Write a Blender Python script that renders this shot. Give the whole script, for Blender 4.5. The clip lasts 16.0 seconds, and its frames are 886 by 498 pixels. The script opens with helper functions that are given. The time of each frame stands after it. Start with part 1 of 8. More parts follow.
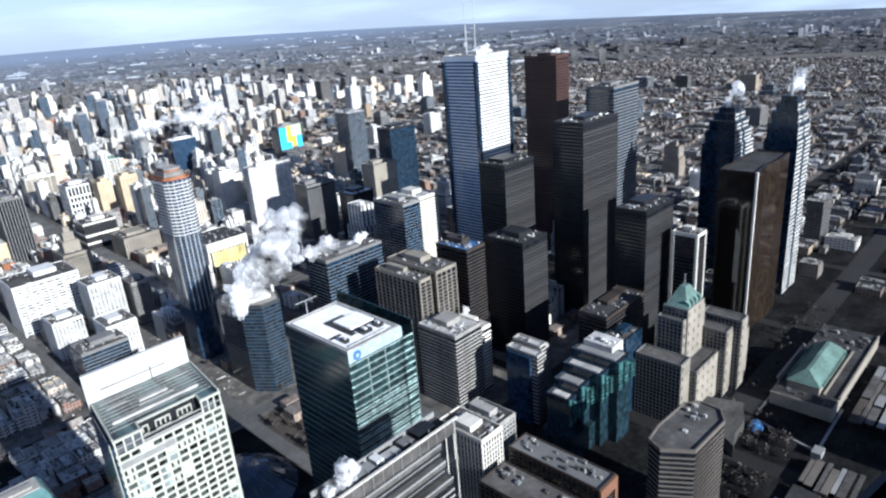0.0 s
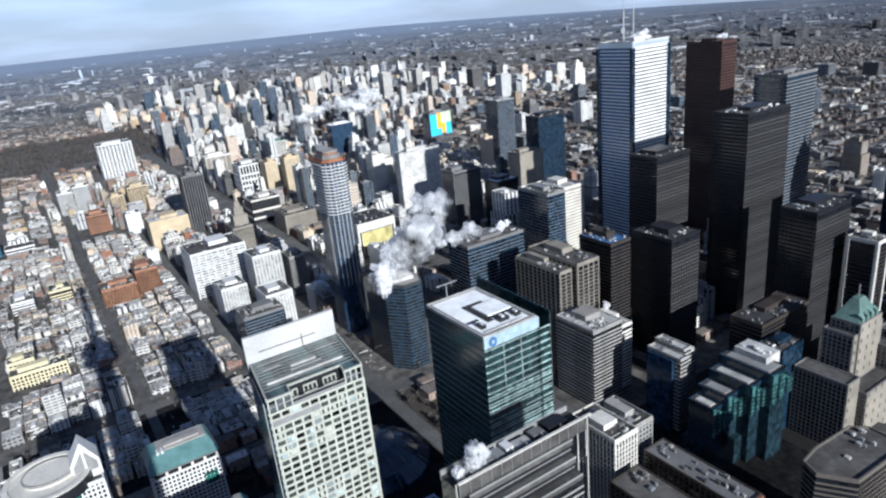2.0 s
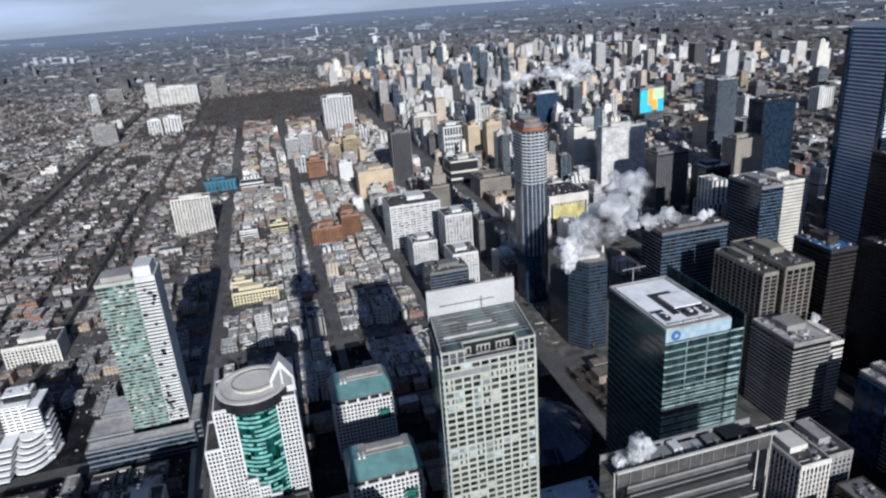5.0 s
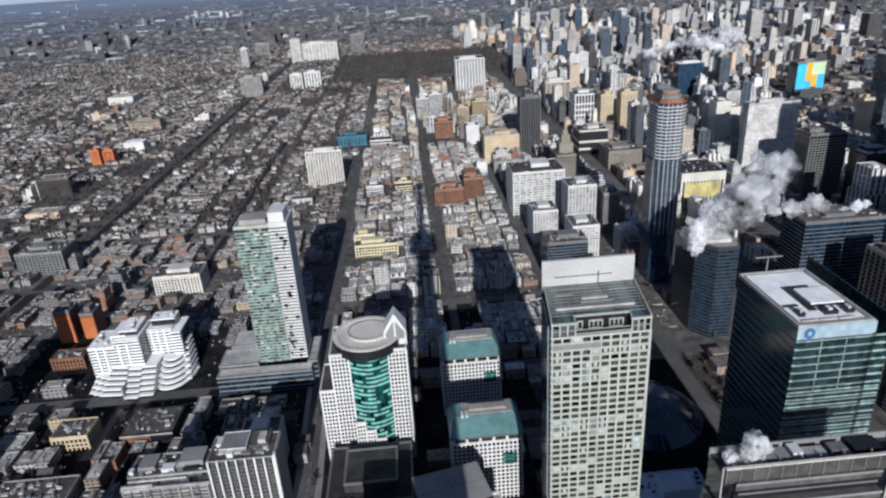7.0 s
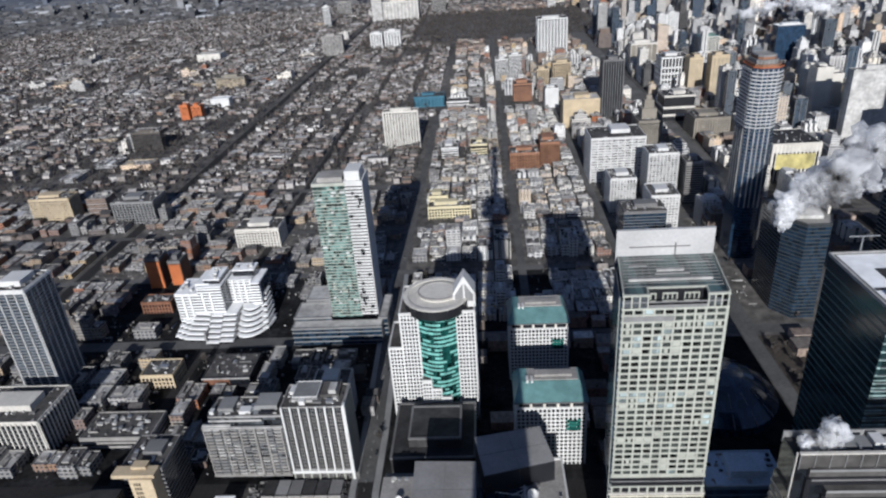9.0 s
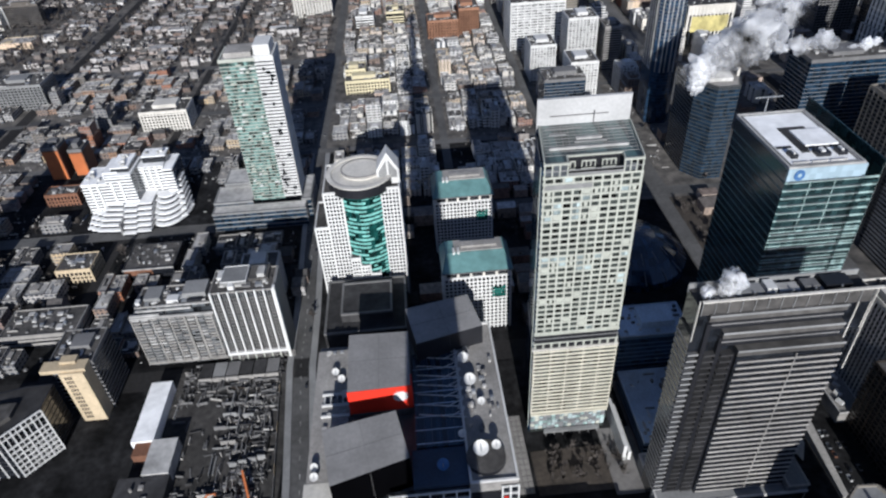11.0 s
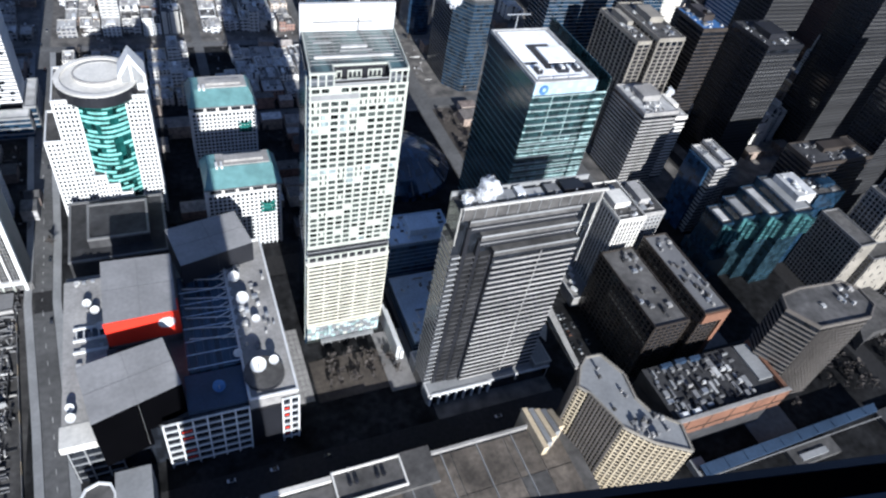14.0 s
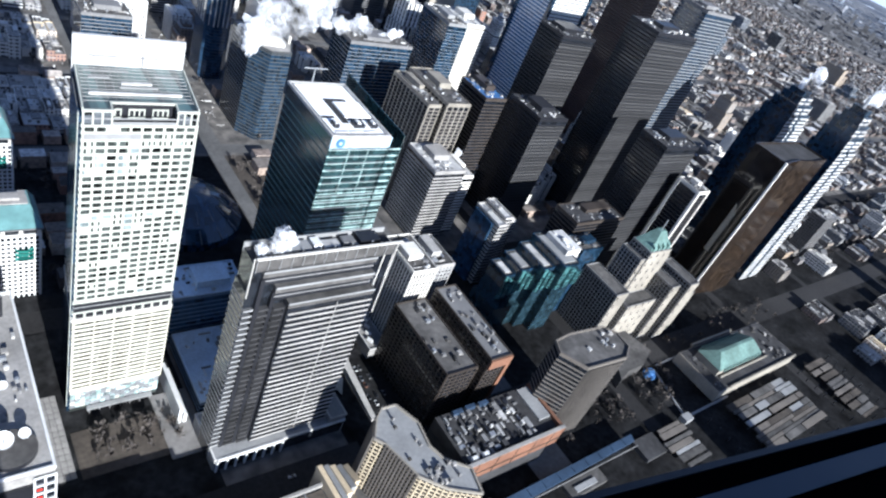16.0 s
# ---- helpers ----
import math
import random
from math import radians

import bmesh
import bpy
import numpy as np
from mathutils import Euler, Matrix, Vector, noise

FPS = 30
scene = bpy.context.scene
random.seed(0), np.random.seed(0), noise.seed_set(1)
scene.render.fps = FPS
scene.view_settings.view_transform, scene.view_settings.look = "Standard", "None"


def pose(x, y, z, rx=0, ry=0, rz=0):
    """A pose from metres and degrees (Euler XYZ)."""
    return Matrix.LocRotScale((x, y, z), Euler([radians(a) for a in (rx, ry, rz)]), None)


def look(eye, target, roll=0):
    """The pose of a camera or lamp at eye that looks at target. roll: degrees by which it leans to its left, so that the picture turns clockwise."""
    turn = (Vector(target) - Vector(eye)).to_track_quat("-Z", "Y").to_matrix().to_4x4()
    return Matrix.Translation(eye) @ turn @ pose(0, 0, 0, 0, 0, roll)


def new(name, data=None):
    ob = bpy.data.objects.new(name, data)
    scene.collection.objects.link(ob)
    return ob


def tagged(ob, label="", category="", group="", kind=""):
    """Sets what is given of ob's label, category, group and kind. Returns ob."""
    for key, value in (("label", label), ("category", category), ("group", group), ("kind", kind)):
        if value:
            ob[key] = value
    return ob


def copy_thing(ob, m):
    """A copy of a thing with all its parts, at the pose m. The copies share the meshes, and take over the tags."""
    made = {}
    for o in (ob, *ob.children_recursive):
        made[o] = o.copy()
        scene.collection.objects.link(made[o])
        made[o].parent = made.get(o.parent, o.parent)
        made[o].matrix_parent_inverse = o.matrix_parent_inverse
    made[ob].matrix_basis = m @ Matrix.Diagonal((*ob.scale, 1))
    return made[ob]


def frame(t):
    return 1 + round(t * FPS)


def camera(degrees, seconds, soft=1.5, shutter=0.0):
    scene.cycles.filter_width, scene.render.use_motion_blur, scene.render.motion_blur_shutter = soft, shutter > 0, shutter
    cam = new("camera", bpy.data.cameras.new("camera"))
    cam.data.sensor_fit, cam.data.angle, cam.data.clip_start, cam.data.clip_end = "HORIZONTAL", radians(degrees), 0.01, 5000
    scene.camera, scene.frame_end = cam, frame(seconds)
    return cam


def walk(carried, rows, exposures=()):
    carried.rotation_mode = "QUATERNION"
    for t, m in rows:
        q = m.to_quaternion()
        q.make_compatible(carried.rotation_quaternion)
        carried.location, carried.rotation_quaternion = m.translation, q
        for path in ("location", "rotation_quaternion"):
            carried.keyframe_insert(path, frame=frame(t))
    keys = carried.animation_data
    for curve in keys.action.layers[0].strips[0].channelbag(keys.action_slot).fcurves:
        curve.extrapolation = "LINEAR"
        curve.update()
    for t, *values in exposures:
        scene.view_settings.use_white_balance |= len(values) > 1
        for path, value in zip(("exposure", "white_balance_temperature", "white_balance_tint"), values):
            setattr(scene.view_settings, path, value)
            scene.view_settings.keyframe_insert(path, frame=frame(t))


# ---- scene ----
cam = camera(68.44, 16.0, soft=2.35)
PATH = [
    (0.0, pose(0, 0, 342, 70.10, 4.34, -46.41)),
    (0.5, pose(0, 0, 342, 70.10, 4.59, -43.08)),
    (1.0, pose(0, 0, 342, 70.20, 5.11, -39.08)),
    (1.5, pose(0, 0, 342, 70.68, 5.40, -36.58)),
    (2.0, pose(0, 0, 342, 70.18, 5.47, -33.61)),
    (2.5, pose(0, 0, 342, 70.65, 4.59, -29.98)),
    (3.0, pose(0, 0, 342, 70.23, 4.20, -26.05)),
    (3.5, pose(0, 0, 342, 69.67, 4.14, -23.93)),
    (4.0, pose(0, 0, 342, 69.49, 4.17, -20.97)),
    (6.3, pose(0, 0, 342, 67.81, 3.36, -7.67)),
    (6.5, pose(0, 0, 342, 67.33, 3.23, -6.14)),
    (7.0, pose(0, 0, 342, 66.82, 3.36, -4.12)),
    (7.5, pose(0, 0, 342, 66.09, 3.67, -2.13)),
    (8.0, pose(0, 0, 342, 65.66, 3.77, 1.37)),
    (8.2, pose(0, 0, 342, 65.68, 3.75, 2.83)),
    (10.3, pose(0, 0, 342, 57.58, 3.17, 0.09)),
    (10.5, pose(0, 0, 342, 56.36, 2.78, -2.43)),
    (11.0, pose(0, 0, 342, 52.73, 2.69, -4.46)),
    (11.5, pose(0, 0, 342, 50.08, 1.87, -7.87)),
    (12.0, pose(0, 0, 342, 46.82, 0.08, -11.05)),
    (12.5, pose(0, 0, 342, 45.66, -1.54, -13.57)),
    (13.0, pose(0, 0, 342, 46.01, -4.03, -16.76)),
    (13.5, pose(0, 0, 342, 45.35, -6.30, -19.46)),
    (14.0, pose(0, 0, 342, 45.93, -8.55, -21.07)),
    (14.5, pose(0, 0, 342, 47.41, -12.53, -24.13)),
    (15.0, pose(0, 0, 342, 48.99, -15.04, -28.18)),
    (15.5, pose(0, 0, 342, 50.62, -17.26, -31.49)),
    (16.0, pose(0, 0, 342, 53.94, -20.15, -34.98)),
]
walk(cam, PATH, [(0, 0.9, 5700, 8), (1.5, 0.62, 5700, 8), (3.5, 0.22, 5700, 9), (7, 0.0, 5900, 11), (10.5, 0.12, 5900, 11), (12, 0.52, 5850, 10), (13, 0.75, 5750, 10), (16, 1.36, 5650, 9)])

# ---- light ----
SUN_AZ, SUN_EL = 181.0, 22.2          # degrees, clockwise from grid north
world = bpy.data.worlds.new("sky")
scene.world = world
world.use_nodes = True
wn = world.node_tree
sky = wn.nodes.new("ShaderNodeTexSky")
sky.sky_type = "NISHITA"
sky.sun_disc = False
sky.sun_elevation, sky.sun_rotation = radians(SUN_EL), radians(SUN_AZ)
sky.air_density, sky.dust_density, sky.ozone_density = 1.0, 0.6, 1.5
tint = wn.nodes.new("ShaderNodeMixRGB")
tint.blend_type, tint.inputs[0].default_value, tint.inputs[2].default_value = "MULTIPLY", 1, (0.8, 0.91, 1.22, 1)
wn.links.new(sky.outputs[0], tint.inputs[1])
way = wn.nodes.new("ShaderNodeTexCoord")
stretch = wn.nodes.new("ShaderNodeMapping")
stretch.inputs["Scale"].default_value = (2.2, 2.2, 16)
wisps = wn.nodes.new("ShaderNodeTexNoise")
wisps.inputs["Scale"].default_value, wisps.inputs["Detail"].default_value = 1.4, 7
wn.links.new(way.outputs["Generated"], stretch.inputs["Vector"])
wn.links.new(stretch.outputs[0], wisps.inputs["Vector"])
thick = wn.nodes.new("ShaderNodeMapRange")
thick.inputs["From Min"].default_value, thick.inputs["From Max"].default_value = 0.45, 0.75
thick.inputs["To Min"].default_value, thick.inputs["To Max"].default_value = 0.45, 1.0
wn.links.new(wisps.outputs["Fac"], thick.inputs["Value"])
# cloud lies denser towards the horizon, the zenith is clear
up_ = wn.nodes.new("ShaderNodeSeparateXYZ")
wn.links.new(way.outputs["Generated"], up_.inputs[0])
low_ = wn.nodes.new("ShaderNodeMapRange")
low_.inputs["From Min"].default_value, low_.inputs["From Max"].default_value = 0.03, 0.32
low_.inputs["To Min"].default_value, low_.inputs["To Max"].default_value = 1.0, 0.06
wn.links.new(up_.outputs[2], low_.inputs["Value"])
veil = wn.nodes.new("ShaderNodeMath")
veil.operation = "MULTIPLY"
wn.links.new(thick.outputs[0], veil.inputs[0])
wn.links.new(low_.outputs[0], veil.inputs[1])
cloud = wn.nodes.new("ShaderNodeMixRGB")
cloud.inputs[2].default_value = (13.0, 15.2, 19.5, 1)
wn.links.new(veil.outputs[0], cloud.inputs[0])
wn.links.new(tint.outputs[0], cloud.inputs[1])
wn.links.new(cloud.outputs[0], wn.nodes["Background"].inputs[0])
wn.nodes["Background"].inputs[1].default_value = 0.043
sun_data = bpy.data.lights.new("sun", "SUN")
sun_data.energy, sun_data.angle, sun_data.color = 5.0, radians(0.5), (1.0, 0.95, 0.87)
sun = new("sun", sun_data)
sd = Vector((math.sin(radians(SUN_AZ)) * math.cos(radians(SUN_EL)), math.cos(radians(SUN_AZ)) * math.cos(radians(SUN_EL)), math.sin(radians(SUN_EL))))
sun.matrix_world = look(sd * 900, (0, 0, 0))


# ---- materials ----
def nodes_of(name):
    m = bpy.data.materials.new(name)
    m.use_nodes = True
    t = m.node_tree
    return m, t.nodes, t.links, t.nodes["Principled BSDF"]


def ramp(n, a, b, lo=0.3, hi=0.7):
    r = n.new("ShaderNodeValToRGB")
    r.color_ramp.elements[0].position, r.color_ramp.elements[1].position = lo, hi
    r.color_ramp.elements[0].color, r.color_ramp.elements[1].color = (*a, 1), (*b, 1)
    return r


def surf(name, c, rough=0.8, metal=0.0, vary=0.35, grain=0.6, stain=0.05, bump=0.15, spec=0.4):
    """A weathered surface: large stains, fine grain and a shade of its own for every piece."""
    m, n, l, p = nodes_of(name)
    tc = n.new("ShaderNodeTexCoord")
    a, b = n.new("ShaderNodeTexNoise"), n.new("ShaderNodeTexNoise")
    a.inputs["Scale"].default_value, a.inputs["Detail"].default_value = stain, 5
    b.inputs["Scale"].default_value, b.inputs["Detail"].default_value = grain, 4
    l.new(tc.outputs["Object"], a.inputs["Vector"])
    l.new(tc.outputs["Object"], b.inputs["Vector"])
    r1 = ramp(n, [v * (1 - vary) for v in c], [min(1, v * (1 + vary * 0.6)) for v in c])
    l.new(a.outputs["Fac"], r1.inputs["Fac"])
    r2 = ramp(n, (1 - vary * 0.7,) * 3, (1 + vary * 0.3,) * 3)
    l.new(b.outputs["Fac"], r2.inputs["Fac"])
    mx = n.new("ShaderNodeMixRGB")
    mx.blend_type, mx.inputs[0].default_value = "MULTIPLY", 1
    l.new(r1.outputs[0], mx.inputs[1])
    l.new(r2.outputs[0], mx.inputs[2])
    oi = n.new("ShaderNodeObjectInfo")
    hv = n.new("ShaderNodeHueSaturation")
    ma = n.new("ShaderNodeMapRange")
    ma.inputs["To Min"].default_value, ma.inputs["To Max"].default_value = 1 - vary * 0.4, 1 + vary * 0.4
    l.new(oi.outputs["Random"], ma.inputs["Value"])
    l.new(ma.outputs[0], hv.inputs["Value"])
    l.new(mx.outputs[0], hv.inputs["Color"])
    l.new(hv.outputs[0], p.inputs["Base Color"])
    p.inputs["Roughness"].default_value, p.inputs["Metallic"].default_value = rough, metal
    p.inputs["Specular IOR Level"].default_value = spec
    if bump:
        bp = n.new("ShaderNodeBump")
        bp.inputs["Strength"].default_value, bp.inputs["Distance"].default_value = bump, 0.3
        l.new(b.outputs["Fac"], bp.inputs["Height"])
        l.new(bp.outputs[0], p.inputs["Normal"])
    return m


def cell_noise(n, l, fw, fh):
    """World position folded on a facade: u along the wall in fw, v up it in fh; gives (u, v) and a random value per cell."""
    g = n.new("ShaderNodeNewGeometry")
    sp, sn = n.new("ShaderNodeSeparateXYZ"), n.new("ShaderNodeSeparateXYZ")
    l.new(g.outputs["Position"], sp.inputs[0])
    l.new(g.outputs["True Normal"], sn.inputs[0])

    def mth(op, x, y=None):
        q = n.new("ShaderNodeMath")
        q.operation = op
        for i, v in enumerate((x, y)):
            if v is None:
                continue
            if isinstance(v, (int, float)):
                q.inputs[i].default_value = v
            else:
                l.new(v, q.inputs[i])
        return q.outputs[0]
    ax, ay = mth("ABSOLUTE", sn.outputs[0]), mth("ABSOLUTE", sn.outputs[1])
    side = mth("GREATER_THAN", ax, ay)
    u = mth("ADD", mth("MULTIPLY", sp.outputs[1], side), mth("MULTIPLY", sp.outputs[0], mth("SUBTRACT", 1.0, side)))
    u, v = mth("DIVIDE", u, fw), mth("DIVIDE", sp.outputs[2], fh)
    cm = n.new("ShaderNodeCombineXYZ")
    l.new(mth("FLOOR", u), cm.inputs[0])
    l.new(mth("FLOOR", v), cm.inputs[1])
    l.new(side, cm.inputs[2])
    wn_ = n.new("ShaderNodeTexWhiteNoise")
    l.new(cm.outputs[0], wn_.inputs["Vector"])
    return mth, u, v, wn_.outputs["Value"], sn.outputs[2]


def glass(name, c, rough=0.12, panes=(3.0, 3.8), spread=0.5, metal=0.0, spec=0.8):
    """Window glass backed by dim rooms: every pane differs a little in shade."""
    m, n, l, p = nodes_of(name)
    mth, u, v, rnd, nz = cell_noise(n, l, *panes)
    r = ramp(n, [x * (1 - spread) for x in c], [x * (1 + spread) for x in c], 0.05, 0.95)
    l.new(rnd, r.inputs["Fac"])
    l.new(r.outputs[0], p.inputs["Base Color"])
    p.inputs["Roughness"].default_value, p.inputs["Metallic"].default_value = rough, metal
    p.inputs["Specular IOR Level"].default_value = spec
    return m


def facade(name, wall, win=(0.03, 0.035, 0.045), fw=3.5, fh=3.4, open_w=0.6, open_h=0.55, rough=0.85, lo_hi=(0.4, 2.2)):
    """The wall of a building far off: rows of windows in masonry, each shade a little its own."""
    m, n, l, p = nodes_of(name)
    mth, u, v, rnd, nz = cell_noise(n, l, fw, fh)
    inu = mth("LESS_THAN", mth("FRACT", u), open_w)
    inv = mth("LESS_THAN", mth("FRACT", v), open_h)
    up = mth("LESS_THAN", mth("ABSOLUTE", nz), 0.5)
    mask = mth("MULTIPLY", mth("MULTIPLY", inu, inv), up)
    g = n.new("ShaderNodeTexNoise")
    g.inputs["Scale"].default_value, g.inputs["Detail"].default_value = 0.08, 5
    tc = n.new("ShaderNodeTexCoord")
    l.new(tc.outputs["Object"], g.inputs["Vector"])
    rw = ramp(n, [x * 0.86 for x in wall], [min(1, x * 1.12) for x in wall])
    l.new(g.outputs["Fac"], rw.inputs["Fac"])
    gi = n.new("ShaderNodeNewGeometry")
    hv = n.new("ShaderNodeHueSaturation")
    for key, lo, hi in (("Value", 0.65, 1.3), ("Saturation", 0.5, 1.3)):
        ma = n.new("ShaderNodeMapRange")
        ma.inputs["To Min"].default_value, ma.inputs["To Max"].default_value = lo, hi
        l.new(gi.outputs["Random Per Island"], ma.inputs["Value"])
        l.new(ma.outputs[0], hv.inputs[key])
    l.new(rw.outputs[0], hv.inputs["Color"])
    rg = ramp(n, [x * lo_hi[0] for x in win], [x * lo_hi[1] for x in win], 0.1, 0.95)
    l.new(rnd, rg.inputs["Fac"])
    mx = n.new("ShaderNodeMixRGB")
    l.new(mask, mx.inputs[0])
    l.new(hv.outputs[0], mx.inputs[1])
    l.new(rg.outputs[0], mx.inputs[2])
    l.new(mx.outputs[0], p.inputs["Base Color"])
    l.new(mth("SUBTRACT", rough, mth("MULTIPLY", mask, rough - 0.15)), p.inputs["Roughness"])
    bp = n.new("ShaderNodeBump")
    bp.inputs["Strength"].default_value, bp.inputs["Distance"].default_value = 0.6, 0.4
    l.new(mth("SUBTRACT", 1.0, mask), bp.inputs["Height"])
    l.new(bp.outputs[0], p.inputs["Normal"])
    return m


M = {}
M["asphalt"] = surf("asphalt", (0.033, 0.032, 0.032), 0.9, vary=0.35, grain=0.4, stain=0.01, spec=0.1)
# near-black: street shade between the blocks is put into this base colour
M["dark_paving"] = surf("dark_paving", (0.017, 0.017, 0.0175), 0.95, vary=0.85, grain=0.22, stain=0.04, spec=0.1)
M["box_roof"] = surf("grey_roof_sheet", (0.24, 0.233, 0.226), 0.85, vary=0.18, grain=0.5, stain=0.06)
M["salted_asphalt"] = surf("salted_asphalt", (0.11, 0.108, 0.105), 0.9, vary=0.35, grain=0.3, stain=0.03)
M["mud"] = surf("mud", (0.05, 0.047, 0.044), 1.0, vary=0.6, grain=0.25, stain=0.05)
M["frame_white"] = surf("pale_frame", (0.44, 0.45, 0.39), 0.6, vary=0.2)
M["blue_band"] = surf("skylit_blue_band", (0.13, 0.19, 0.27), 0.5, vary=0.2)
M["blue_roof"] = surf("skylit_blue_roof", (0.55, 0.65, 0.75), 0.6, vary=0.25)
M["ivory"] = surf("ivory_precast", (0.55, 0.52, 0.42), 0.8, vary=0.2)
M["sidewalk"] = surf("sidewalk", (0.2, 0.19, 0.18), 0.9, vary=0.3, grain=0.3)
M["gravel_roof"] = surf("gravel_roof", (0.085, 0.08, 0.075), 0.95, vary=0.5, grain=0.25, stain=0.06)
M["dark_roof"] = surf("dark_roof", (0.038, 0.037, 0.038), 0.9, vary=0.5, grain=0.25, stain=0.07)
M["pale_roof"] = surf("pale_roof", (0.45, 0.44, 0.42), 0.9, vary=0.3, grain=0.2, stain=0.05)
M["white_roof"] = surf("white_roof", (0.9, 0.9, 0.89), 0.8, vary=0.15, grain=0.2, stain=0.05)
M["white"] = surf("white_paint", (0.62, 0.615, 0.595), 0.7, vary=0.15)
M["bright_white"] = surf("bright_white_paint", (0.8, 0.8, 0.79), 0.7, vary=0.12)
M["cream"] = surf("cream_precast", (0.62, 0.59, 0.53), 0.8, vary=0.2)
M["concrete"] = surf("concrete", (0.31, 0.295, 0.275), 0.85, vary=0.3)
M["grey"] = surf("grey_panel", (0.16, 0.157, 0.155), 0.75, vary=0.25)
M["mid_grey"] = surf("mid_grey_panel", (0.23, 0.23, 0.226), 0.75, vary=0.2)
M["dark_metal"] = surf("dark_metal", (0.015, 0.0155, 0.019), 0.4, vary=0.3, spec=0.5)
M["glass_bay"] = glass("teal_bay_glass", (0.045, 0.115, 0.115), 0.15, (2.5, 3.8), 0.5)
M["teal_strip"] = glass("teal_spandrel", (0.2, 0.46, 0.41), 0.25, (2.8, 3.55), 0.25)
M["glass_forest"] = glass("dark_green_glass", (0.008, 0.045, 0.04), 0.15, (2.8, 3.55), 0.7)
M["hotel_buff"] = surf("buff_precast", (0.42, 0.35, 0.24), 0.85, vary=0.2)
M["bronze_rib"] = surf("brown_concrete_rib", (0.12, 0.105, 0.09), 0.9, vary=0.25)
M["stained_roof"] = surf("stained_roof_felt", (0.115, 0.096, 0.077), 0.9, vary=0.55, grain=0.4, stain=0.06)
M["glass_mottled"] = glass("mottled_window_wall", (0.2, 0.2, 0.197), 0.4, (4.6, 3.1), 0.97, spec=0.4)
M["glass_sage"] = glass("sage_glass", (0.1, 0.165, 0.15), 0.2, (2.4, 3.05), 0.85)
M["bronze"] = surf("bronze_metal", (0.05, 0.04, 0.033), 0.5, 0.1, vary=0.3)
M["red_granite"] = surf("red_granite", (0.065, 0.03, 0.023), 0.5, vary=0.25)
M["brick"] = surf("red_brick", (0.18, 0.085, 0.05), 0.9, vary=0.3)
M["teal_panel"] = surf("teal_painted_panel", (0.045, 0.15, 0.215), 0.6, vary=0.25)
M["rust"] = surf("orange_brick", (0.32, 0.165, 0.1), 0.9, vary=0.3)
M["park_grass"] = surf("winter_grass", (0.13, 0.125, 0.12), 1.0, vary=0.5, grain=0.05, stain=0.01)
M["lemon"] = surf("lemon_paint", (0.62, 0.55, 0.36), 0.8, vary=0.15)
M["buff"] = surf("buff_stone", (0.52, 0.42, 0.28), 0.85, vary=0.2)
M["limestone"] = surf("limestone", (0.25, 0.225, 0.185), 0.85, vary=0.25)
M["red"] = surf("red_panel", (0.75, 0.035, 0.015), 0.6, vary=0.12)
M["copper"] = surf("green_copper", (0.12, 0.2, 0.175), 0.8, vary=0.35, grain=0.4)
M["aqua_roof"] = surf("green_glass_roof", (0.13, 0.25, 0.245), 0.35, vary=0.25, grain=0.2, spec=0.6)
M["steel"] = surf("galvanised_steel", (0.4, 0.41, 0.42), 0.4, 0.6, vary=0.2)
M["orange"] = surf("orange_paint", (0.5, 0.15, 0.05), 0.6, vary=0.2)
M["blue_paint"] = surf("blue_paint", (0.05, 0.13, 0.29), 0.6, vary=0.2)
M["black"] = surf("black_trim", (0.002, 0.002, 0.0025), 0.95, vary=0.2, grain=4, bump=0.02, spec=0.0)
M["earth"] = surf("earth", (0.07, 0.058, 0.047), 1.0, vary=0.5, grain=0.3, stain=0.03)
M["glass_dark"] = glass("dark_glass", (0.012, 0.014, 0.018))
M["glass_blue"] = glass("blue_glass", (0.02, 0.045, 0.085), 0.1, metal=0.1)
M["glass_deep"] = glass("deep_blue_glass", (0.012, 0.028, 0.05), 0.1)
M["glass_teal"] = glass("teal_glass", (0.017, 0.036, 0.038), 0.12)
M["crown_blue"] = glass("pale_blue_crown_glass", (0.34, 0.44, 0.5), 0.2, spread=0.12)
M["glass_deepteal"] = glass("deep_teal_glass", (0.014, 0.028, 0.036), 0.12, spec=0.7)
M["teal_line"] = surf("teal_spandrel_line", (0.06, 0.105, 0.12), 0.35, vary=0.2)
M["hex_band"] = surf("dark_grey_band", (0.052, 0.055, 0.056), 0.5, vary=0.2)
M["glass_mint"] = glass("mint_spandrel_glass", (0.3, 0.4, 0.38), 0.25, spread=0.35)
M["glass_chequer"] = glass("hotel_glass", (0.032, 0.037, 0.034), 0.25, (4.45, 3.43), 0.95, spec=0.5)
M["glass_roof"] = glass("grey_green_roof_glass", (0.05, 0.085, 0.08), 0.3, (3.1, 50.0), 0.85)
M["screen_metal"] = surf("pale_grey_screen", (0.47, 0.465, 0.455), 0.7, vary=0.15)
M["glass_green"] = glass("green_glass", (0.024, 0.125, 0.105), 0.15, (5.5, 1.775), 0.75)
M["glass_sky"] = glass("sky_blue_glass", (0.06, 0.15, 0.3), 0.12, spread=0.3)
M["sign_gold"] = surf("yellow_print", (0.55, 0.48, 0.2), 0.6, vary=0.4, grain=0.15)
M["sign_cyan"] = surf("cyan_print", (0.06, 0.5, 0.8), 0.5, vary=0.25)
M["sign_orange"] = surf("orange_print", (0.9, 0.42, 0.04), 0.5, vary=0.2)
M["sign_lime"] = surf("lime_print", (0.55, 0.75, 0.45), 0.5, vary=0.25)
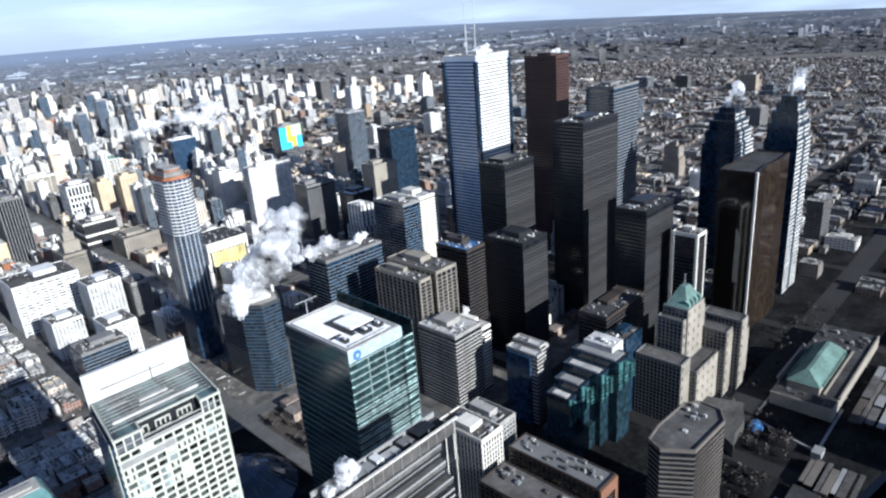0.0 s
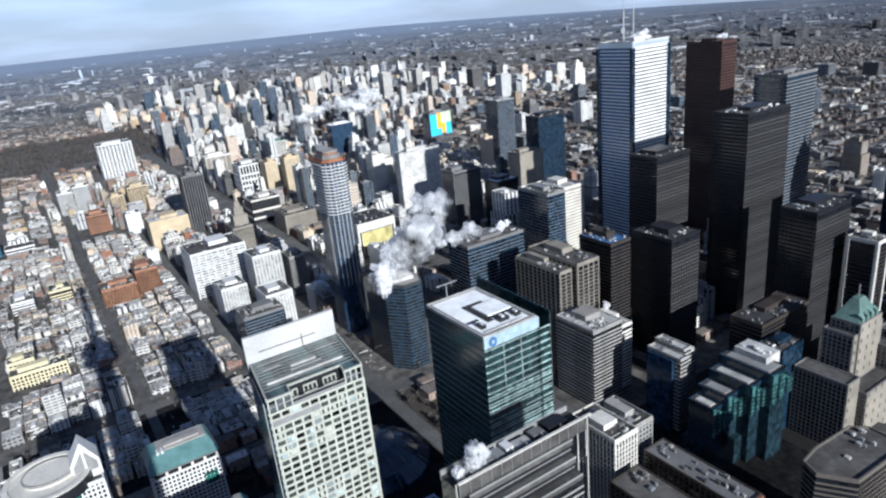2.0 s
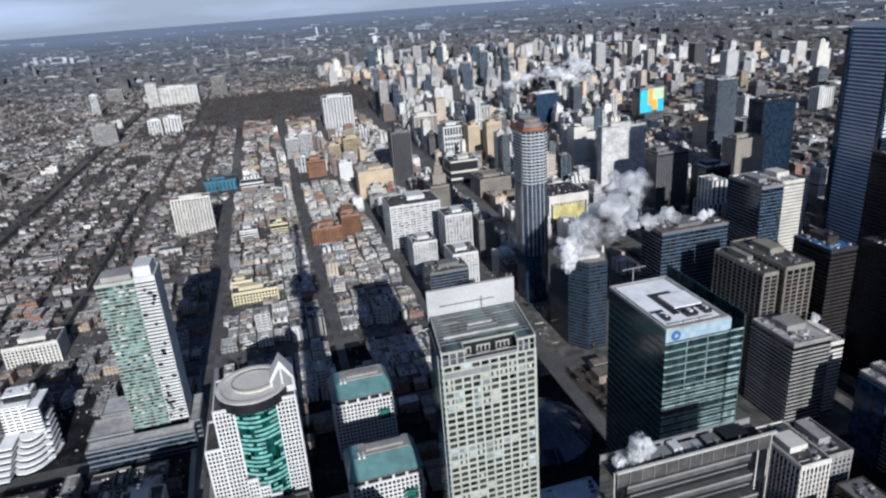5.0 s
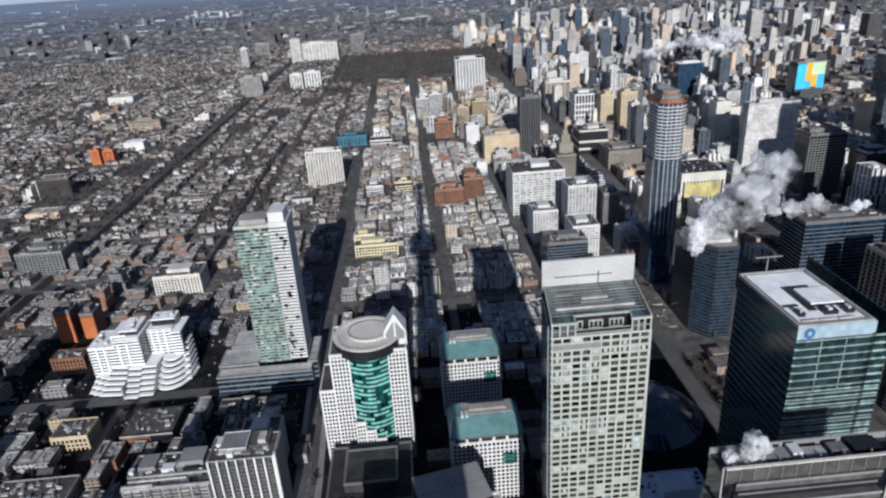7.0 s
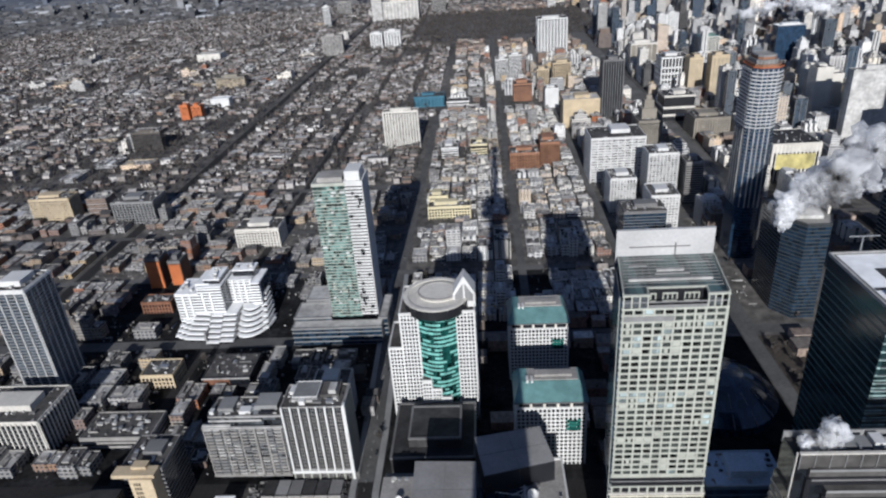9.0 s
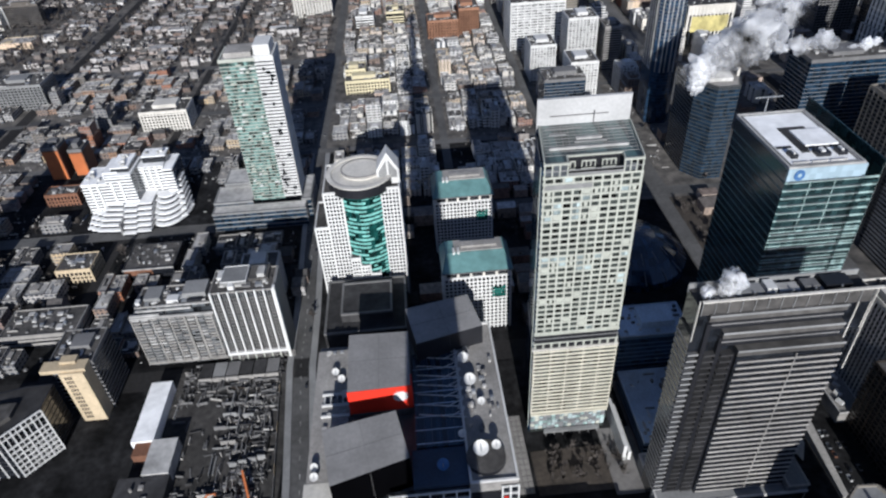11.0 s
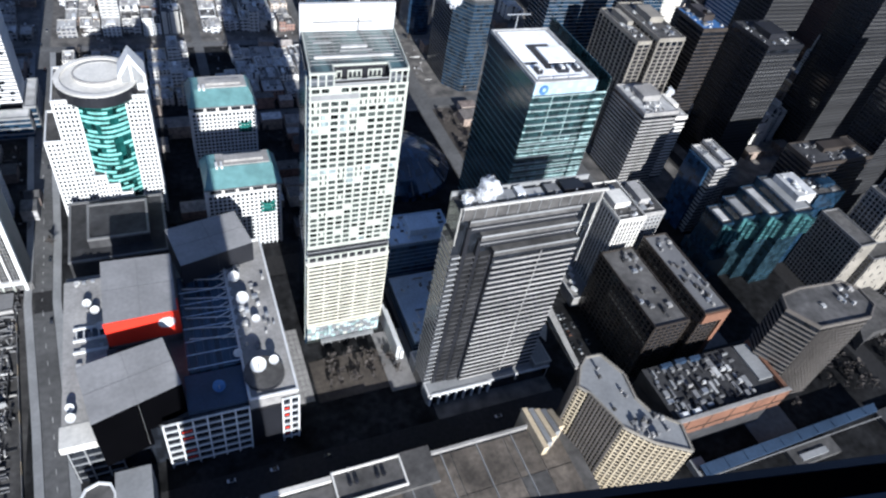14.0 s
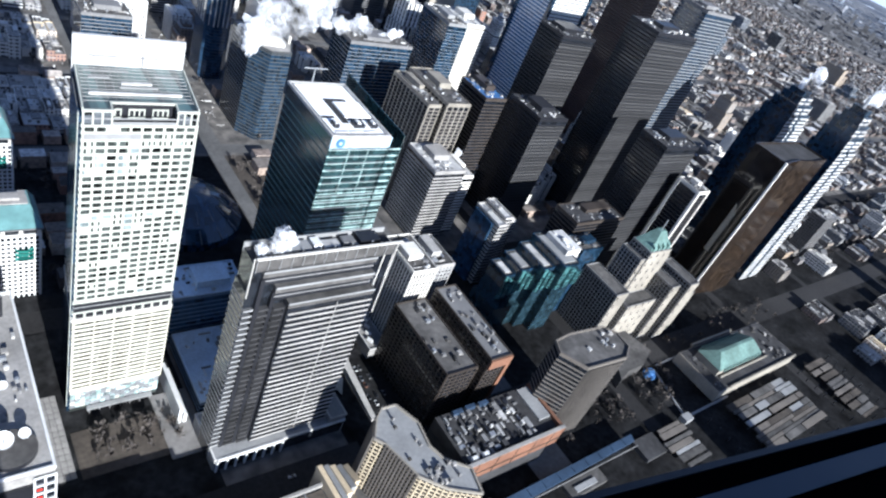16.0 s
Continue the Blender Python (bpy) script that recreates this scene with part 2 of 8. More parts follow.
M["glass_pale"] = glass("pale_glass", (0.3, 0.36, 0.36), 0.2, spread=0.6)
M["slate_blue"] = surf("slate_blue_deck", (0.03, 0.052, 0.09), 0.5, vary=0.3)
M["glass_gold"] = glass("gold_glass", (0.02, 0.0135, 0.009), 0.08, metal=0.0)
M["pale_blue"] = surf("pale_blue_spandrel", (0.72, 0.79, 0.85), 0.3, 0.6, vary=0.12)
M["blinds"] = facade("dark_glass_with_blinds", (0.012, 0.012, 0.014), (0.06, 0.059, 0.058), 900.0, 3.7, 1.0, 0.56, 0.6, (0.75, 1.25))
M["glass_room"] = glass("window_pane", (0.05, 0.055, 0.06), 0.15, spread=0.9)


# ---- building blocks ----
FAR = 505.0      # beyond this the bands and fins of a facade are too small to tell apart


def box(bm, x0, x1, y0, y1, z0, z1, mi=0, top=None):
    v = [bm.verts.new(c) for c in ((x0, y0, z0), (x1, y0, z0), (x1, y1, z0), (x0, y1, z0), (x0, y0, z1), (x1, y0, z1), (x1, y1, z1), (x0, y1, z1))]
    for k, q in enumerate(((3, 2, 1, 0), (4, 5, 6, 7), (0, 1, 5, 4), (1, 2, 6, 5), (2, 3, 7, 6), (3, 0, 4, 7))):
        fc = bm.faces.new([v[i] for i in q])
        fc.material_index = top if (k == 1 and top is not None) else mi


def prism(bm, pts, z0, z1, mi=0, top=None):
    """An upright prism on a ring of (x, y), anticlockwise; z1 may be one height for each corner."""
    zs = z1 if isinstance(z1, (list, tuple)) else [z1] * len(pts)
    a = [bm.verts.new((x, y, z0)) for x, y in pts]
    b = [bm.verts.new((x, y, z)) for (x, y), z in zip(pts, zs)]
    n = len(pts)
    for i in range(n):
        bm.faces.new((a[i], a[(i + 1) % n], b[(i + 1) % n], b[i])).material_index = mi
    bm.faces.new(list(reversed(a))).material_index = mi
    bm.faces.new(b).material_index = mi if top is None else top


def mesh_of(name, bm, *mats):
    me = bpy.data.meshes.new(name)
    bm.to_mesh(me)
    bm.free()
    for m in mats:
        me.materials.append(M[m] if isinstance(m, str) else m)
    return me


def put(name, me, parent, loc=(0, 0, 0), rz=0.0, label=""):
    ob = new(name, me)
    ob.parent = parent
    ob.location = loc
    ob.rotation_euler[2] = rz
    if label:
        ob["label"] = label
    return ob


def part(name, bm, mats, parent, label="", loc=(0, 0, 0)):
    return put(name, mesh_of(name, bm, *([mats] if isinstance(mats, (str, bpy.types.Material)) else mats)), parent, loc, 0.0, label)


def thing(name, label, category, x, y, z=0.0, group="", rz=0.0):
    ob = new(name)
    ob.location = (x, y, z)
    ob.rotation_euler[2] = radians(rz)
    return tagged(ob, label, category, group)


def box_part(name, mats, parent, x0, x1, y0, y1, z0, z1, label="", top=None):
    bm = bmesh.new()
    box(bm, x0, x1, y0, y1, z0, z1, 0, top)
    return part(name, bm, mats, parent, label)


def ring_mesh(name, hw, hd, proud, h, mat, inset=0.1):
    bm = bmesh.new()
    o = [(-hw - proud, -hd - proud), (hw + proud, -hd - proud), (hw + proud, hd + proud), (-hw - proud, hd + proud)]
    i = [(-hw + inset, -hd + inset), (hw - inset, -hd + inset), (hw - inset, hd - inset), (-hw + inset, hd - inset)]
    q = [[bm.verts.new((x, y, z)) for x, y in p] for p, z in ((o, 0), (o, h), (i, h), (i, 0))]
    for r in range(4):
        a, b = q[r], q[(r + 1) % 4]
        for k in range(4):
            bm.faces.new((a[k], a[(k + 1) % 4], b[(k + 1) % 4], b[k]))
    return mesh_of(name, bm, mat)


def storeys(parent, cx, cy, hw, hd, z0, z1, fh, band, proud, mat, name="storey_band"):
    k = max(1, int((z1 - z0) / fh))
    if parent.location.y > FAR:
        bm = bmesh.new()
        for i in range(k):
            for x0, x1, y0, y1 in ((-hw - proud, hw + proud, -hd - proud, -hd + 0.1), (-hw - proud, hw + proud, hd - 0.1, hd + proud), (-hw - proud, -hw + 0.1, -hd + 0.1, hd - 0.1), (hw - 0.1, hw + proud, -hd + 0.1, hd - 0.1)):
                box(bm, cx + x0, cx + x1, cy + y0, cy + y1, z0 + i * fh, z0 + i * fh + band)
        tagged(part("banding", bm, mat, parent), kind="stuff")
        return
    me = ring_mesh(name, hw, hd, proud, band, mat)
    for i in range(k):
        put(name, me, parent, (cx, cy, z0 + i * fh))


def piers(parent, cx, cy, hw, hd, z0, z1, step, width, proud, mat, sides="SWEN", name="pier"):
    if parent.location.y > FAR:
        bm = bmesh.new()
        for s in sides:
            k = max(1, round(2 * (hw if s in "SN" else hd) / step))
            for i in range(k + 1):
                if s in "SN":
                    x, y = cx - hw + (2 * hw - width) * i / k, cy + (hd if s == "N" else -hd - proud)
                    box(bm, x, x + width, y, y + proud, z0, z1)
                else:
                    x, y = cx + (hw if s == "E" else -hw - proud), cy - hd + (2 * hd - width) * i / k
                    box(bm, x, x + proud, y, y + width, z0, z1)
        tagged(part("finwork", bm, mat, parent), kind="stuff")
        return

    def made(w, d):
        bm = bmesh.new()
        box(bm, -w / 2, w / 2, -d / 2, d / 2, 0, z1 - z0)
        return mesh_of(name, bm, mat)
    if "S" in sides or "N" in sides:
        me = made(width, proud + 0.1)
        k = max(1, round(2 * hw / step))
        for s in sides:
            if s in "SN":
                for i in range(k + 1):
                    put(name, me, parent, (cx - hw + width / 2 + (2 * hw - width) * i / k, cy + (hd + proud / 2) * (1 if s == "N" else -1), z0))
    if "E" in sides or "W" in sides:
        me = made(proud + 0.1, width)
        k = max(1, round(2 * hd / step))
        for s in sides:
            if s in "EW":
                for i in range(k + 1):
                    put(name, me, parent, (cx + (hw + proud / 2) * (1 if s == "E" else -1), cy - hd + width / 2 + (2 * hd - width) * i / k, z0))


CLUTTER = []


def roofscape(parent, cx, cy, hw, hd, z, rng, roof="gravel_roof", wall="concrete", house=True, units=6):
    CLUTTER.append((parent.location.x + cx, parent.location.y + cy, hw - 1.2, hd - 1.2, parent.location.z + z + 0.06))
    top = box_part("roof", roof, parent, cx - hw + 0.5, cx + hw - 0.5, cy - hd + 0.5, cy + hd - 0.5, z - 0.3, z + 0.06)
    put("parapet", ring_mesh("parapet", hw, hd, 0.12, 1.1, wall, 0.5), parent, (cx, cy, z - 0.1))
    if house:
        w, d, h = hw * rng.uniform(0.35, 0.6), hd * rng.uniform(0.35, 0.6), rng.uniform(3.5, 6)
        ox, oy = rng.uniform(-0.2, 0.2) * hw, rng.uniform(-0.1, 0.3) * hd
        box_part("plant_room", wall, top, cx + ox - w, cx + ox + w, cy + oy - d, cy + oy + d, z, z + h)
    for i in range(units if parent.location.y < 850 else min(units, 2)):
        w, d, h = rng.uniform(0.8, 2.5), rng.uniform(0.8, 2.5), rng.uniform(0.8, 2.2)
        x, y = cx + rng.uniform(-0.8, 0.8) * (hw - 2.5), cy + rng.uniform(-0.85, 0.85) * (hd - 2.5)
        box_part("roof_unit", rng.choice(("steel", "pale_roof", "grey")), top, x - w, x + w, y - d, y + d, z, z + h)


TAKEN = []


def tower(name, label, x0, x1, y0, y1, h, core="glass_dark", band="concrete", fh=3.8, bh=1.3, proud=0.25, pier=None, pw=0.7, pp=0.3,
          pmat=None, roof="gravel_roof", z0=0.0, base=0.0, sides="SWEN", house=True, units=6, wall=None, category="office tower", top_band=2.5):
    """An office or flat block: a glazed core, a band at each storey, piers, a roof with its parapet and plant."""
    cx, cy, hw, hd = (x0 + x1) / 2, (y0 + y1) / 2, (x1 - x0) / 2, (y1 - y0) / 2
    TAKEN.append((x0 - 3, x1 + 3, y0 - 3, y1 + 3))
    rng = random.Random(name + str(int(x0)) + str(int(y0)))
    t = thing(name, label, category, cx, cy, z0)
    # pale blinds on the sunlit south only; shaded sides are given plain dark glass
    if core == "blinds":
        box_part("core", "glass_dark", t, -hw, hw, -hd, hd, 0, h)
        box_part("south_blinds", "blinds", t, -hw + 0.3, hw - 0.3, -hd - 0.06, -hd - 0.01, 3, h - 8, "pale blinds behind dark glass")
    else:
        box_part("core", core, t, -hw, hw, -hd, hd, 0, h)
    if fh:
        storeys(t, 0, 0, hw, hd, base + fh * 0.6, h - 1, fh, bh, proud, band)
    if pier:
        piers(t, 0, 0, hw, hd, base, h - 0.4, pier, pw, pp, pmat or band, sides)
    if top_band:
        put("cornice", ring_mesh("cornice", hw, hd, proud + 0.06, top_band, pmat or band), t, (0, 0, h - top_band))
    roofscape(t, 0, 0, hw, hd, h, rng, roof, wall or pmat or band, house, units)
    return t


# ---- ground ----
EYE_Z = 342.0


def shell(dist):
    """Where the flat country at that distance lies on the ground sheet, which curls up past 4 km to close at the horizon."""
    r = dist if dist < 4000 else 4000 + 900 * (1 - 4000 / dist)
    return r, EYE_Z * (1 - r / dist)


def relief(a):
    """Lowers the far sheet towards the east to fit the horizon in the camera's view."""
    return 1.0 - 0.42 * min(1.0, max(0.0, (math.degrees(a) - 28) / 50)) ** 1.15


RINGS = (30, 300, 900, 2000, 3200, 4000, 4200, 4500, 4900, 5400, 6000, 6800, 8000, 9500, 12000, 16000, 24000, 45000)
bm = bmesh.new()
prev = None
for dist in RINGS:
    r, z = shell(dist)
    ring = [bm.verts.new((r * math.sin(a * math.tau / 128), r * math.cos(a * math.tau / 128), z * relief((a * math.tau / 128 + math.pi) % math.tau - math.pi) - 0.02)) for a in range(128)]
    if prev:
        for k in range(128):
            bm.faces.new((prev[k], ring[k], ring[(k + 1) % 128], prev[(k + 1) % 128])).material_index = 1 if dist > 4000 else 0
    else:
        bm.faces.new(list(reversed(ring)))
    prev = ring
for fc in bm.faces:
    fc.smooth = True
ground_mat, n_, l_, p_ = nodes_of("city_ground")
g_ = n_.new("ShaderNodeNewGeometry")
na, nb = n_.new("ShaderNodeTexNoise"), n_.new("ShaderNodeTexNoise")
na.inputs["Scale"].default_value, na.inputs["Detail"].default_value = 0.004, 8
nb.inputs["Scale"].default_value, nb.inputs["Detail"].default_value = 0.09, 6
l_.new(g_.outputs["Position"], na.inputs["Vector"])
l_.new(g_.outputs["Position"], nb.inputs["Vector"])
ra = ramp(n_, (0.055, 0.053, 0.051), (0.14, 0.131, 0.12), 0.35, 0.65)
l_.new(na.outputs["Fac"], ra.inputs["Fac"])
rb = ramp(n_, (0.45, 0.45, 0.45), (1.5, 1.45, 1.4), 0.35, 0.7)
l_.new(nb.outputs["Fac"], rb.inputs["Fac"])
mx_ = n_.new("ShaderNodeMixRGB")
mx_.blend_type, mx_.inputs[0].default_value = "MULTIPLY", 1
l_.new(ra.outputs[0], mx_.inputs[1])
l_.new(rb.outputs[0], mx_.inputs[2])
l_.new(mx_.outputs[0], p_.inputs["Base Color"])
p_.inputs["Roughness"].default_value = 0.95
far_mat, n_, l_, p_ = nodes_of("hazed_land")
g_ = n_.new("ShaderNodeNewGeometry")
sz = n_.new("ShaderNodeSeparateXYZ")
l_.new(g_.outputs["Position"], sz.inputs[0])


def far_math(op, x, y=None):
    q = n_.new("ShaderNodeMath")
    q.operation = op
    for i, v in enumerate((x, y)):
        if isinstance(v, (int, float)):
            q.inputs[i].default_value = v
        elif v is not None:
            l_.new(v, q.inputs[i])
    return q.outputs[0]


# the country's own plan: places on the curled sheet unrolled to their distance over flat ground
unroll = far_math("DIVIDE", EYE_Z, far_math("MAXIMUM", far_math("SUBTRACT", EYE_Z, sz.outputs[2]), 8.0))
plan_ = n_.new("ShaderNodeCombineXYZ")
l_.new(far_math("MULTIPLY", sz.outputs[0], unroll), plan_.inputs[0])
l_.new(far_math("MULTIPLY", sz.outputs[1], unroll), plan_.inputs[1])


def far_noise(scale, detail, lo, hi, c0, c1):
    q = n_.new("ShaderNodeTexNoise")
    q.inputs["Scale"].default_value, q.inputs["Detail"].default_value = scale, detail
    l_.new(plan_.outputs[0], q.inputs["Vector"])
    r = ramp(n_, c0, c1, lo, hi)
    l_.new(q.outputs["Fac"], r.inputs["Fac"])
    return r.outputs[0]


def far_mix(kind, fac, a, b):
    q = n_.new("ShaderNodeMixRGB")
    q.blend_type = kind
    if isinstance(fac, float):
        q.inputs[0].default_value = fac
    else:
        l_.new(fac, q.inputs[0])
    for i, v in ((1, a), (2, b)):
        if isinstance(v, tuple):
            q.inputs[i].default_value = (*v, 1)
        else:
            l_.new(v, q.inputs[i])
    return q.outputs[0]


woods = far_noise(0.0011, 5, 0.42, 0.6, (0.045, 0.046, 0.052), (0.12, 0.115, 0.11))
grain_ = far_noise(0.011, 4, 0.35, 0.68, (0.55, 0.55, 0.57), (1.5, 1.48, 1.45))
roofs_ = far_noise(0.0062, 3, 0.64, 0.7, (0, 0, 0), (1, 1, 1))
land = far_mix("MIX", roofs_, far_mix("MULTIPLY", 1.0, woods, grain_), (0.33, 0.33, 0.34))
# distance haze: blue is mixed into the land's base colour
haze = n_.new("ShaderNodeMapRange")
haze.inputs["From Min"].default_value, haze.inputs["From Max"].default_value = 1.0, 4.5
haze.inputs["To Min"].default_value, haze.inputs["To Max"].default_value = 0.1, 0.85
l_.new(unroll, haze.inputs["Value"])
l_.new(far_mix("MIX", haze.outputs[0], land, (0.15, 0.19, 0.265)), p_.inputs["Base Color"])
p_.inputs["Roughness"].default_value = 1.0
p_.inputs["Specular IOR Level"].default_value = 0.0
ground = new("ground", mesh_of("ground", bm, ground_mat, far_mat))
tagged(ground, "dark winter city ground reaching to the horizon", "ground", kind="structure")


def flat(name, label, mat, x0, x1, y0, y1, z=0.08, category="road"):
    bm = bmesh.new()
    box(bm, x0, x1, y0, y1, -0.3, z)
    ob = new(name, mesh_of(name, bm, mat))
    return tagged(ob, label, category, kind="structure")


NS = [(-480, 15, 150, 3300), (-275, 10, 170, 1500), (-98, 15, 440, 1330), (36, 9, 560, 2900), (147, 9, 640, 2600), (232, 17, 120, 1300), (330, 34, 100, 2900),
      (448, 16, 100, 1000), (690, 13, 60, 2600), (890, 12, 60, 3000), (1075, 10, 100, 2600), (1290, 10, 100, 2600), (1560, 10, 100, 2600)]
EW = [(166, 24, -900, 1700), (325, 18, -480, 1700), (512, 15, -1500, 2200), (646, 9, -700, 1900), (768, 9, -700, 1900), (922, 13, -2200, 2400),
      (1390, 11, -1500, 2000), (1930, 13, -2000, 2200), (2880, 12, -2200, 2200)]
bm = bmesh.new()
bend = ((-76, 60), (-79, 160), (-84, 233), (-92, 325), (-92.5, 380), (-97, 501), (-101, 640), (-98, 900), (-97, 1330))
left, right = [bm.verts.new((x - 5.5, y, 0.12)) for x, y in bend], [bm.verts.new((x + 5.5, y, 0.12)) for x, y in bend]
for k in range(len(bend) - 1):
    bm.faces.new((left[k], right[k], right[k + 1], left[k + 1]))
tagged(new("road", mesh_of("road", bm, "salted_asphalt")), "grey asphalt street bending past the broadcasting centre", "road", kind="structure")
for k, (x, w, a, b) in enumerate(NS):
    if x == -98:
        continue
    flat("road", "grey asphalt street running between city blocks", "salted_asphalt" if -100 < x < 340 else "asphalt", x - w / 2, x + w / 2, a, b, 0.10)
for k, (y, w, a, b) in enumerate(EW):
    flat("road", "grey asphalt cross street between city blocks", "salted_asphalt" if y > 400 else "asphalt", a, b, y - w / 2, y + w / 2, 0.14)


def ring_pts(pts, off):
    """The ring of corners moved outwards by off."""
    n, out = len(pts), []
    for i in range(n):
        p, c, q = Vector(pts[i - 1]), Vector(pts[i]), Vector(pts[(i + 1) % n])
        d1, d2 = (c - p).normalized(), (q - c).normalized()
        n1, n2 = Vector((d1.y, -d1.x)), Vector((d2.y, -d2.x))
        m = (n1 + n2).normalized()
        out.append(tuple(c + m * (off / max(0.35, m.dot(n1)))))
    return out


def band_mesh(name, pts, proud, h, mat, inset=0.12):
    o, i = ring_pts(pts, proud), ring_pts(pts, -inset)
    bm = bmesh.new()
    q = [[bm.verts.new((x, y, z)) for x, y in p] for p, z in ((o, 0), (o, h), (i, h), (i, 0))]
    k = len(pts)
    for r in range(4):
        a, b = q[r], q[(r + 1) % 4]
        for j in range(k):
            bm.faces.new((a[j], a[(j + 1) % k], b[(j + 1) % k], b[j]))
    return mesh_of(name, bm, mat)


def poly_volume(t, pts, z0, z1, core, band, fh, bh, proud, roof, parapet=1.0, name="volume", sub=None):
    """A many-sided wing of a building, with its storey bands and roof, under the thing t."""
    bm = bmesh.new()
    prism(bm, pts, z0, z1, 0, 1)
    body = part(name, bm, (core, roof), t)
    if fh:
        me = band_mesh("storey_band", pts, proud, bh, band)
        for i in range(int((z1 - z0 - 1) / fh)):
            put("storey_band", me, t, (0, 0, z0 + fh * 0.6 + i * fh))
    if parapet:
        put("parapet", band_mesh("parapet", pts, proud + 0.05, parapet + 1.2, band, 0.6), t, (0, 0, z1 - 1.2))
    return body


def rect(x0, x1, y0, y1):
    return [(x0, y0), (x1, y0), (x1, y1), (x0, y1)]


def ellipse(cx, cy, rx, ry, n=28, a0=0.0):
    return [(cx + rx * math.cos(a0 + math.tau * i / n), cy + ry * math.sin(a0 + math.tau * i / n)) for i in range(n)]


def units_on(t, rng, x0, x1, y0, y1, z, k, big=2.6, mats=("steel", "pale_roof", "grey", "concrete")):
    """Roof plant: boxes with louvred caps, ducts and round fans."""
    for i in range(k):
        w, d, h = rng.uniform(0.7, big), rng.uniform(0.7, big), rng.uniform(0.8, 2.4)
        x, y = rng.uniform(x0 + w, x1 - w), rng.uniform(y0 + d, y1 - d)
        bm = bmesh.new()
        if rng.random() < 0.25:
            prism(bm, ellipse(x, y, w * 0.7, w * 0.7, 10), z, z + h)
            prism(bm, ellipse(x, y, w * 0.5, w * 0.5, 10), z + h, z + h + 0.3)
        else:
            box(bm, x - w, x + w, y - d, y + d, z, z + h)
            box(bm, x - w * 0.8, x + w * 0.8, y - d * 0.8, y + d * 0.8, z + h, z + h + 0.25)
        part("roof_unit", bm, rng.choice(mats), t)


def mark(*r):
    TAKEN.append((r[0] - 3, r[1] + 3, r[2] - 3, r[3] + 3))


# ---- the observation tower that the camera stands in, whose shadow lies over the city ----
def revolve(bm, prof, n, cx, cy, mi=0):
    prev = None
    for r, z in prof:
        ring = [bm.verts.new((cx + r * math.sin(math.tau * (k + 0.5) / n + 0.178), cy + r * math.cos(math.tau * (k + 0.5) / n + 0.178), z)) for k in range(n)]
        if prev:
            for k in range(n):
                bm.faces.new((prev[k], prev[(k + 1) % n], ring[(k + 1) % n], ring[k])).material_index = mi
        prev = ring


TX, TY = -3.15, -17.9
tow = thing("observation_tower", "slender concrete observation tower with a round pod", "tower", TX, TY)
bm = bmesh.new()
for k in range(3):
    a = k * math.tau / 3 + 0.4
    for r0, r1, z0, z1 in ((27, 9.5, 0, 330),):
        u, w = Vector((math.cos(a), math.sin(a))), Vector((-math.sin(a), math.cos(a)))
        lo = [bm.verts.new((*(u * p + w * q), z0)) for p, q in ((0, -4), (r0, -3.2), (r0, 3.2), (0, 4))]
        hi = [bm.verts.new((*(u * p + w * q), z1)) for p, q in ((0, -4), (r1, -3), (r1, 3), (0, 4))]
        for j in range(4):
            bm.faces.new((lo[j], lo[(j + 1) % 4], hi[(j + 1) % 4], hi[j]))
        bm.faces.new(hi)
part("shaft", bm, "concrete", tow)
bm = bmesh.new()
revolve(bm, ((6, 328), (14, 330.5), (19.5, 333), (20.5, 335.5), (19, 338), (18.2, 339.4), (18.38, 340.2), (6, 340.2)), 24, 0, 0)
part("lower_pod", bm, "white", tow, "white radome ring under the pod")
bm = bmesh.new()
revolve(bm, ((6, 345.2), (18.7, 345.2), (19.2, 347), (18.6, 351.5), (15, 355.5), (9, 360), (5.2, 362), (4.4, 440)), 24, 0, 0)
part("upper_pod", bm, "concrete", tow)
bm = bmesh.new()
revolve(bm, ((3, 340.2), (6, 340.2), (6, 345.2), (3, 345.2)), 24, 0, 0)
part("inner_wall", bm, "dark_metal", tow)
bm = bmesh.new()
revolve(bm, ((4.4, 440), (7.5, 443), (7.8, 449), (4, 453), (2.4, 457), (1.6, 500), (0.8, 552), (0.1, 553)), 16, 0, 0)
part("mast", bm, "white", tow)
# the sill under the slanted window: a black ledge with a narrow lip
sill = thing("window_sill", "black metal window sill with a dark lip", "window sill", 0, 0, 342)
sill.rotation_euler[2] = math.atan(-0.183)
bm = bmesh.new()
box(bm, -5, 6, 0.12, 0.397, -1.25, -0.985)
box(bm, -5, 6, -0.2, 0.12, -1.25, -1.02)
part("ledge", bm, "black", sill)
bm = bmesh.new()
box(bm, -5, 6, 0.399, 0.414, -1.25, -0.985)
part("lip", bm, "dark_metal", sill, "dark metal lip")
bm = bmesh.new()
box(bm, -5, 6, 0.29, 0.345, -0.984, -0.981)
part("seal_strip", bm, "slate_blue", sill, "dull blue strip along the sill")

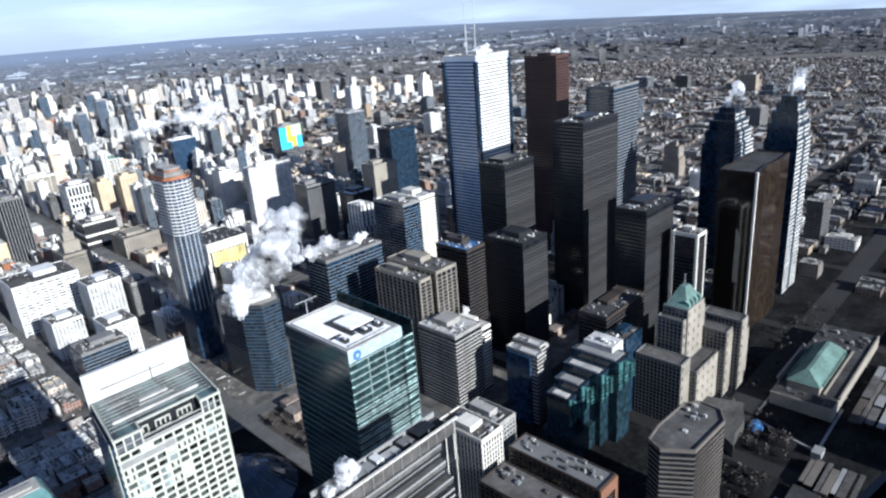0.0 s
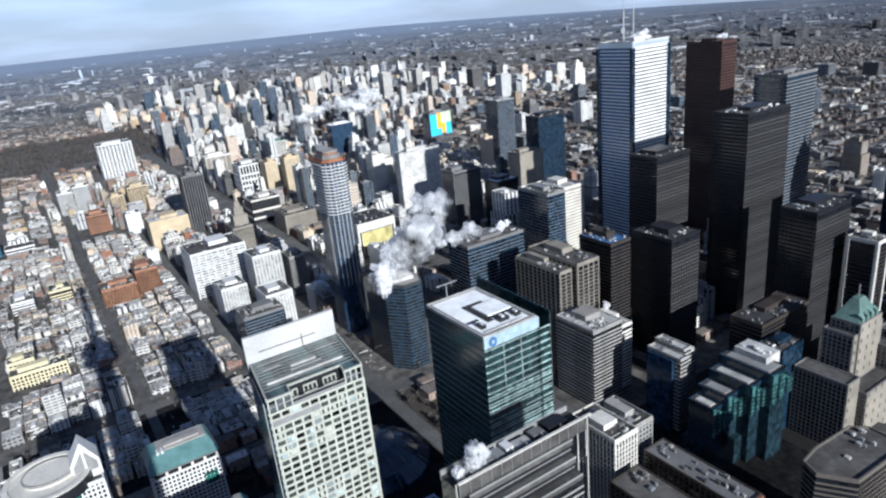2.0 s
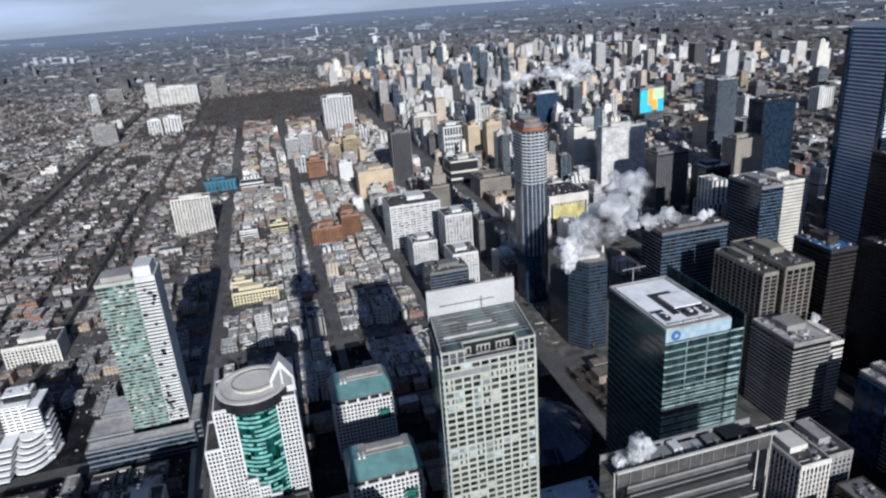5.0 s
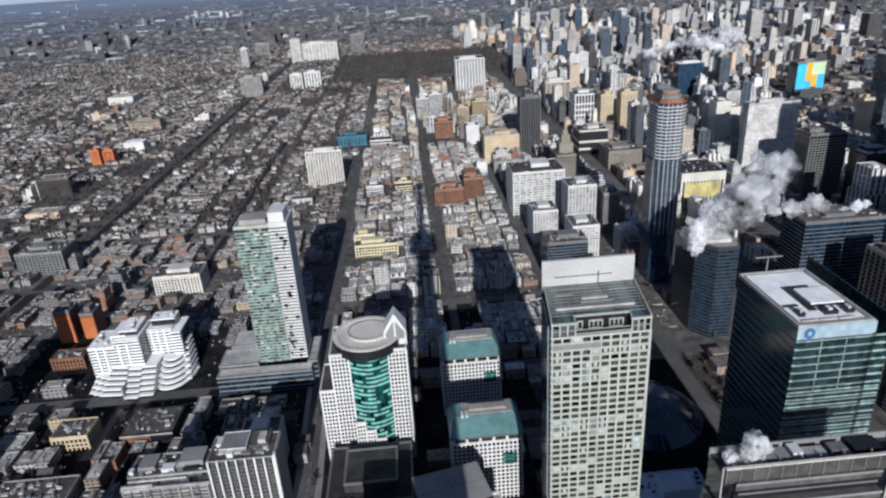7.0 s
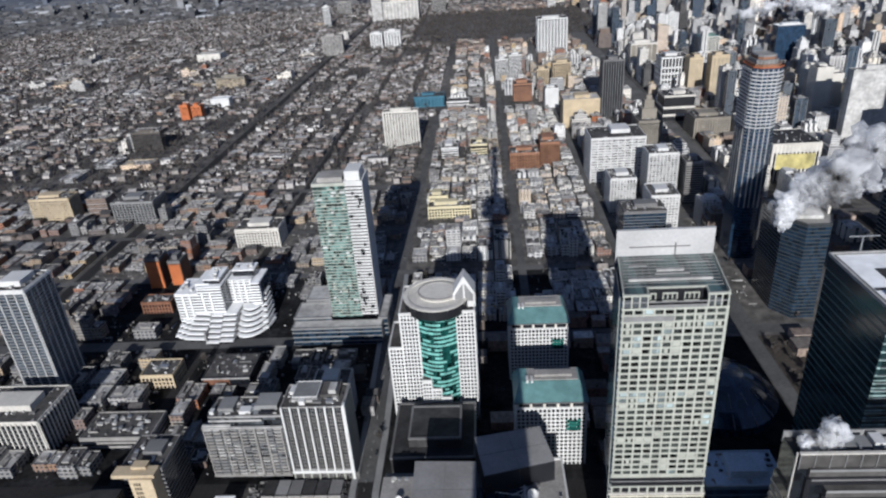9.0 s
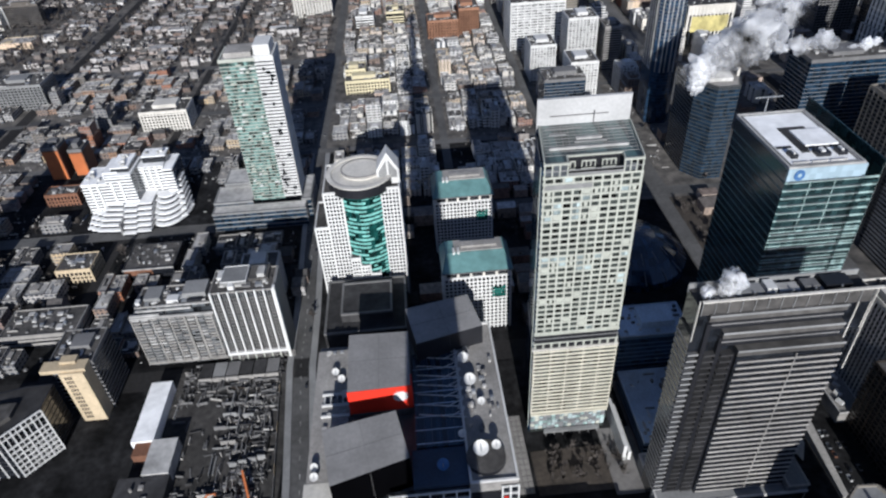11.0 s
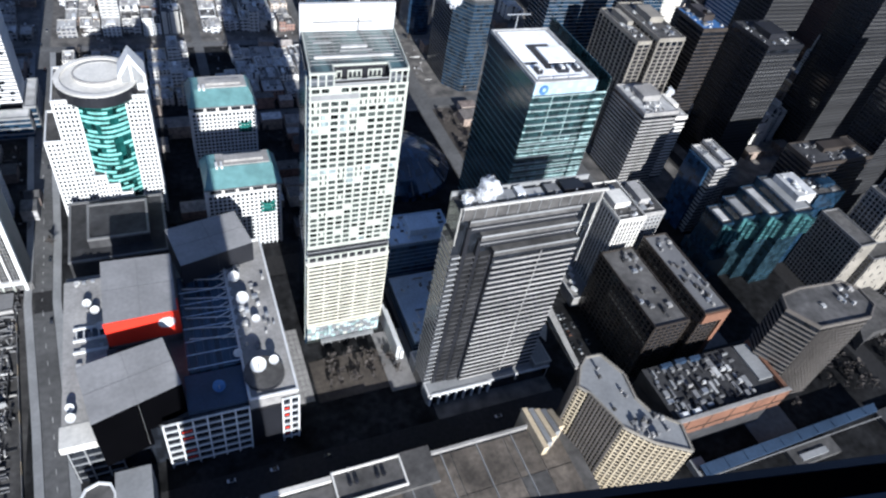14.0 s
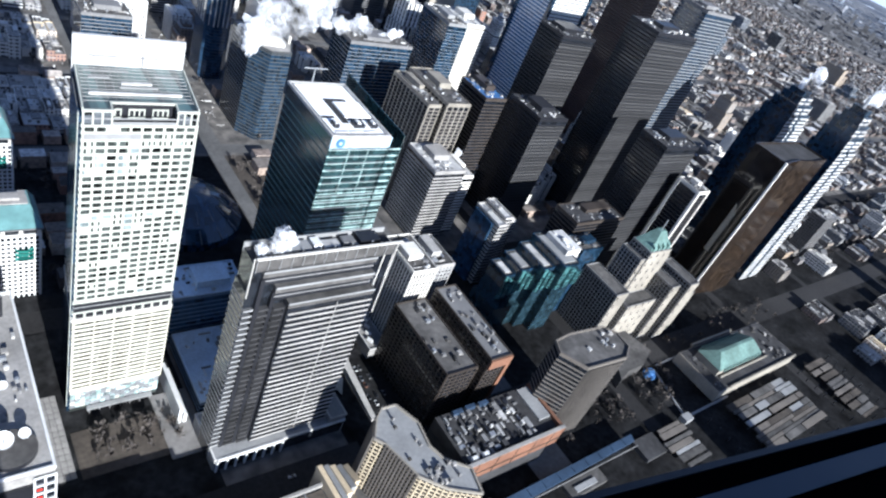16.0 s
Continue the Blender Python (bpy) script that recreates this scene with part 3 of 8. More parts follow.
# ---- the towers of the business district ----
# sunlit white and reflected sky blue are put into south and flank colours
t = tower("office_tower", "tall office tower, sunlit white south and sky-blue flanks put into colour", 594, 655, 519, 570, 292, "glass_sky", "pale_blue", 4.0, 1.5, 0.2, top_band=5, wall="white")
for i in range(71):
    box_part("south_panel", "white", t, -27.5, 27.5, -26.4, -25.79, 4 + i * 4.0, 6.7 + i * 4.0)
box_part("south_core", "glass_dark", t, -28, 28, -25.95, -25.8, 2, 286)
for sx in (-1, 1):
    for sy in (-1, 1):
        box_part("corner_notch", "glass_deep", t, sx * 30.5 - 2.2, sx * 30.5 + 2.2, sy * 25.5 - 2.2, sy * 25.5 + 2.2, 0, 286)
for mx, my, mh in ((-12, 4, 62), (9, 8, 66)):
    bm = bmesh.new()
    prism(bm, ellipse(mx, my, 0.9, 0.9, 8), 292, 292 + mh * 0.55)
    prism(bm, ellipse(mx, my, 0.45, 0.45, 8), 292 + mh * 0.55, 292 + mh)
    part("mast", bm, "steel", t)
tower("office_tower", "black steel office tower with pale blinds behind fine mullions", 534, 586, 434, 470, 183, "blinds", "dark_metal", 3.7, 1.5, 0.2, 3.6, 0.35, 0.35, roof="dark_roof")
tower("office_tower", "dark red granite office tower with a stepped crown", 765, 795, 524, 577, 276, "glass_dark", "red_granite", 3.9, 1.8, 0.2, 3.2, 1.0, 0.25, roof="dark_roof")
tower("office_tower", "tall black steel office tower with pale mechanical storeys", 587, 658, 370, 408, 223, "blinds", "dark_metal", 3.7, 1.5, 0.2, 3.6, 0.35, 0.35, roof="dark_roof")
tower("office_tower", "stainless steel and glass office tower with banded storeys", 745, 808, 425, 465, 239, "glass_deep", "grey", 4.0, 1.5, 0.2)
tower("office_tower", "black steel office tower with a flat mechanical crown", 541, 596, 273, 305, 154, "blinds", "dark_metal", 3.7, 1.5, 0.2, 3.6, 0.35, 0.35, roof="dark_roof")
tower("office_tower", "black steel office slab with pale louvres on its south side", 469, 509, 363, 409, 128, "blinds", "dark_metal", 3.7, 1.5, 0.2, 3.6, 0.35, 0.35, roof="dark_roof")


def stepped_tower(label, x0, x1, y0, y1, h, spire):
    """Flanks of plain dark glass, a south front with its sunlit white put into bands and cut by a dark slot, and a
    crown stepping in at the corners.
    """
    t = thing("office_tower", label, "office tower", (x0 + x1) / 2, (y0 + y1) / 2)
    mark(x0, x1, y0, y1)
    hw, hd = (x1 - x0) / 2, (y1 - y0) / 2
    z = 0.0
    tiers = ((1.0, 0.8), (0.87, 0.875), (0.7, 0.93), (0.5, 0.97), (0.3, 1.0))
    for f, q in tiers:
        g = 1 - (1 - f) * 0.75
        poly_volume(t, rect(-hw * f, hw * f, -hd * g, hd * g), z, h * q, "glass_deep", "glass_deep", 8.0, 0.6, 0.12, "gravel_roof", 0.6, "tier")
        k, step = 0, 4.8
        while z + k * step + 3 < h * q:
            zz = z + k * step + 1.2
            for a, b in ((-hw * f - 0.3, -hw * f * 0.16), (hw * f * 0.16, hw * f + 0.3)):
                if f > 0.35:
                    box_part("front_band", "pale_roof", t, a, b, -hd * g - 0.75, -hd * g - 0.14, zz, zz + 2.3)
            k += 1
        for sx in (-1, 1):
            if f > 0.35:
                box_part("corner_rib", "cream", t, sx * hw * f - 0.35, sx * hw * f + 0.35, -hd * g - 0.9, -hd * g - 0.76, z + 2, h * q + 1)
        z = h * q
    bm = bmesh.new()
    prism(bm, ellipse(0, 0, 2.2, 2.2, 8), h, h + spire * 0.35)
    prism(bm, ellipse(0, 0, 0.8, 0.8, 8), h + spire * 0.35, h + spire)
    part("spire", bm, "steel", t)


stepped_tower("stepped dark glass tower with a white banded front", 793, 850, 290, 330, 208, 8)
stepped_tower("stepped white banded tower with a steel spire", 768, 812, 215, 250, 228, 33)
# bronze mirrored tower with a pale corner fin and a buff strip put in for a gold reflection
t = thing("office_tower", "bronze mirrored office tower with a pale corner fin", "office tower", 690, 230)
mark(636, 740, 205, 260)
poly_volume(t, [(-54, -20), (-20, -17), (10, -20), (44, -18), (44, 15), (-54, 15)], 0, 176, "glass_gold", "glass_gold", 3.9, 0.5, 0.08, "dark_roof", 2)
bm = bmesh.new()
box(bm, -55.4, -53.4, -21.4, -19.4, 0, 178)
part("corner_fin", bm, "cream", t, "pale stone corner fin")
bm = bmesh.new()
prism(bm, [(-54.5, -10), (-54.05, -10), (-54.05, -5), (-54.5, -5)], 62, [110, 110, 120, 120])
part("skylight", bm, "buff", t, "buff strip standing for a gold reflection")
tower("office_tower", "brown glass block with a white stone corner", 573, 592, 237, 262, 128, "glass_dark", "bronze", 3.8, 1.0, 0.1, 30, 2.2, 0.5, "cream")
tower("office_block", "concrete office block with a white banded corner", 361, 396, 357, 403, 76, "glass_dark", "concrete", 3.5, 1.5, 0.3, roof="pale_roof")
tower("stair_tower", "pale concrete stair tower beside the banded block", 396, 414, 362, 396, 66, "glass_dark", "cream", 3.5, 1.9, 0.3, roof="pale_roof")
tower("office_tower", "grey glass office tower with pale stone faces", 478, 505, 540, 592, 139, "glass_deep", "mid_grey", 3.8, 0.4, 0.1)
tower("office_tower", "pale stone office tower with small windows", 507, 540, 545, 592, 139, "limestone", "cream", 3.8, 2.6, 0.1, roof="pale_roof")
for x0, x1, y0, y1, h in ((372, 386, 408, 470, 113), (388, 415, 402, 470, 118)):
    tower("office_block", "brown striped office block with stone piers", x0, x1, y0, y1, h, "glass_dark", "bronze_rib", 3.6, 1.4, 0.3, 6.5, 0.9, 0.5, "limestone")
tower("office_block", "dark bronze office block with a blue steaming roof", 440, 467, 410, 452, 121, "glass_dark", "bronze", 3.6, 1.4, 0.2, roof="blue_paint")
tower("office_tower", "wide dark glass office block with curved front", 350, 424, 520, 556, 116, "glass_deep", "grey", 3.8, 0.7, 0.1)
# dark six-sided tower with a sloping pale roof
t = thing("office_tower", "dark six-sided office tower with a pale sloping roof", "office tower", 284, 560)
mark(262, 306, 528, 592)
poly_volume(t, [(-21, -14), (-8, -32), (12, -32), (21, -12), (21, 30), (-21, 30)], 0, 94, "glass_deep", "hex_band", 3.7, 1.2, 0.2, "concrete", 1)
bm = bmesh.new()
prism(bm, [(-12, -18), (10, -20), (14, 20), (-12, 22)], 94, [97, 97, 103, 103])
part("sloping_roof", bm, "pale_roof", t, "pale metal sloping roof")
box_part("chimney", "cream", t, 18, 20, -10, -7, 0, 101)
# slender blue flats tower under construction
t = thing("condominium_tower", "slender blue glass tower topped with orange formwork", "flats tower", 276, 669.5)
TAKEN.append((258, 294, 645, 694))
octo = [(-8, -20.5), (8, -20.5), (14, -14), (14, 14), (8, 20.5), (-8, 20.5), (-14, 14), (-14, -14)]
poly_volume(t, octo, 0, 203, "glass_blue", "slate_blue", 3.6, 0.5, 0.15, "gravel_roof", 1.0, "shaft")
for i in range(30):
    put("balcony", band_mesh("balcony", octo, 0.9 if i > 13 else 0.3, 1.1 if i > 13 else 0.4, "white" if i > 13 else "mid_grey"), t, (0, 0, 95 + i * 3.6))
for x, y in ((-7, -20.9), (-2.5, -20.9), (2.5, -20.9), (7, -20.9), (-14.4, -9), (-14.4, -3), (-14.4, 4), (-14.4, 10), (-11.2, -17.6)):
    box_part("white_fin", "pale_roof", t, x - 0.35, x + 0.35, y - 0.5, y + 0.4, 60, 203)
for k in range(3):
    poly_volume(t, [(x * (0.85 - k * 0.12), y * (0.85 - k * 0.12)) for x, y in octo], 203 + k * 4, 206.6 + k * 4, "rust" if k != 1 else "concrete", "mid_grey" if k else "rust", 0, 1, 0.2, "concrete", 0.4, "core_top")
put("formwork", band_mesh("formwork", octo, 0.5, 1.0, "orange", 0.5), t, (0, 0, 204.2), 0.0, "orange formwork deck")
for k in range(8):
    box_part("column", "concrete", t, -13 + k * 3.6, -12.4 + k * 3.6, -19.5, -18.9, 208, 211.5)
tower("office_tower", "pale glass office tower with a white crown", 900, 948, 1170, 1215, 150, "glass_deep", "mid_grey", 3.8, 0.9, 0.1, roof="white_roof")
tower("office_tower", "dark blue glass office tower with a stepped top", 828, 895, 952, 990, 140, "glass_deep", "dark_metal", 3.8, 0.9, 0.1, roof="dark_roof")
tower("office_block", "beige concrete block with blank walls", 740, 795, 905, 940, 92, "limestone", "limestone", 0, 2.0, 0.1)
tower("office_tower", "dark office tower with pale storey lines", 570, 625, 870, 905, 98, "glass_dark", "grey", 3.8, 1.4, 0.2, 5, 0.7, 0.3)
tower("office_tower", "black office block with a white roof edge", 606, 648, 800, 835, 85, "glass_dark", "dark_metal", 3.8, 1.0, 0.2, roof="white_roof")
# tall pale hotel slab and a pair of pale towers by it
t = tower("hotel_slab", "tall blank pale concrete hotel slab", 548, 632, 1005, 1022, 118, "pale_roof", "pale_roof", 0, 1, 0.1, 10.5, 0.5, 0.2, units=9)
tower("civic_tower", "curved pale concrete civic tower", 552, 578, 1120, 1150, 100, "cream", "cream", 0, 1, 0.1, 5, 0.5, 0.3)
tower("civic_tower", "curved pale concrete civic tower", 590, 612, 1150, 1180, 82, "cream", "cream", 0, 1, 0.1, 5, 0.5, 0.3)
t = tower("opera_house", "cream framed hall with a dark flat roof and a yellow panel", 392, 456, 878, 945, 52, "glass_dark", "cream", 0, 4.0, 0.6, 5.5, 2.2, 0.7, "cream", roof="dark_roof", house=False, top_band=12)
box_part("front_panel", "sign_gold", t, -26, 26, -34.6, -34.3, 16, 38, "yellow front panel")
tower("hospital", "white hospital block with dark window strips", 372, 428, 1400, 1450, 78, "glass_dark", "white", 12, 4, 0.3, 7, 2.4, 0.4, "white")
tower("office_tower", "dark brown slab with vertical fins", 226, 264, 1250, 1290, 108, "glass_dark", "bronze", 0, 1, 0.1, 4.5, 1.4, 0.5, "grey", roof="dark_roof")
tower("flats_tower", "peach coloured flats tower", 414, 440, 1350, 1385, 84, "buff", "limestone", 3.3, 1.3, 0.3, 8, 2.5, 0.5, "buff")
tower("flats_tower", "peach coloured flats tower", 447, 480, 1320, 1350, 92, "buff", "limestone", 3.3, 1.3, 0.3, 8, 2.5, 0.5, "buff")
tower("office_block", "white office block with broken rows of windows", 150, 226, 900, 960, 66, "glass_mottled", "white", 3.8, 1.7, 0.3, 9, 1.2, 0.35, "white")
t = tower("deco_tower", "tan stone tower stepping up to a weather beacon", 236, 272, 990, 1040, 62, "glass_dark", "limestone", 3.7, 1.3, 0.2, 3.4, 1.6, 0.3, "limestone")
for f, z0, z1 in ((0.62, 62, 78), (0.4, 78, 90), (0.22, 90, 97), (0.06, 97, 112)):
    box_part("crown_tier", "limestone", t, -18 * f, 18 * f, -18 * f, 18 * f, z0, z1)
tower("flats_block", "white gridded flats tower with deep balconies", 212, 250, 822, 860, 66, "glass_mottled", "white", 3.1, 1.0, 0.5, 4.6, 1.4, 0.5, "white", category="flats tower")
tower("flats_block", "grey flats tower with storey bands", 257, 279, 810, 842, 56, "glass_dark", "concrete", 3.1, 1.3, 0.4, category="flats tower")
tower("flats_block", "white gridded flats block", 158, 190, 790, 830, 46, "glass_mottled", "white", 3.1, 1.1, 0.4, 4.2, 1.3, 0.4, "white", category="flats block")
tower("office_block", "low beige stone courthouse", 352, 410, 1090, 1150, 34, "glass_dark", "limestone", 3.8, 1.6, 0.3, 4.2, 1.8, 0.4, "limestone")
tower("office_block", "dark cube over a pale base", 330, 385, 1205, 1255, 46, "dark_metal", "cream", 14, 4, 0.4, roof="dark_roof")
tower("office_block", "ochre stone office block", 146, 212, 1192, 1235, 52, "buff", "buff", 4.2, 2.6, 0.15, roof="pale_roof")
tower("warehouse", "orange brick warehouse with a tall wing", 38, 84, 975, 1010, 26, "glass_dark", "rust", 4.2, 2.5, 0.2, 4.5, 2.6, 0.2)
tower("warehouse", "tall orange brick warehouse wing", 86, 116, 985, 1032, 38, "glass_dark", "rust", 4.2, 2.5, 0.2, 4.5, 2.6, 0.2)
tower("apartment_slab", "pale concrete apartment slab with fine windows", -176, -114, 1118, 1136, 66, "glass_room", "cream", 2.9, 1.3, 0.25, 5.2, 1.5, 0.35, "cream", category="flats block")
tower("school", "low teal painted school block", -150, -84, 1412, 1450, 22, "teal_panel", "teal_panel", 4.2, 2.6, 0.2, 8, 4, 0.2, "teal_panel", units=2)
tower("school_wing", "low white school wing", -78, -30, 1405, 1440, 10, "glass_dark", "white", 4, 2.2, 0.2, house=False, units=3, category="school")
tower("flats_block", "white flats block with storey bands", 34, 64, 1640, 1672, 52, "glass_dark", "white", 3.2, 1.5, 0.3, category="flats block")
tower("flats_block", "white flats block with a dark recess", 66, 97, 1630, 1665, 62, "glass_dark", "white", 3.2, 1.5, 0.3, category="flats block")
tower("hospital", "white and grey hospital tower block", 165, 250, 1975, 2040, 98, "glass_dark", "white", 4, 1.8, 0.3, 9, 2.5, 0.4, "white")
tower("flats_block", "yellow brick flats block", 124, 150, 1505, 1540, 49, "glass_dark", "buff", 3.2, 1.6, 0.3, 6, 2, 0.3, "buff", category="flats block")
tower("flats_block", "yellow brick flats block", 163, 204, 1540, 1575, 54, "glass_dark", "buff", 3.2, 1.6, 0.3, 6, 2, 0.3, "buff", category="flats block")
tower("office_block", "pink brick block of shops", 66, 106, 1412, 1450, 38, "glass_dark", "rust", 3.6, 2, 0.2)
tower("office_block", "plain white block with blank walls", 128, 155, 1348, 1380, 40, "white", "white", 0, 1, 0.1)
tower("warehouse", "yellow painted warehouse with rows of windows", -78, -22, 792, 812, 17, "glass_dark", "lemon", 3.9, 1.6, 0.2, 4.0, 1.4, 0.3, "lemon")
tower("warehouse", "tall yellow painted warehouse wing", -78, -52, 813, 836, 24, "glass_dark", "lemon", 3.9, 1.6, 0.2, 4.0, 1.4, 0.3, "lemon")
tower("shop_block", "pink and white shop block", -72, -44, 1040, 1085, 20, "glass_dark", "white", 4, 2, 0.2)
tower("shop_block", "small yellow painted shop block", -24, 4, 1055, 1090, 19, "glass_dark", "lemon", 4, 2, 0.2)
tower("office_block", "dark glass block under the tower's shadow", 150, 196, 668, 700, 52, "glass_deep", "grey", 3.6, 1.0, 0.2)
tower("office_block", "grey office block with long windows", 156, 220, 582, 632, 36, "glass_deep", "grey", 3.6, 1.4, 0.2)
tower("flats_block", "white gridded office block", 190, 222, 712, 752, 52, "glass_mottled", "white", 3.4, 1.3, 0.35, 4.2, 1.4, 0.4, "white")
# campus and hospital blocks, seen over the houses
tower("campus_block", "grey concrete campus block with fine windows", -515, -448, 2178, 2210, 62, "glass_room", "concrete", 3.4, 1.6, 0.3, 5, 1.6, 0.4, "concrete", category="campus block", units=4)
tower("campus_block", "long white campus block with dark recesses", -370, -330, 2265, 2300, 50, "glass_dark", "white", 3.6, 1.8, 0.3, 9, 3, 0.4, "white", category="campus block", units=2, roof="pale_roof")
tower("campus_block", "white campus block with dark recesses", -322, -268, 2265, 2300, 54, "glass_dark", "white", 3.6, 1.8, 0.3, 11, 4, 0.4, "white", category="campus block", units=2, roof="pale_roof")
tower("library", "massive pale concrete library stepping up", -430, -268, 3025, 3110, 80, "pale_roof", "concrete", 9, 3, 0.3, 16, 3, 0.4, "cream", category="library", units=3, roof="pale_roof")
tower("library_tower", "pale concrete library tower", -470, -425, 3005, 3040, 104, "pale_roof", "concrete", 9, 2, 0.3, category="library", units=2, roof="pale_roof")
tower("flats_tower", "slender white flats tower over the houses", -676, -645, 2953, 2975, 84, "glass_room", "white", 3.2, 1.6, 0.3, category="flats tower", units=1)
tower("flats_tower", "grey flats tower over the houses", -703, -634, 3418, 3440, 59, "glass_room", "concrete", 3.2, 1.6, 0.3, category="flats tower", units=1)
t = tower("flats_slab", "dark flats slab with a white end wall", -672, -614, 1180, 1196, 36, "glass_dark", "bronze_rib", 3.2, 1.0, 0.3, category="flats block", units=4, roof="gravel_roof")
box_part("end_wall", "white", t, -30.6, -29.4, -8.6, 8.2, 0, 36.4, "white end wall")
tower("flats_block", "orange brick flats block", -674, -656, 1411, 1430, 33, "glass_dark", "orange", 3.2, 1.9, 0.25, 5, 2.4, 0.3, "orange", category="flats block", units=2)
tower("flats_block", "orange brick flats block", -652, -630, 1418, 1440, 28, "glass_dark", "orange", 3.2, 1.9, 0.25, 5, 2.4, 0.3, "orange", category="flats block", units=2)
tower("school", "long tan brick school", -712, -632, 1733, 1760, 30, "glass_dark", "buff", 4, 2.2, 0.2, 6, 2.6, 0.25, "limestone", category="school", units=3)
tower("hall", "low white hall among the houses", -647, -602, 1519, 1545, 20, "white", "white", 0, 1, 0.1, category="hall", units=2, roof="white_roof", house=False)
tower("hall", "low pale hall among the houses", -953, -873, 2208, 2260, 24, "cream", "cream", 0, 1, 0.1, category="hall", units=2, roof="pale_roof", house=False)
tower("office_block", "blank tan concrete block", 366, 429, 1667, 1700, 65, "limestone", "cream", 0, 1, 0.1, 12, 1, 0.2, category="office block", roof="pale_roof")
tower("flats_tower", "white twin flats tower", 521, 545, 2031, 2060, 82, "glass_room", "white", 3.2, 1.9, 0.3, 8, 3, 0.4, "white", category="flats tower", units=1)
tower("flats_tower", "white twin flats tower", 549, 580, 2040, 2070, 85, "glass_room", "white", 3.2, 1.9, 0.3, 8, 3, 0.4, "white", category="flats tower", units=1)
tower("office_block", "pale office block with a blue-green roof", 536, 587, 1697, 1730, 67, "glass_teal", "cream", 3.8, 1.6, 0.2, 8, 1.5, 0.3, category="office block", roof="aqua_roof", wall="copper")
tower("office_tower", "dark blue glass tower with a white top", 718, 785, 1686, 1720, 84, "glass_blue", "slate_blue", 3.8, 0.8, 0.1, roof="white_roof", wall="white")
tower("flats_tower", "slender dark glass flats tower", 701, 720, 1895, 1915, 172, "glass_deep", "mid_grey", 3.6, 0.7, 0.2, category="flats tower", units=1)
tower("flats_tower", "blue glass flats tower", 696, 728, 2297, 2325, 128, "glass_blue", "mid_grey", 3.6, 0.8, 0.2, category="flats tower", units=1)
tower("flats_tower", "blue glass flats tower", 836, 871, 2517, 2545, 143, "glass_blue", "mid_grey", 3.6, 0.8, 0.2, category="flats tower", units=1)
tower("flats_tower", "grey flats tower on the ridge", -222, -158, 3250, 3280, 88, "glass_room", "concrete", 3.2, 1.6, 0.3, category="flats tower", units=1)
# the tall sign on the square
t = tower("sign_tower", "tower carrying a tall coloured sign", 938, 1008, 1524, 1560, 92, "glass_dark", "mid_grey", 3.8, 1.2, 0.2)
for mt, a, b, z0, z1 in (("sign_cyan", -34, -12, 30, 88), ("sign_orange", -12, 2, 48, 90), ("sign_lime", 2, 34, 62, 90), ("sign_cyan", 16.2, 34, 30, 61.8), ("sign_cyan", -12, 2, 30, 47.8), ("sign_orange", 2.2, 16, 34, 61.8)):
    box_part("sign_panel", mt, t, a, b, -18.8, -18.4, z0, z1, "bright printed sign panel")

# ---- near buildings ----
# pale hotel tower with a chequer of windows, its plan skewed to fit the camera's view
def skew(t, k, y0):
    """Shears all parts of a thing in plan: x grows with y."""
    bpy.context.view_layer.update()
    done = {}
    for ob in t.children:
        if ob.data not in done:
            me = ob.data.copy()
            for v in me.vertices:
                v.co.x += k * v.co.y
            done[ob.data] = me
        ob.data = done[ob.data]
        ob.location.x += k * (ob.location.y - y0)


t = thing("hotel_tower", "pale glass hotel tower with a chequer of dark windows", "hotel tower", 0, 0)
mark(52, 122, 232, 298)
rng = random.Random(5)
X0, X1, Y0, Y1 = 55.8, 99.8, 241, 278
G = 15.6
box_part("core", "glass_chequer", t, X0, X1, Y0, Y1, G, 192)
box_part("side_glass", "glass_deep", t, X0 - 1.2, X0 - 0.02, Y0 + 1, Y1, G, 196, "dark blue side glazing")
box_part("corner_fin", "frame_white", t, X0 - 1.5, X0 - 1.2, Y0 + 0.6, Y0 + 1.6, 20, 198)
cx, cy, hw, hd = (X0 + X1) / 2, (Y0 + Y1) / 2, (X1 - X0) / 2, (Y1 - Y0) / 2
FH, COLS, ROWS, ZF = 3.38, 10, 28, 97.4
storeys(t, cx, cy, hw, hd, ZF, ZF + FH * ROWS, FH, 1.1, 0.3, "frame_white")
piers(t, cx, cy, hw, hd, ZF, ZF + FH * ROWS, 2 * hw / COLS, 0.9, 0.36, "frame_white", "SE")
# ivory lower storeys with a window line each
for i in range(18):
    z = 33 + i * 2.94
    put("storey_band", ring_mesh("storey_band", hw + 0.5, hd, 0.35, 1.25, "ivory"), t, (cx + 0.4, cy, z))
for k in range(6):
    x = X0 + 0.3 + k * (2 * hw + 0.4) / 5
    box_part("pier", "ivory", t, x - 0.25, x + 0.25, Y0 - 0.5, Y0 - 0.36, 33, 85.5)
box_part("east_glass", "glass_dark", t, X1 + 0.02, X1 + 0.88, Y0 + 0.4, Y1, G, 86)
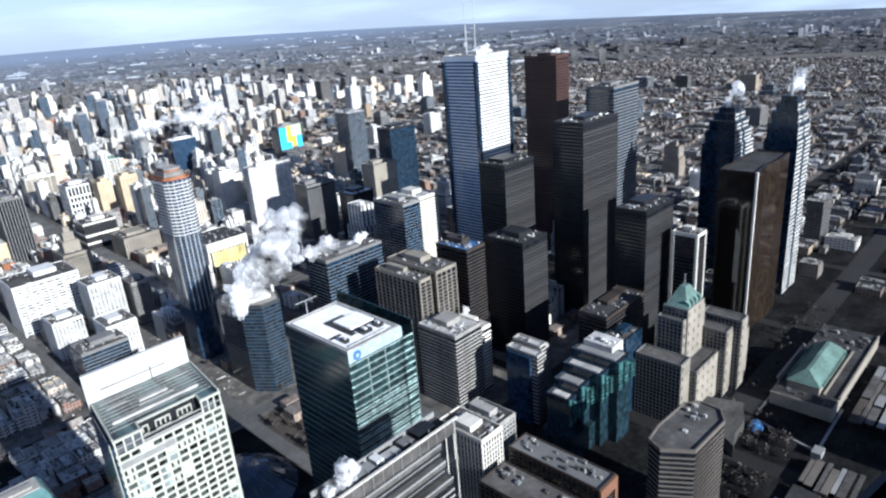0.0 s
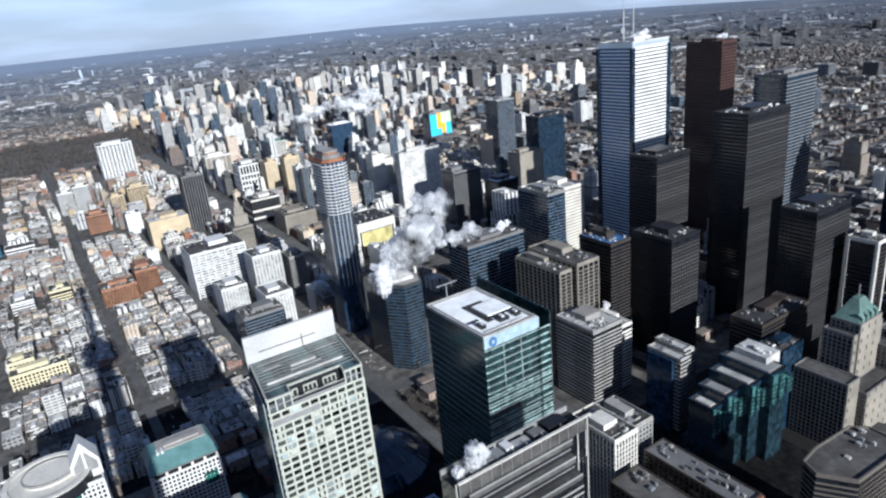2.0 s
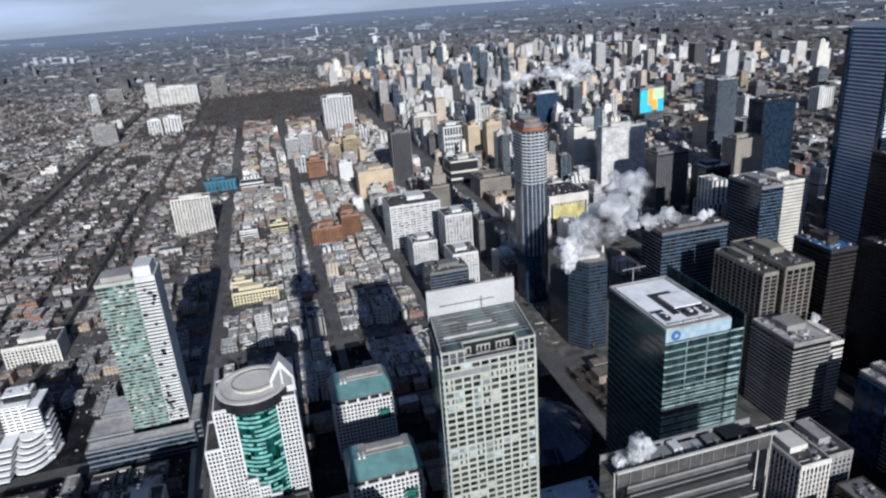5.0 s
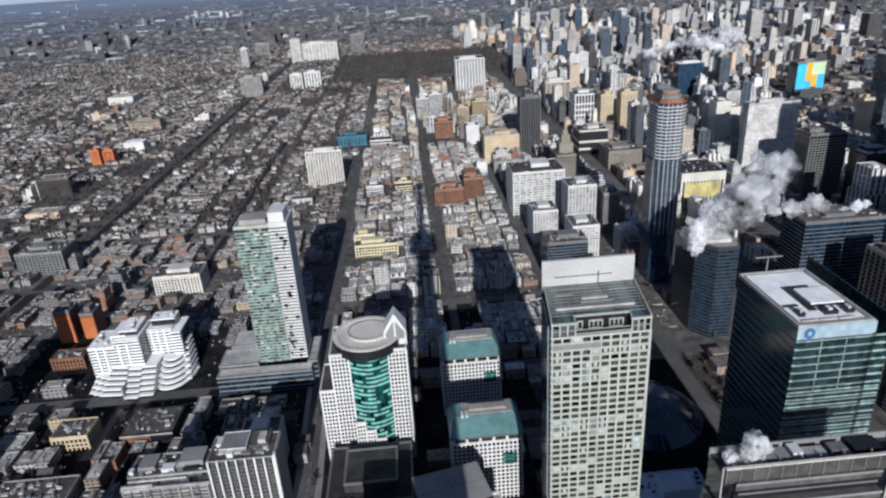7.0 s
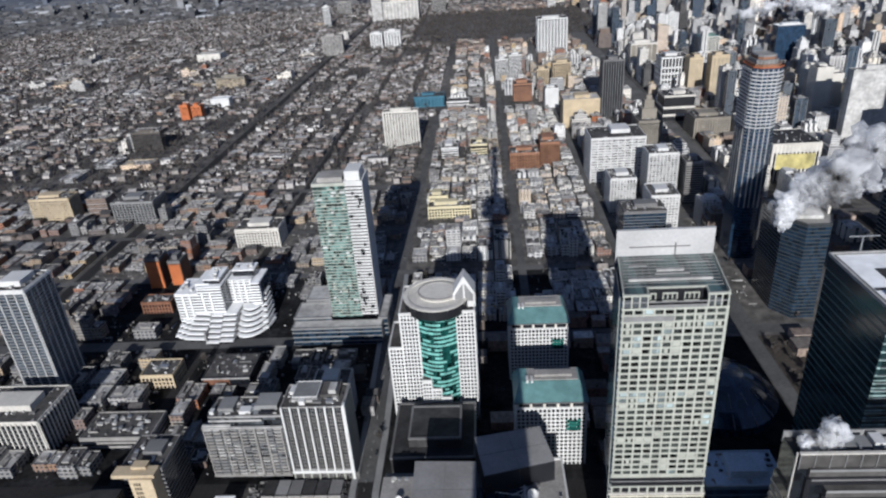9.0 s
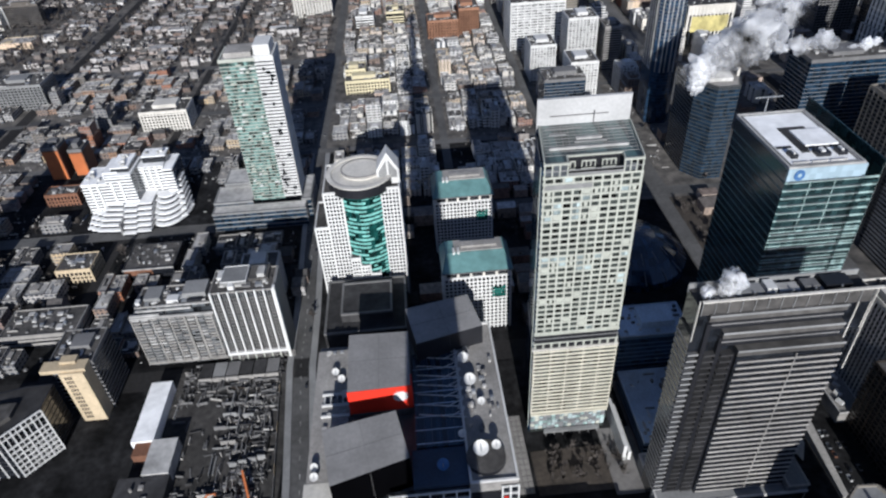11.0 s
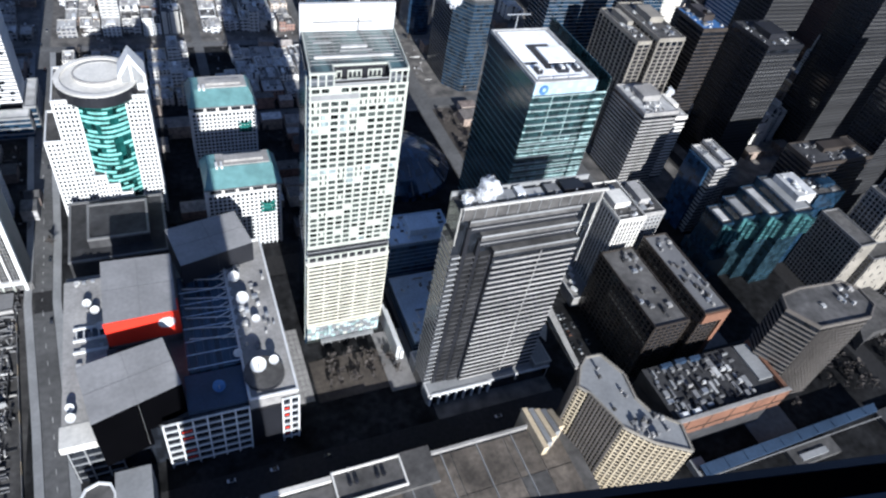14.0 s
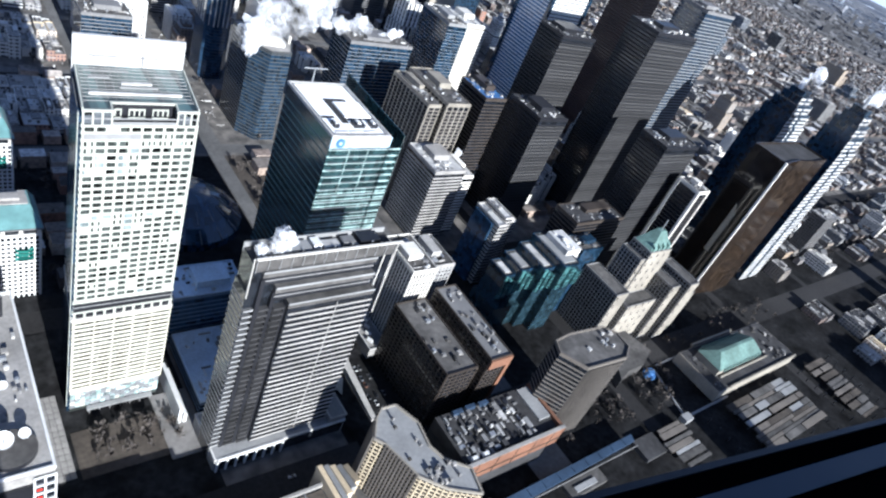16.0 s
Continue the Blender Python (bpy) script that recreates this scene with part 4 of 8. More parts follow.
# frieze of tall openings, then a dark service storey
put("ledge", ring_mesh("ledge", hw, hd, 1.3, 0.9, "cream"), t, (cx, cy, 85.8))
box_part("service_recess", "dark_metal", t, X0 + 0.1, X1 - 0.1, Y0 - 0.3, Y0 - 0.02, 86.7, 96.6, "dark recessed service storey")
for k in range(COLS + 1):
    x = X0 + 0.3 + k * (2 * hw - 0.6) / COLS
    box_part("frieze_post", "frame_white", t, x - 0.5, x + 0.5, Y0 - 0.9, Y0 - 0.31, 86.71, 90.2)
put("ledge", ring_mesh("ledge", hw, hd, 0.8, 0.7, "frame_white"), t, (cx, cy, 90.21))
put("ledge", ring_mesh("ledge", hw, hd, 0.5, 0.5, "mid_grey"), t, (cx, cy, 93.6))
put("ledge", ring_mesh("ledge", hw, hd, 0.7, 0.8, "frame_white"), t, (cx, cy, 96.6))
colw = (2 * hw - 1.15) / COLS
panes = []
for frac, mat in ((1.0, "frame_white"), (1.0, "glass_pale"), (0.5, "frame_white")):
    bm = bmesh.new()
    box(bm, -colw * frac / 2 + 0.6 * frac, colw * frac / 2 - 0.6 * frac, -0.12, 0.12, 0, FH - 1.32)
    panes.append(mesh_of("panel", bm, mat))
bm = bmesh.new()
box(bm, -colw / 2, colw / 2, -0.12, 0.3, -0.2, FH - 1.1)
grey_panel = mesh_of("panel", bm, "mid_grey")
BLANK = {26: 0, 24: 0.2, 23: 0.35, 22: 0.9, 21: 0.85, 14: 0.9, 13: 0.85, 12: 0.6, 6: 0.5, 2: 0.4}
for r in range(ROWS):
    for c in range(COLS):
        if c < 6:
            chance = BLANK[r] if r in BLANK else 0.07
        else:
            chance = 0.85 if r == 14 else (0.4 if r in (9, 3) else 0.06)
        if r == 25:
            chance = 0.8
        at = (X0 + 0.575 + colw * (c + 0.5), Y0 - 0.13, ZF + FH * r + 1.31)
        if r == 26 and c < 5:
            put("panel", grey_panel, t, (at[0], Y0 - 0.42, at[2]))
        elif rng.random() < chance:
            put("panel", rng.choice(panes), t, at)
# crown: shallow sunk terrace in front, dark glazed roof behind, tall white screen at the back
NX0, NX1, NY = 66.6, 91.0, Y0 + 6.0
for a, b in ((X0, NX0), (NX1, X1)):
    box_part("crown_wall", "glass_room", t, a, b, Y0, NY, 192, 198.6)
    for i in range(4):
        x = a + (b - a - 0.6) * i / 3
        box_part("crown_post", "frame_white", t, x, x + 0.6, Y0 - 0.3, Y0 - 0.02, 192.6, 198.5)
    box_part("crown_edge", "frame_white", t, a - 0.2, b + 0.2, Y0 - 0.4, Y0 + 0.7, 198.6, 199.5)
put("crown_band", ring_mesh("crown_band", hw, hd, 0.35, 0.9, "frame_white"), t, (cx, cy, 191.9))
put("crown_band", ring_mesh("crown_band", hw, hd, 0.3, 0.5, "mid_grey"), t, (cx, cy, 195.4))
box_part("terrace", "dark_roof", t, NX0 + 0.1, NX1 - 0.1, Y0 + 0.5, NY, 192, 192.5)
box_part("terrace_rail", "mid_grey", t, NX0, NX1, Y0 - 0.2, Y0 + 0.1, 192.5, 194.2)
box_part("terrace_back", "dark_metal", t, NX0 + 0.1, NX1 - 0.1, NY + 0.1, NY + 0.6, 192, 198.7)
box_part("terrace_edge", "frame_white", t, NX0 - 0.7, NX1 + 0.7, NY - 0.2, NY + 0.7, 198.71, 199.6)
for x in (NX0 - 0.7, NX1):
    box_part("terrace_edge", "frame_white", t, x, x + 0.7, Y0 + 0.71, NY - 0.21, 198.61, 199.5)
for k, (x, w) in enumerate(((67.8, 2.6), (73.0, 6.4), (82.2, 6.4))):
    bm = bmesh.new()
    box(bm, x, x + w, NY - 0.6, NY - 0.1, 196.2, 196.8)
    box(bm, x, x + w, NY - 0.6, NY - 0.1, 192.5, 193.2)
    n = 2 if w < 3 else 4
    for j in range(n):
        box(bm, x + j * (w - 0.5) / (n - 1), x + 0.5 + j * (w - 0.5) / (n - 1), NY - 0.65, NY - 0.05, 193.2, 196.2)
    part("terrace_frame", bm, "frame_white", t, "pale terrace window frame")
bm = bmesh.new()
prism(bm, rect(X0 + 0.3, X1 - 0.3, NY + 0.8, Y1 - 1.5), 192, [198.7, 198.7, 199.6, 199.6])
prism(bm, rect(X0 + 0.3, NX0 - 0.8, Y0 + 0.8, NY + 0.79), 198.6, [198.65, 198.65, 198.7, 198.7])
prism(bm, rect(NX1 + 0.8, X1 - 0.3, Y0 + 0.8, NY + 0.79), 198.6, [198.65, 198.65, 198.7, 198.7])
part("glazed_roof", bm, "glass_roof", t, "grey-green glazed roof")
for k in range(15):
    bm = bmesh.new()
    x = X0 + 1 + (2 * hw - 2) * k / 14
    prism(bm, rect(x - 0.09, x + 0.09, NY + 0.9, Y1 - 1.5), 193, [198.85, 198.85, 199.75, 199.75])
    part("roof_rib", bm, "mid_grey", t)
for k in range(10):
    y = NY + 2 + k * 2.8
    z = 198.7 + (y - NY) / 28 * 0.9
    box_part("roof_rib", "mid_grey", t, X0 + 1, X1 - 1, y - 0.08, y + 0.08, z - 1, z + 0.22)
for x in (X0 - 0.2, X1 - 0.4):
    box_part("roof_edge", "frame_white", t, x, x + 0.6, Y0 + 0.71, Y1 - 1.3, 198.6, 200.1)
for a, b, c, d, m in ((59, 95, 253.4, 254.6, "pale_roof"), (72, 84, 261.5, 263.4, "pale_roof"), (71, 86, 258.6, 259.3, "mid_grey"), (60, 68, 266, 267, "mid_grey"), (86, 96, 268.4, 269.4, "mid_grey"), (58.5, 76, 272, 272.5, "mid_grey")):
    box_part("roof_strip", m, t, a, b, c, d, 198.2, 199.9, "pale glazing bar")
box_part("screen_wall", "screen_metal", t, X0 - 1.0, X1 - 0.3, Y1 - 1.2, Y1 + 0.6, 186, 212.6, "tall white rooftop screen")
bm = bmesh.new()
box(bm, X0 + 5, X1 - 11, Y1 - 2.0, Y1 - 1.6, 204.0, 204.4)
box(bm, X0 + 26, X0 + 26.5, Y1 - 2.0, Y1 - 1.6, 200, 206)
part("window_crane", bm, "grey", t, "thin grey cleaning gantry")
# mottled pale glass base
box_part("base_band", "ivory", t, X0 - 0.2, X1 + 0.9, Y0 - 1.1, Y0 - 0.02, 31.4, 32.6)
for r in range(5):
    for k in range(18):
        m = ("steel", "glass_pale", "glass_mint", "frame_white", "steel", "glass_pale", "steel")[(k * 5 + r * 3 + (k * r) % 4) % 7]
        box_part("podium_pane", m, t, X0 + k * 2.45, X0 + 2.3 + k * 2.45, Y0 - 1.0 + 0.06 * ((k + r) % 2), Y0 - 0.4, 19.6 + r * 2.36, 21.8 + r * 2.36)
box_part("porch_roof", "mid_grey", t, X0 + 8, X1 - 3, Y0 - 4, Y0 - 1.15, 18.4, 19.2)
for k in range(7):
    box_part("porch_post", "grey", t, X0 + 9 + k * 5.1, X0 + 9.5 + k * 5.1, Y0 - 3.7, Y0 - 3.2, G, 18.4)
skew(t, 0.125, Y0)
t.location.z, t.scale = -16.42, (1.048, 1.048, 1.048)
t = thing("entrance_wall", "white stepped wall beside the hotel entrance", "wall", 0, 0)
for k in range(2):
    box_part("wall", "white", t, 109 + k * 3, 111 + k * 3, 226, 262, 0, 14 - k * 6)

# green glass office tower with a white roof
t = thing("office_tower", "green glass office tower with a white roof and glass screen", "office tower", 0, 0)
mark(170, 222, 248, 312)
X0, X1, Y0, Y1 = 172.5, 208.5, 249, 305
cx, cy, hw, hd = (X0 + X1) / 2, (Y0 + Y1) / 2, (X1 - X0) / 2, (Y1 - Y0) / 2
box_part("core", "glass_teal", t, X0, X1, Y0, Y1, 0, 181)
box_part("east_core", "glass_teal", t, X1 + 0.01, X1 + 9.2, Y0 + 0.1, Y1, 0, 172)
# the west side's shade is put into darker glass and duller lines
box_part("west_glass", "glass_deepteal", t, X0 - 0.08, X0 - 0.01, Y0 + 0.3, Y1, 0, 181, "west glazing, shade put into its darker colour")
for i in range(41):
    z = 0.5 + i * 4.33
    box_part("storey_band", "glass_mint", t, X0 - 0.1, X1 + 9.4, Y0 - 0.35, Y0 + 0.2, z, z + 0.85)
    if i < 34 and i % 5:
        box_part("storey_line", "glass_mint", t, X0 - 0.1, X1 + 9.4, Y0 - 0.3, Y0 + 0.2, z + 1.7, z + 2.3)
    box_part("side_line", "teal_line", t, X0 - 0.14, X0 + 0.1, Y0 + 0.4, Y1, z + 0.1, z + 0.9)
    box_part("shade_shelf", "steel", t, X0 + 1, X1 + 2, Y0 - 0.9, Y0 - 0.36, z + 0.8, z + 1.02)
for k in range(4):
    box_part("mullion", ("glass_mint", "glass_mint", "glass_teal", "glass_teal")[k], t, (X0 + 12, X0 + 24, X1 + 0.4, X1 + 1.4)[k], (X0 + 12.4, X0 + 24.4, X1 + 0.9, X1 + 1.9)[k], Y0 - 0.6, Y0 - 0.37, 4 if k > 1 else 146, 176)
box_part("crown_glass", "crown_blue", t, X0 - 0.1, X1 + 1.5, Y0 - 0.4, Y0 + 0.6, 175.2, 181.8, "pale blue glass crown")
box_part("crown_glass", "pale_roof", t, X0 - 0.1, X0 + 0.5, Y0 + 0.62, Y1, 181, 182.8)
for k, (m, r, w) in enumerate((("blue_paint", 2.6, 0.5), ("crown_blue", 1.0, 0.56))):
    bm = bmesh.new()
    prism(bm, [(x, y) for x, y in ellipse(0, 0, r, r * 1.1, 12)], 0, w)
    bmesh.ops.rotate(bm, verts=bm.verts, matrix=Matrix.Rotation(radians(90), 3, "X"))
    part("logo", bm, m, t, "blue company mark" if k == 0 else "", (X0 + 5.5, Y0 - 0.3 - k * 0.02, 178.4))
box_part("roof", "white_roof", t, X0 + 0.6, X1, Y0 + 0.7, Y1 - 0.6, 181, 182.2)
put("roof_track", ring_mesh("roof_track", hw - 1.8, hd - 2.0, 0.25, 0.5, "mid_grey", 0.3), t, (cx, cy, 182.2))
put("roof_rim", ring_mesh("roof_rim", hw, hd, 0.3, 1.0, "pale_roof", 0.8), t, (cx, cy, 181.9))
for a, b, c, d in ((185.3, 199, 283.6, 287.4), (185.3, 189.4, 262, 283.5), (175.5, 183, 267, 269), (189.5, 207, 265.5, 267)):
    box_part("plant_trench", "dark_roof", t, a, b, c, d, 182.2, 182.5, "grey sunk plant trench")
box_part("plant_room", "white_roof", t, 189.6, 206, 267.4, 283.3, 182.2, 183.1)
for k in range(3):
    box_part("roof_unit", "dark_metal", t, (177.5, 190, 200.5)[k], (180.5, 196.5, 204.5)[k], 257, 262.5, 182.2, 184.2)
    box_part("roof_unit", "white", t, (178.4, 192, 201.6)[k], (179.4, 194, 203)[k], 258, 261.5, 184.21, 185)
    box_part("roof_unit", "pale_roof", t, 176 + k * 9, 184 + k * 9, 252.5, 253.3, 182.2, 183)
bm = bmesh.new()
prism(bm, [(X1 + 9.2, Y0 - 0.2), (X1 + 9.8, Y0 - 0.2), (X1 + 9.8, Y1 + 12), (X1 + 9.2, Y1 + 12)], 0, [183, 183, 184, 184])
part("glass_screen", bm, "glass_teal", t, "tall green glass side screen")
for k in range(14):
    box_part("screen_mullion", "mid_grey", t, X1 + 9.82, X1 + 10.1, Y0 + k * 4.8, Y0 + k * 4.8 + 0.25, 4, 182)
bm = bmesh.new()
prism(bm, ellipse(188, 306, 0.4, 0.4, 6), 182, 191)
box(bm, 181, 196, 305.8, 306.2, 190.6, 191.2)
part("cleaning_crane", bm, "steel", t, "steel window cleaning crane")

# banded grey office slab with deep slots
t = thing("office_slab", "grey banded office slab with deep corner slots", "office tower", 0, 0)
mark(112, 216, 184, 224)
box_part("core", "glass_dark", t, 116.3, 188, 199, 212, 0, 130)
box_part("upper_core", "glass_dark", t, 117.3, 194, 198.4, 212, 127, 147)
storeys(t, 152.15, 206, 35.85, 6.5, 12, 129, 3.95, 1.25, 0.2, "mid_grey")
box_part("front_core", "glass_dark", t, 138, 187, 194.6, 199, 8, 119)
for i in range(29):
    z = 8 + i * 3.95
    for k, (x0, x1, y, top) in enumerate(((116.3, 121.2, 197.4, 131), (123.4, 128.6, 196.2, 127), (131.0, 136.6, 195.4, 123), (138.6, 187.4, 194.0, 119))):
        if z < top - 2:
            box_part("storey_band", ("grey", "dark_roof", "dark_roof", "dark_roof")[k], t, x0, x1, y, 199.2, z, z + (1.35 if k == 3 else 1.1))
            if k in (0, 3):
                box_part("sill_line", "concrete" if k == 3 else "mid_grey", t, x0, x1, y - 0.25, y - 0.02, z + 0.4, z + 1.5)
# recess shade is put into dark fills: these slots and the bands under ledges
for x, top in ((121.3, 139), (128.7, 130), (136.7, 119.5)):
    box_part("slot", "dark_metal", t, x, x + 2.0, 196.6, 199.15, 4, top, "slot filled black for its shade")
for x0, x1, z, y in ((121.7, 183, 140.6, 196.4), (129.3, 184, 130.4, 195.4), (137.8, 187.2, 119.4, 194.2)):
    box_part("upper_band", "gravel_roof", t, x0, x1, y, 199.1, z, z + 3.6)
    box_part("upper_rim", "mid_grey", t, x0 - 0.1, x1 + 0.1, y - 0.3, y - 0.02, z + 2.6, z + 3.8)
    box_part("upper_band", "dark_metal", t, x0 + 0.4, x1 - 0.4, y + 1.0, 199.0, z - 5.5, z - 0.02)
    box_part("upper_rim", "grey", t, x0 + 0.3, x1 - 0.3, y + 0.7, y + 0.98, z - 3.2, z - 2.4)
box_part("top_screen", "gravel_roof", t, 117.5, 194, 197.8, 198.35, 143.5, 151, "grey metal rooftop screen")
box_part("screen_rail", "cream", t, 117.3, 197, 197.2, 198.5, 151.02, 151.7)
for k in range(14):
    box_part("screen_post", "mid_grey", t, 117.5 + k * 5.8, 117.8 + k * 5.8, 197.3, 197.78, 143.5, 151)
for x in (116.6, 194.1):
    box_part("screen_post", "cream", t, x, x + 0.4, 198.5, 199.2, 127, 151)
box_part("roof", "dark_roof", t, 117.5, 194, 199, 211.5, 147, 147.4)
box_part("top_screen", "mid_grey", t, 117, 194, 211.5, 212.2, 145, 150.3)
for k, (a, b, m) in enumerate(((122, 134, "pale_roof"), (136, 147, "mid_grey"), (148.5, 153, "white"), (154, 163, "pale_roof"), (165, 172, "grey"), (174, 186, "dark_metal"))):
    box_part("roof_unit", m, t, a, b, 203.5 - (k % 2), 208 + (k % 3) * 0.8, 147.4, 149.6 + (k % 3) * 0.6)
    bm = bmesh.new()
    prism(bm, ellipse((a + b) / 2, 201, 0.4, 0.4, 8), 147.4, 151.5)
    part("vent_pipe", bm, "steel", t)
units_on(t, random.Random(9), 120, 192, 200, 210.5, 147.4, 16, 1.4)
box_part("vertical_rib", "concrete", t, 165.2, 165.6, 193.4, 193.73, 10, 119)
box_part("podium", "mid_grey", t, 117, 200, 189.5, 222, 0, 11)
put("podium_edge", ring_mesh("podium_edge", 41.5, 16.25, 0.4, 1.3, "pale_roof", 0.7), t, (158.5, 205.75, 9.9))
for k in range(8):
    box_part("podium_frame", "white", t, 118 + k * 5.6, 119.0 + k * 5.6, 188.1, 189.05, 0, 11.4)
box_part("podium_frame", "white", t, 118, 158, 188.1, 189.05, 10.0, 11.6)
box_part("podium_glass", "glass_dark", t, 118, 199, 189.2, 189.48, 0.5, 9.6)
box_part("east_podium", "grey", t, 188.6, 200, 190, 214, 11.02, 16, "low grey podium with a ramp")
put("podium_edge", ring_mesh("podium_edge", 5.6, 12.4, 0.3, 1.0, "concrete", 0.5), t, (194.3, 202, 15.6))
for x in (188.3, 194.8):
    box_part("east_rib", "cream", t, x, x + 0.5, 198.2, 198.9, 100 if x > 190 else 4, 150)

# low parking deck and ramp beside the open car park
t = thing("parking_deck", "low pale concrete parking deck with a ramp", "parking deck", 0, 0)
mark(220, 264, 186, 284)
box_part("deck", "concrete", t, 247, 263, 238, 282, 0, 9, "pale concrete deck", None)
put("deck_edge", ring_mesh("deck_edge", 8, 22, 0.2, 1.0, "pale_roof", 0.4), t, (255, 260, 8.9))
bm = bmesh.new()
prism(bm, [(222.5, 188), (226, 188), (229, 238), (224, 242)], 0, [2.5, 2.5, 6.5, 6.5])
part("ramp", bm, "concrete", t, "pale concrete ramp")
# pale slab painted in for a patch of sunlit ground
bm = bmesh.new()
prism(bm, [(208, 236), (214, 214), (221, 226), (220, 244)], 0, 0.5)
part("apron", bm, "concrete", t)
for k in range(5):
    v = thing("van", "white delivery van parked on a concrete deck", "van", 251 + k * 2.4, 246 + k * 6.6, 9.05, "parked vans", 20)
    box_part("body", "white", v, -1.0, 1.0, -2.6, 2.0, 0.4, 2.4)
    box_part("cab", "glass_dark", v, -0.95, 0.95, 2.02, 2.9, 0.4, 1.7)

# low office block between the towers; the sky's blue light in shade is put into its roofs and bands
t = tower("office_block", "low office block with sky blue light put into its roofs", 122, 168, 288, 316, 40, "glass_blue", "blue_band", 3.8, 0.9, 0.1, roof="blue_roof", wall="blue_roof", units=3)
tower("office_wing", "low office wing with sky blue light put into its roof", 122, 166, 228, 284, 12, "glass_deep", "blue_band", 3.8, 1.0, 0.1, house=False, units=4, roof="blue_roof", wall="blue_roof")

# civic tower with a round core of green glass
t = thing("civic_tower", "cream gridded civic tower with a curved green glass centre", "civic tower", 0, 0)
mark(-80, -8, 330, 445)
for x0, x1, y0, y1, h in ((-66, -53, 396, 436, 98), (-77, -66.2, 400, 436, 66), (-25.5, -12, 397, 438, 98)):
    w = poly_volume(t, rect(x0, x1, y0, y1), 0, h, "glass_dark", "white", 3.3, 1.25, 0.3, "gravel_roof", 1.2, "wing")
    piers(t, (x0 + x1) / 2, (y0 + y1) / 2, (x1 - x0) / 2, (y1 - y0) / 2, 0, h, 2.7, 0.95, 0.42, "white", "SEW")
poly_volume(t, ellipse(-39.5, 412, 23.5, 24, 32), 96, 104, "glass_forest", "dark_metal", 0, 1, 0.2, "cream", 0, "drum")
put("drum_band", band_mesh("drum_band", ellipse(-39.5, 412, 23.5, 24, 32), 0.6, 7.5, "dark_metal"), t, (0, 0, 97))
put("drum_rim", band_mesh("drum_rim", ellipse(-39.5, 412, 23.5, 24, 32), 0.9, 0.7, "cream", 2.5), t, (0, 0, 104.4))
poly_volume(t, ellipse(-38, 414, 15, 13, 24), 104, 106.4, "cream", "concrete", 0, 1, 0.2, "cream", 0.4, "drum_top")
arc = [(-53 + 27.5 * k / 10, 396.5 - 5.5 * math.sin(math.pi * k / 10)) for k in range(11)] + [(-25.5, 400), (-53, 400)]
bm = bmesh.new()
prism(bm, arc, 10, 97)
part("curved_glass", bm, "glass_forest", t, "curved green glass centre")
rng = random.Random(44)
for i in range(24):
    j = 0
    while j < 10:
        run = rng.choice((1, 1, 2, 3))
        if rng.random() < 0.66:
            pts = arc[j:min(10, j + run) + 1]
            bm = bmesh.new()
            prism(bm, [(x, y - 0.22) for x, y in pts] + [(x, y + 0.3) for x, y in reversed(pts)], 12 + i * 3.55, 13.7 + i * 3.55)
            part("spandrel", bm, "teal_strip", t)
        j += run
for k, (x0, x1, top) in enumerate(((-53, -46, 44), (-46, -39, 36), (-39, -32, 28), (-32, -25.5, 20))):
    poly_volume(t, rect(x0, x1, 389.0 + k * 0.01, 397), 0, top, "glass_dark", "white", 3.3, 1.25, 0.3, "gravel_roof", 0.8, "stepped_front")
    piers(t, (x0 + x1) / 2, 393, (x1 - x0) / 2, 4, 0, top, 2.4, 0.9, 0.42, "white", "S")
bm = bmesh.new()
for y0, y1 in ((404, 420),):
    v = [bm.verts.new(c) for c in ((-27, y0, 98), (-11, y0, 98), (-11, y1, 98), (-27, y1, 98), (-27, y0, 109), (-11, y0, 109), (-11, y1, 109), (-27, y1, 109), (-19, y0 + 2, 122), (-19, y1 - 2, 122))]
    for q in ((0, 1, 5, 4), (1, 2, 6, 5), (2, 3, 7, 6), (3, 0, 4, 7), (4, 5, 8), (6, 7, 9), (5, 6, 9, 8), (7, 4, 8, 9)):
        bm.faces.new([v[i] for i in q])
part("peak", bm, "white", t, "white gabled rooftop peak")
for a, b in ((-25.5, -19.6), (-18.4, -12.5)):
    bm = bmesh.new()
    prism(bm, [(a, 403.6), (b, 403.6), (b, 403.9), (a, 403.9)], 103, [108, 117, 117, 108] if a < -20 else [117, 108, 108, 117])
    part("peak_window", bm, "mid_grey", t)
for x0, x1, y0, y1, h in ((-72, -14, 331, 388, 24), (-60, -24, 342, 376, 31)):
    box_part("podium", "dark_roof", t, x0, x1, y0, y1, 0, h)
    put("podium_rim", ring_mesh("podium_rim", (x1 - x0) / 2, (y1 - y0) / 2, 0.3, 1.4, "grey", 1.2), t, ((x0 + x1) / 2, (y0 + y1) / 2, h - 0.4))


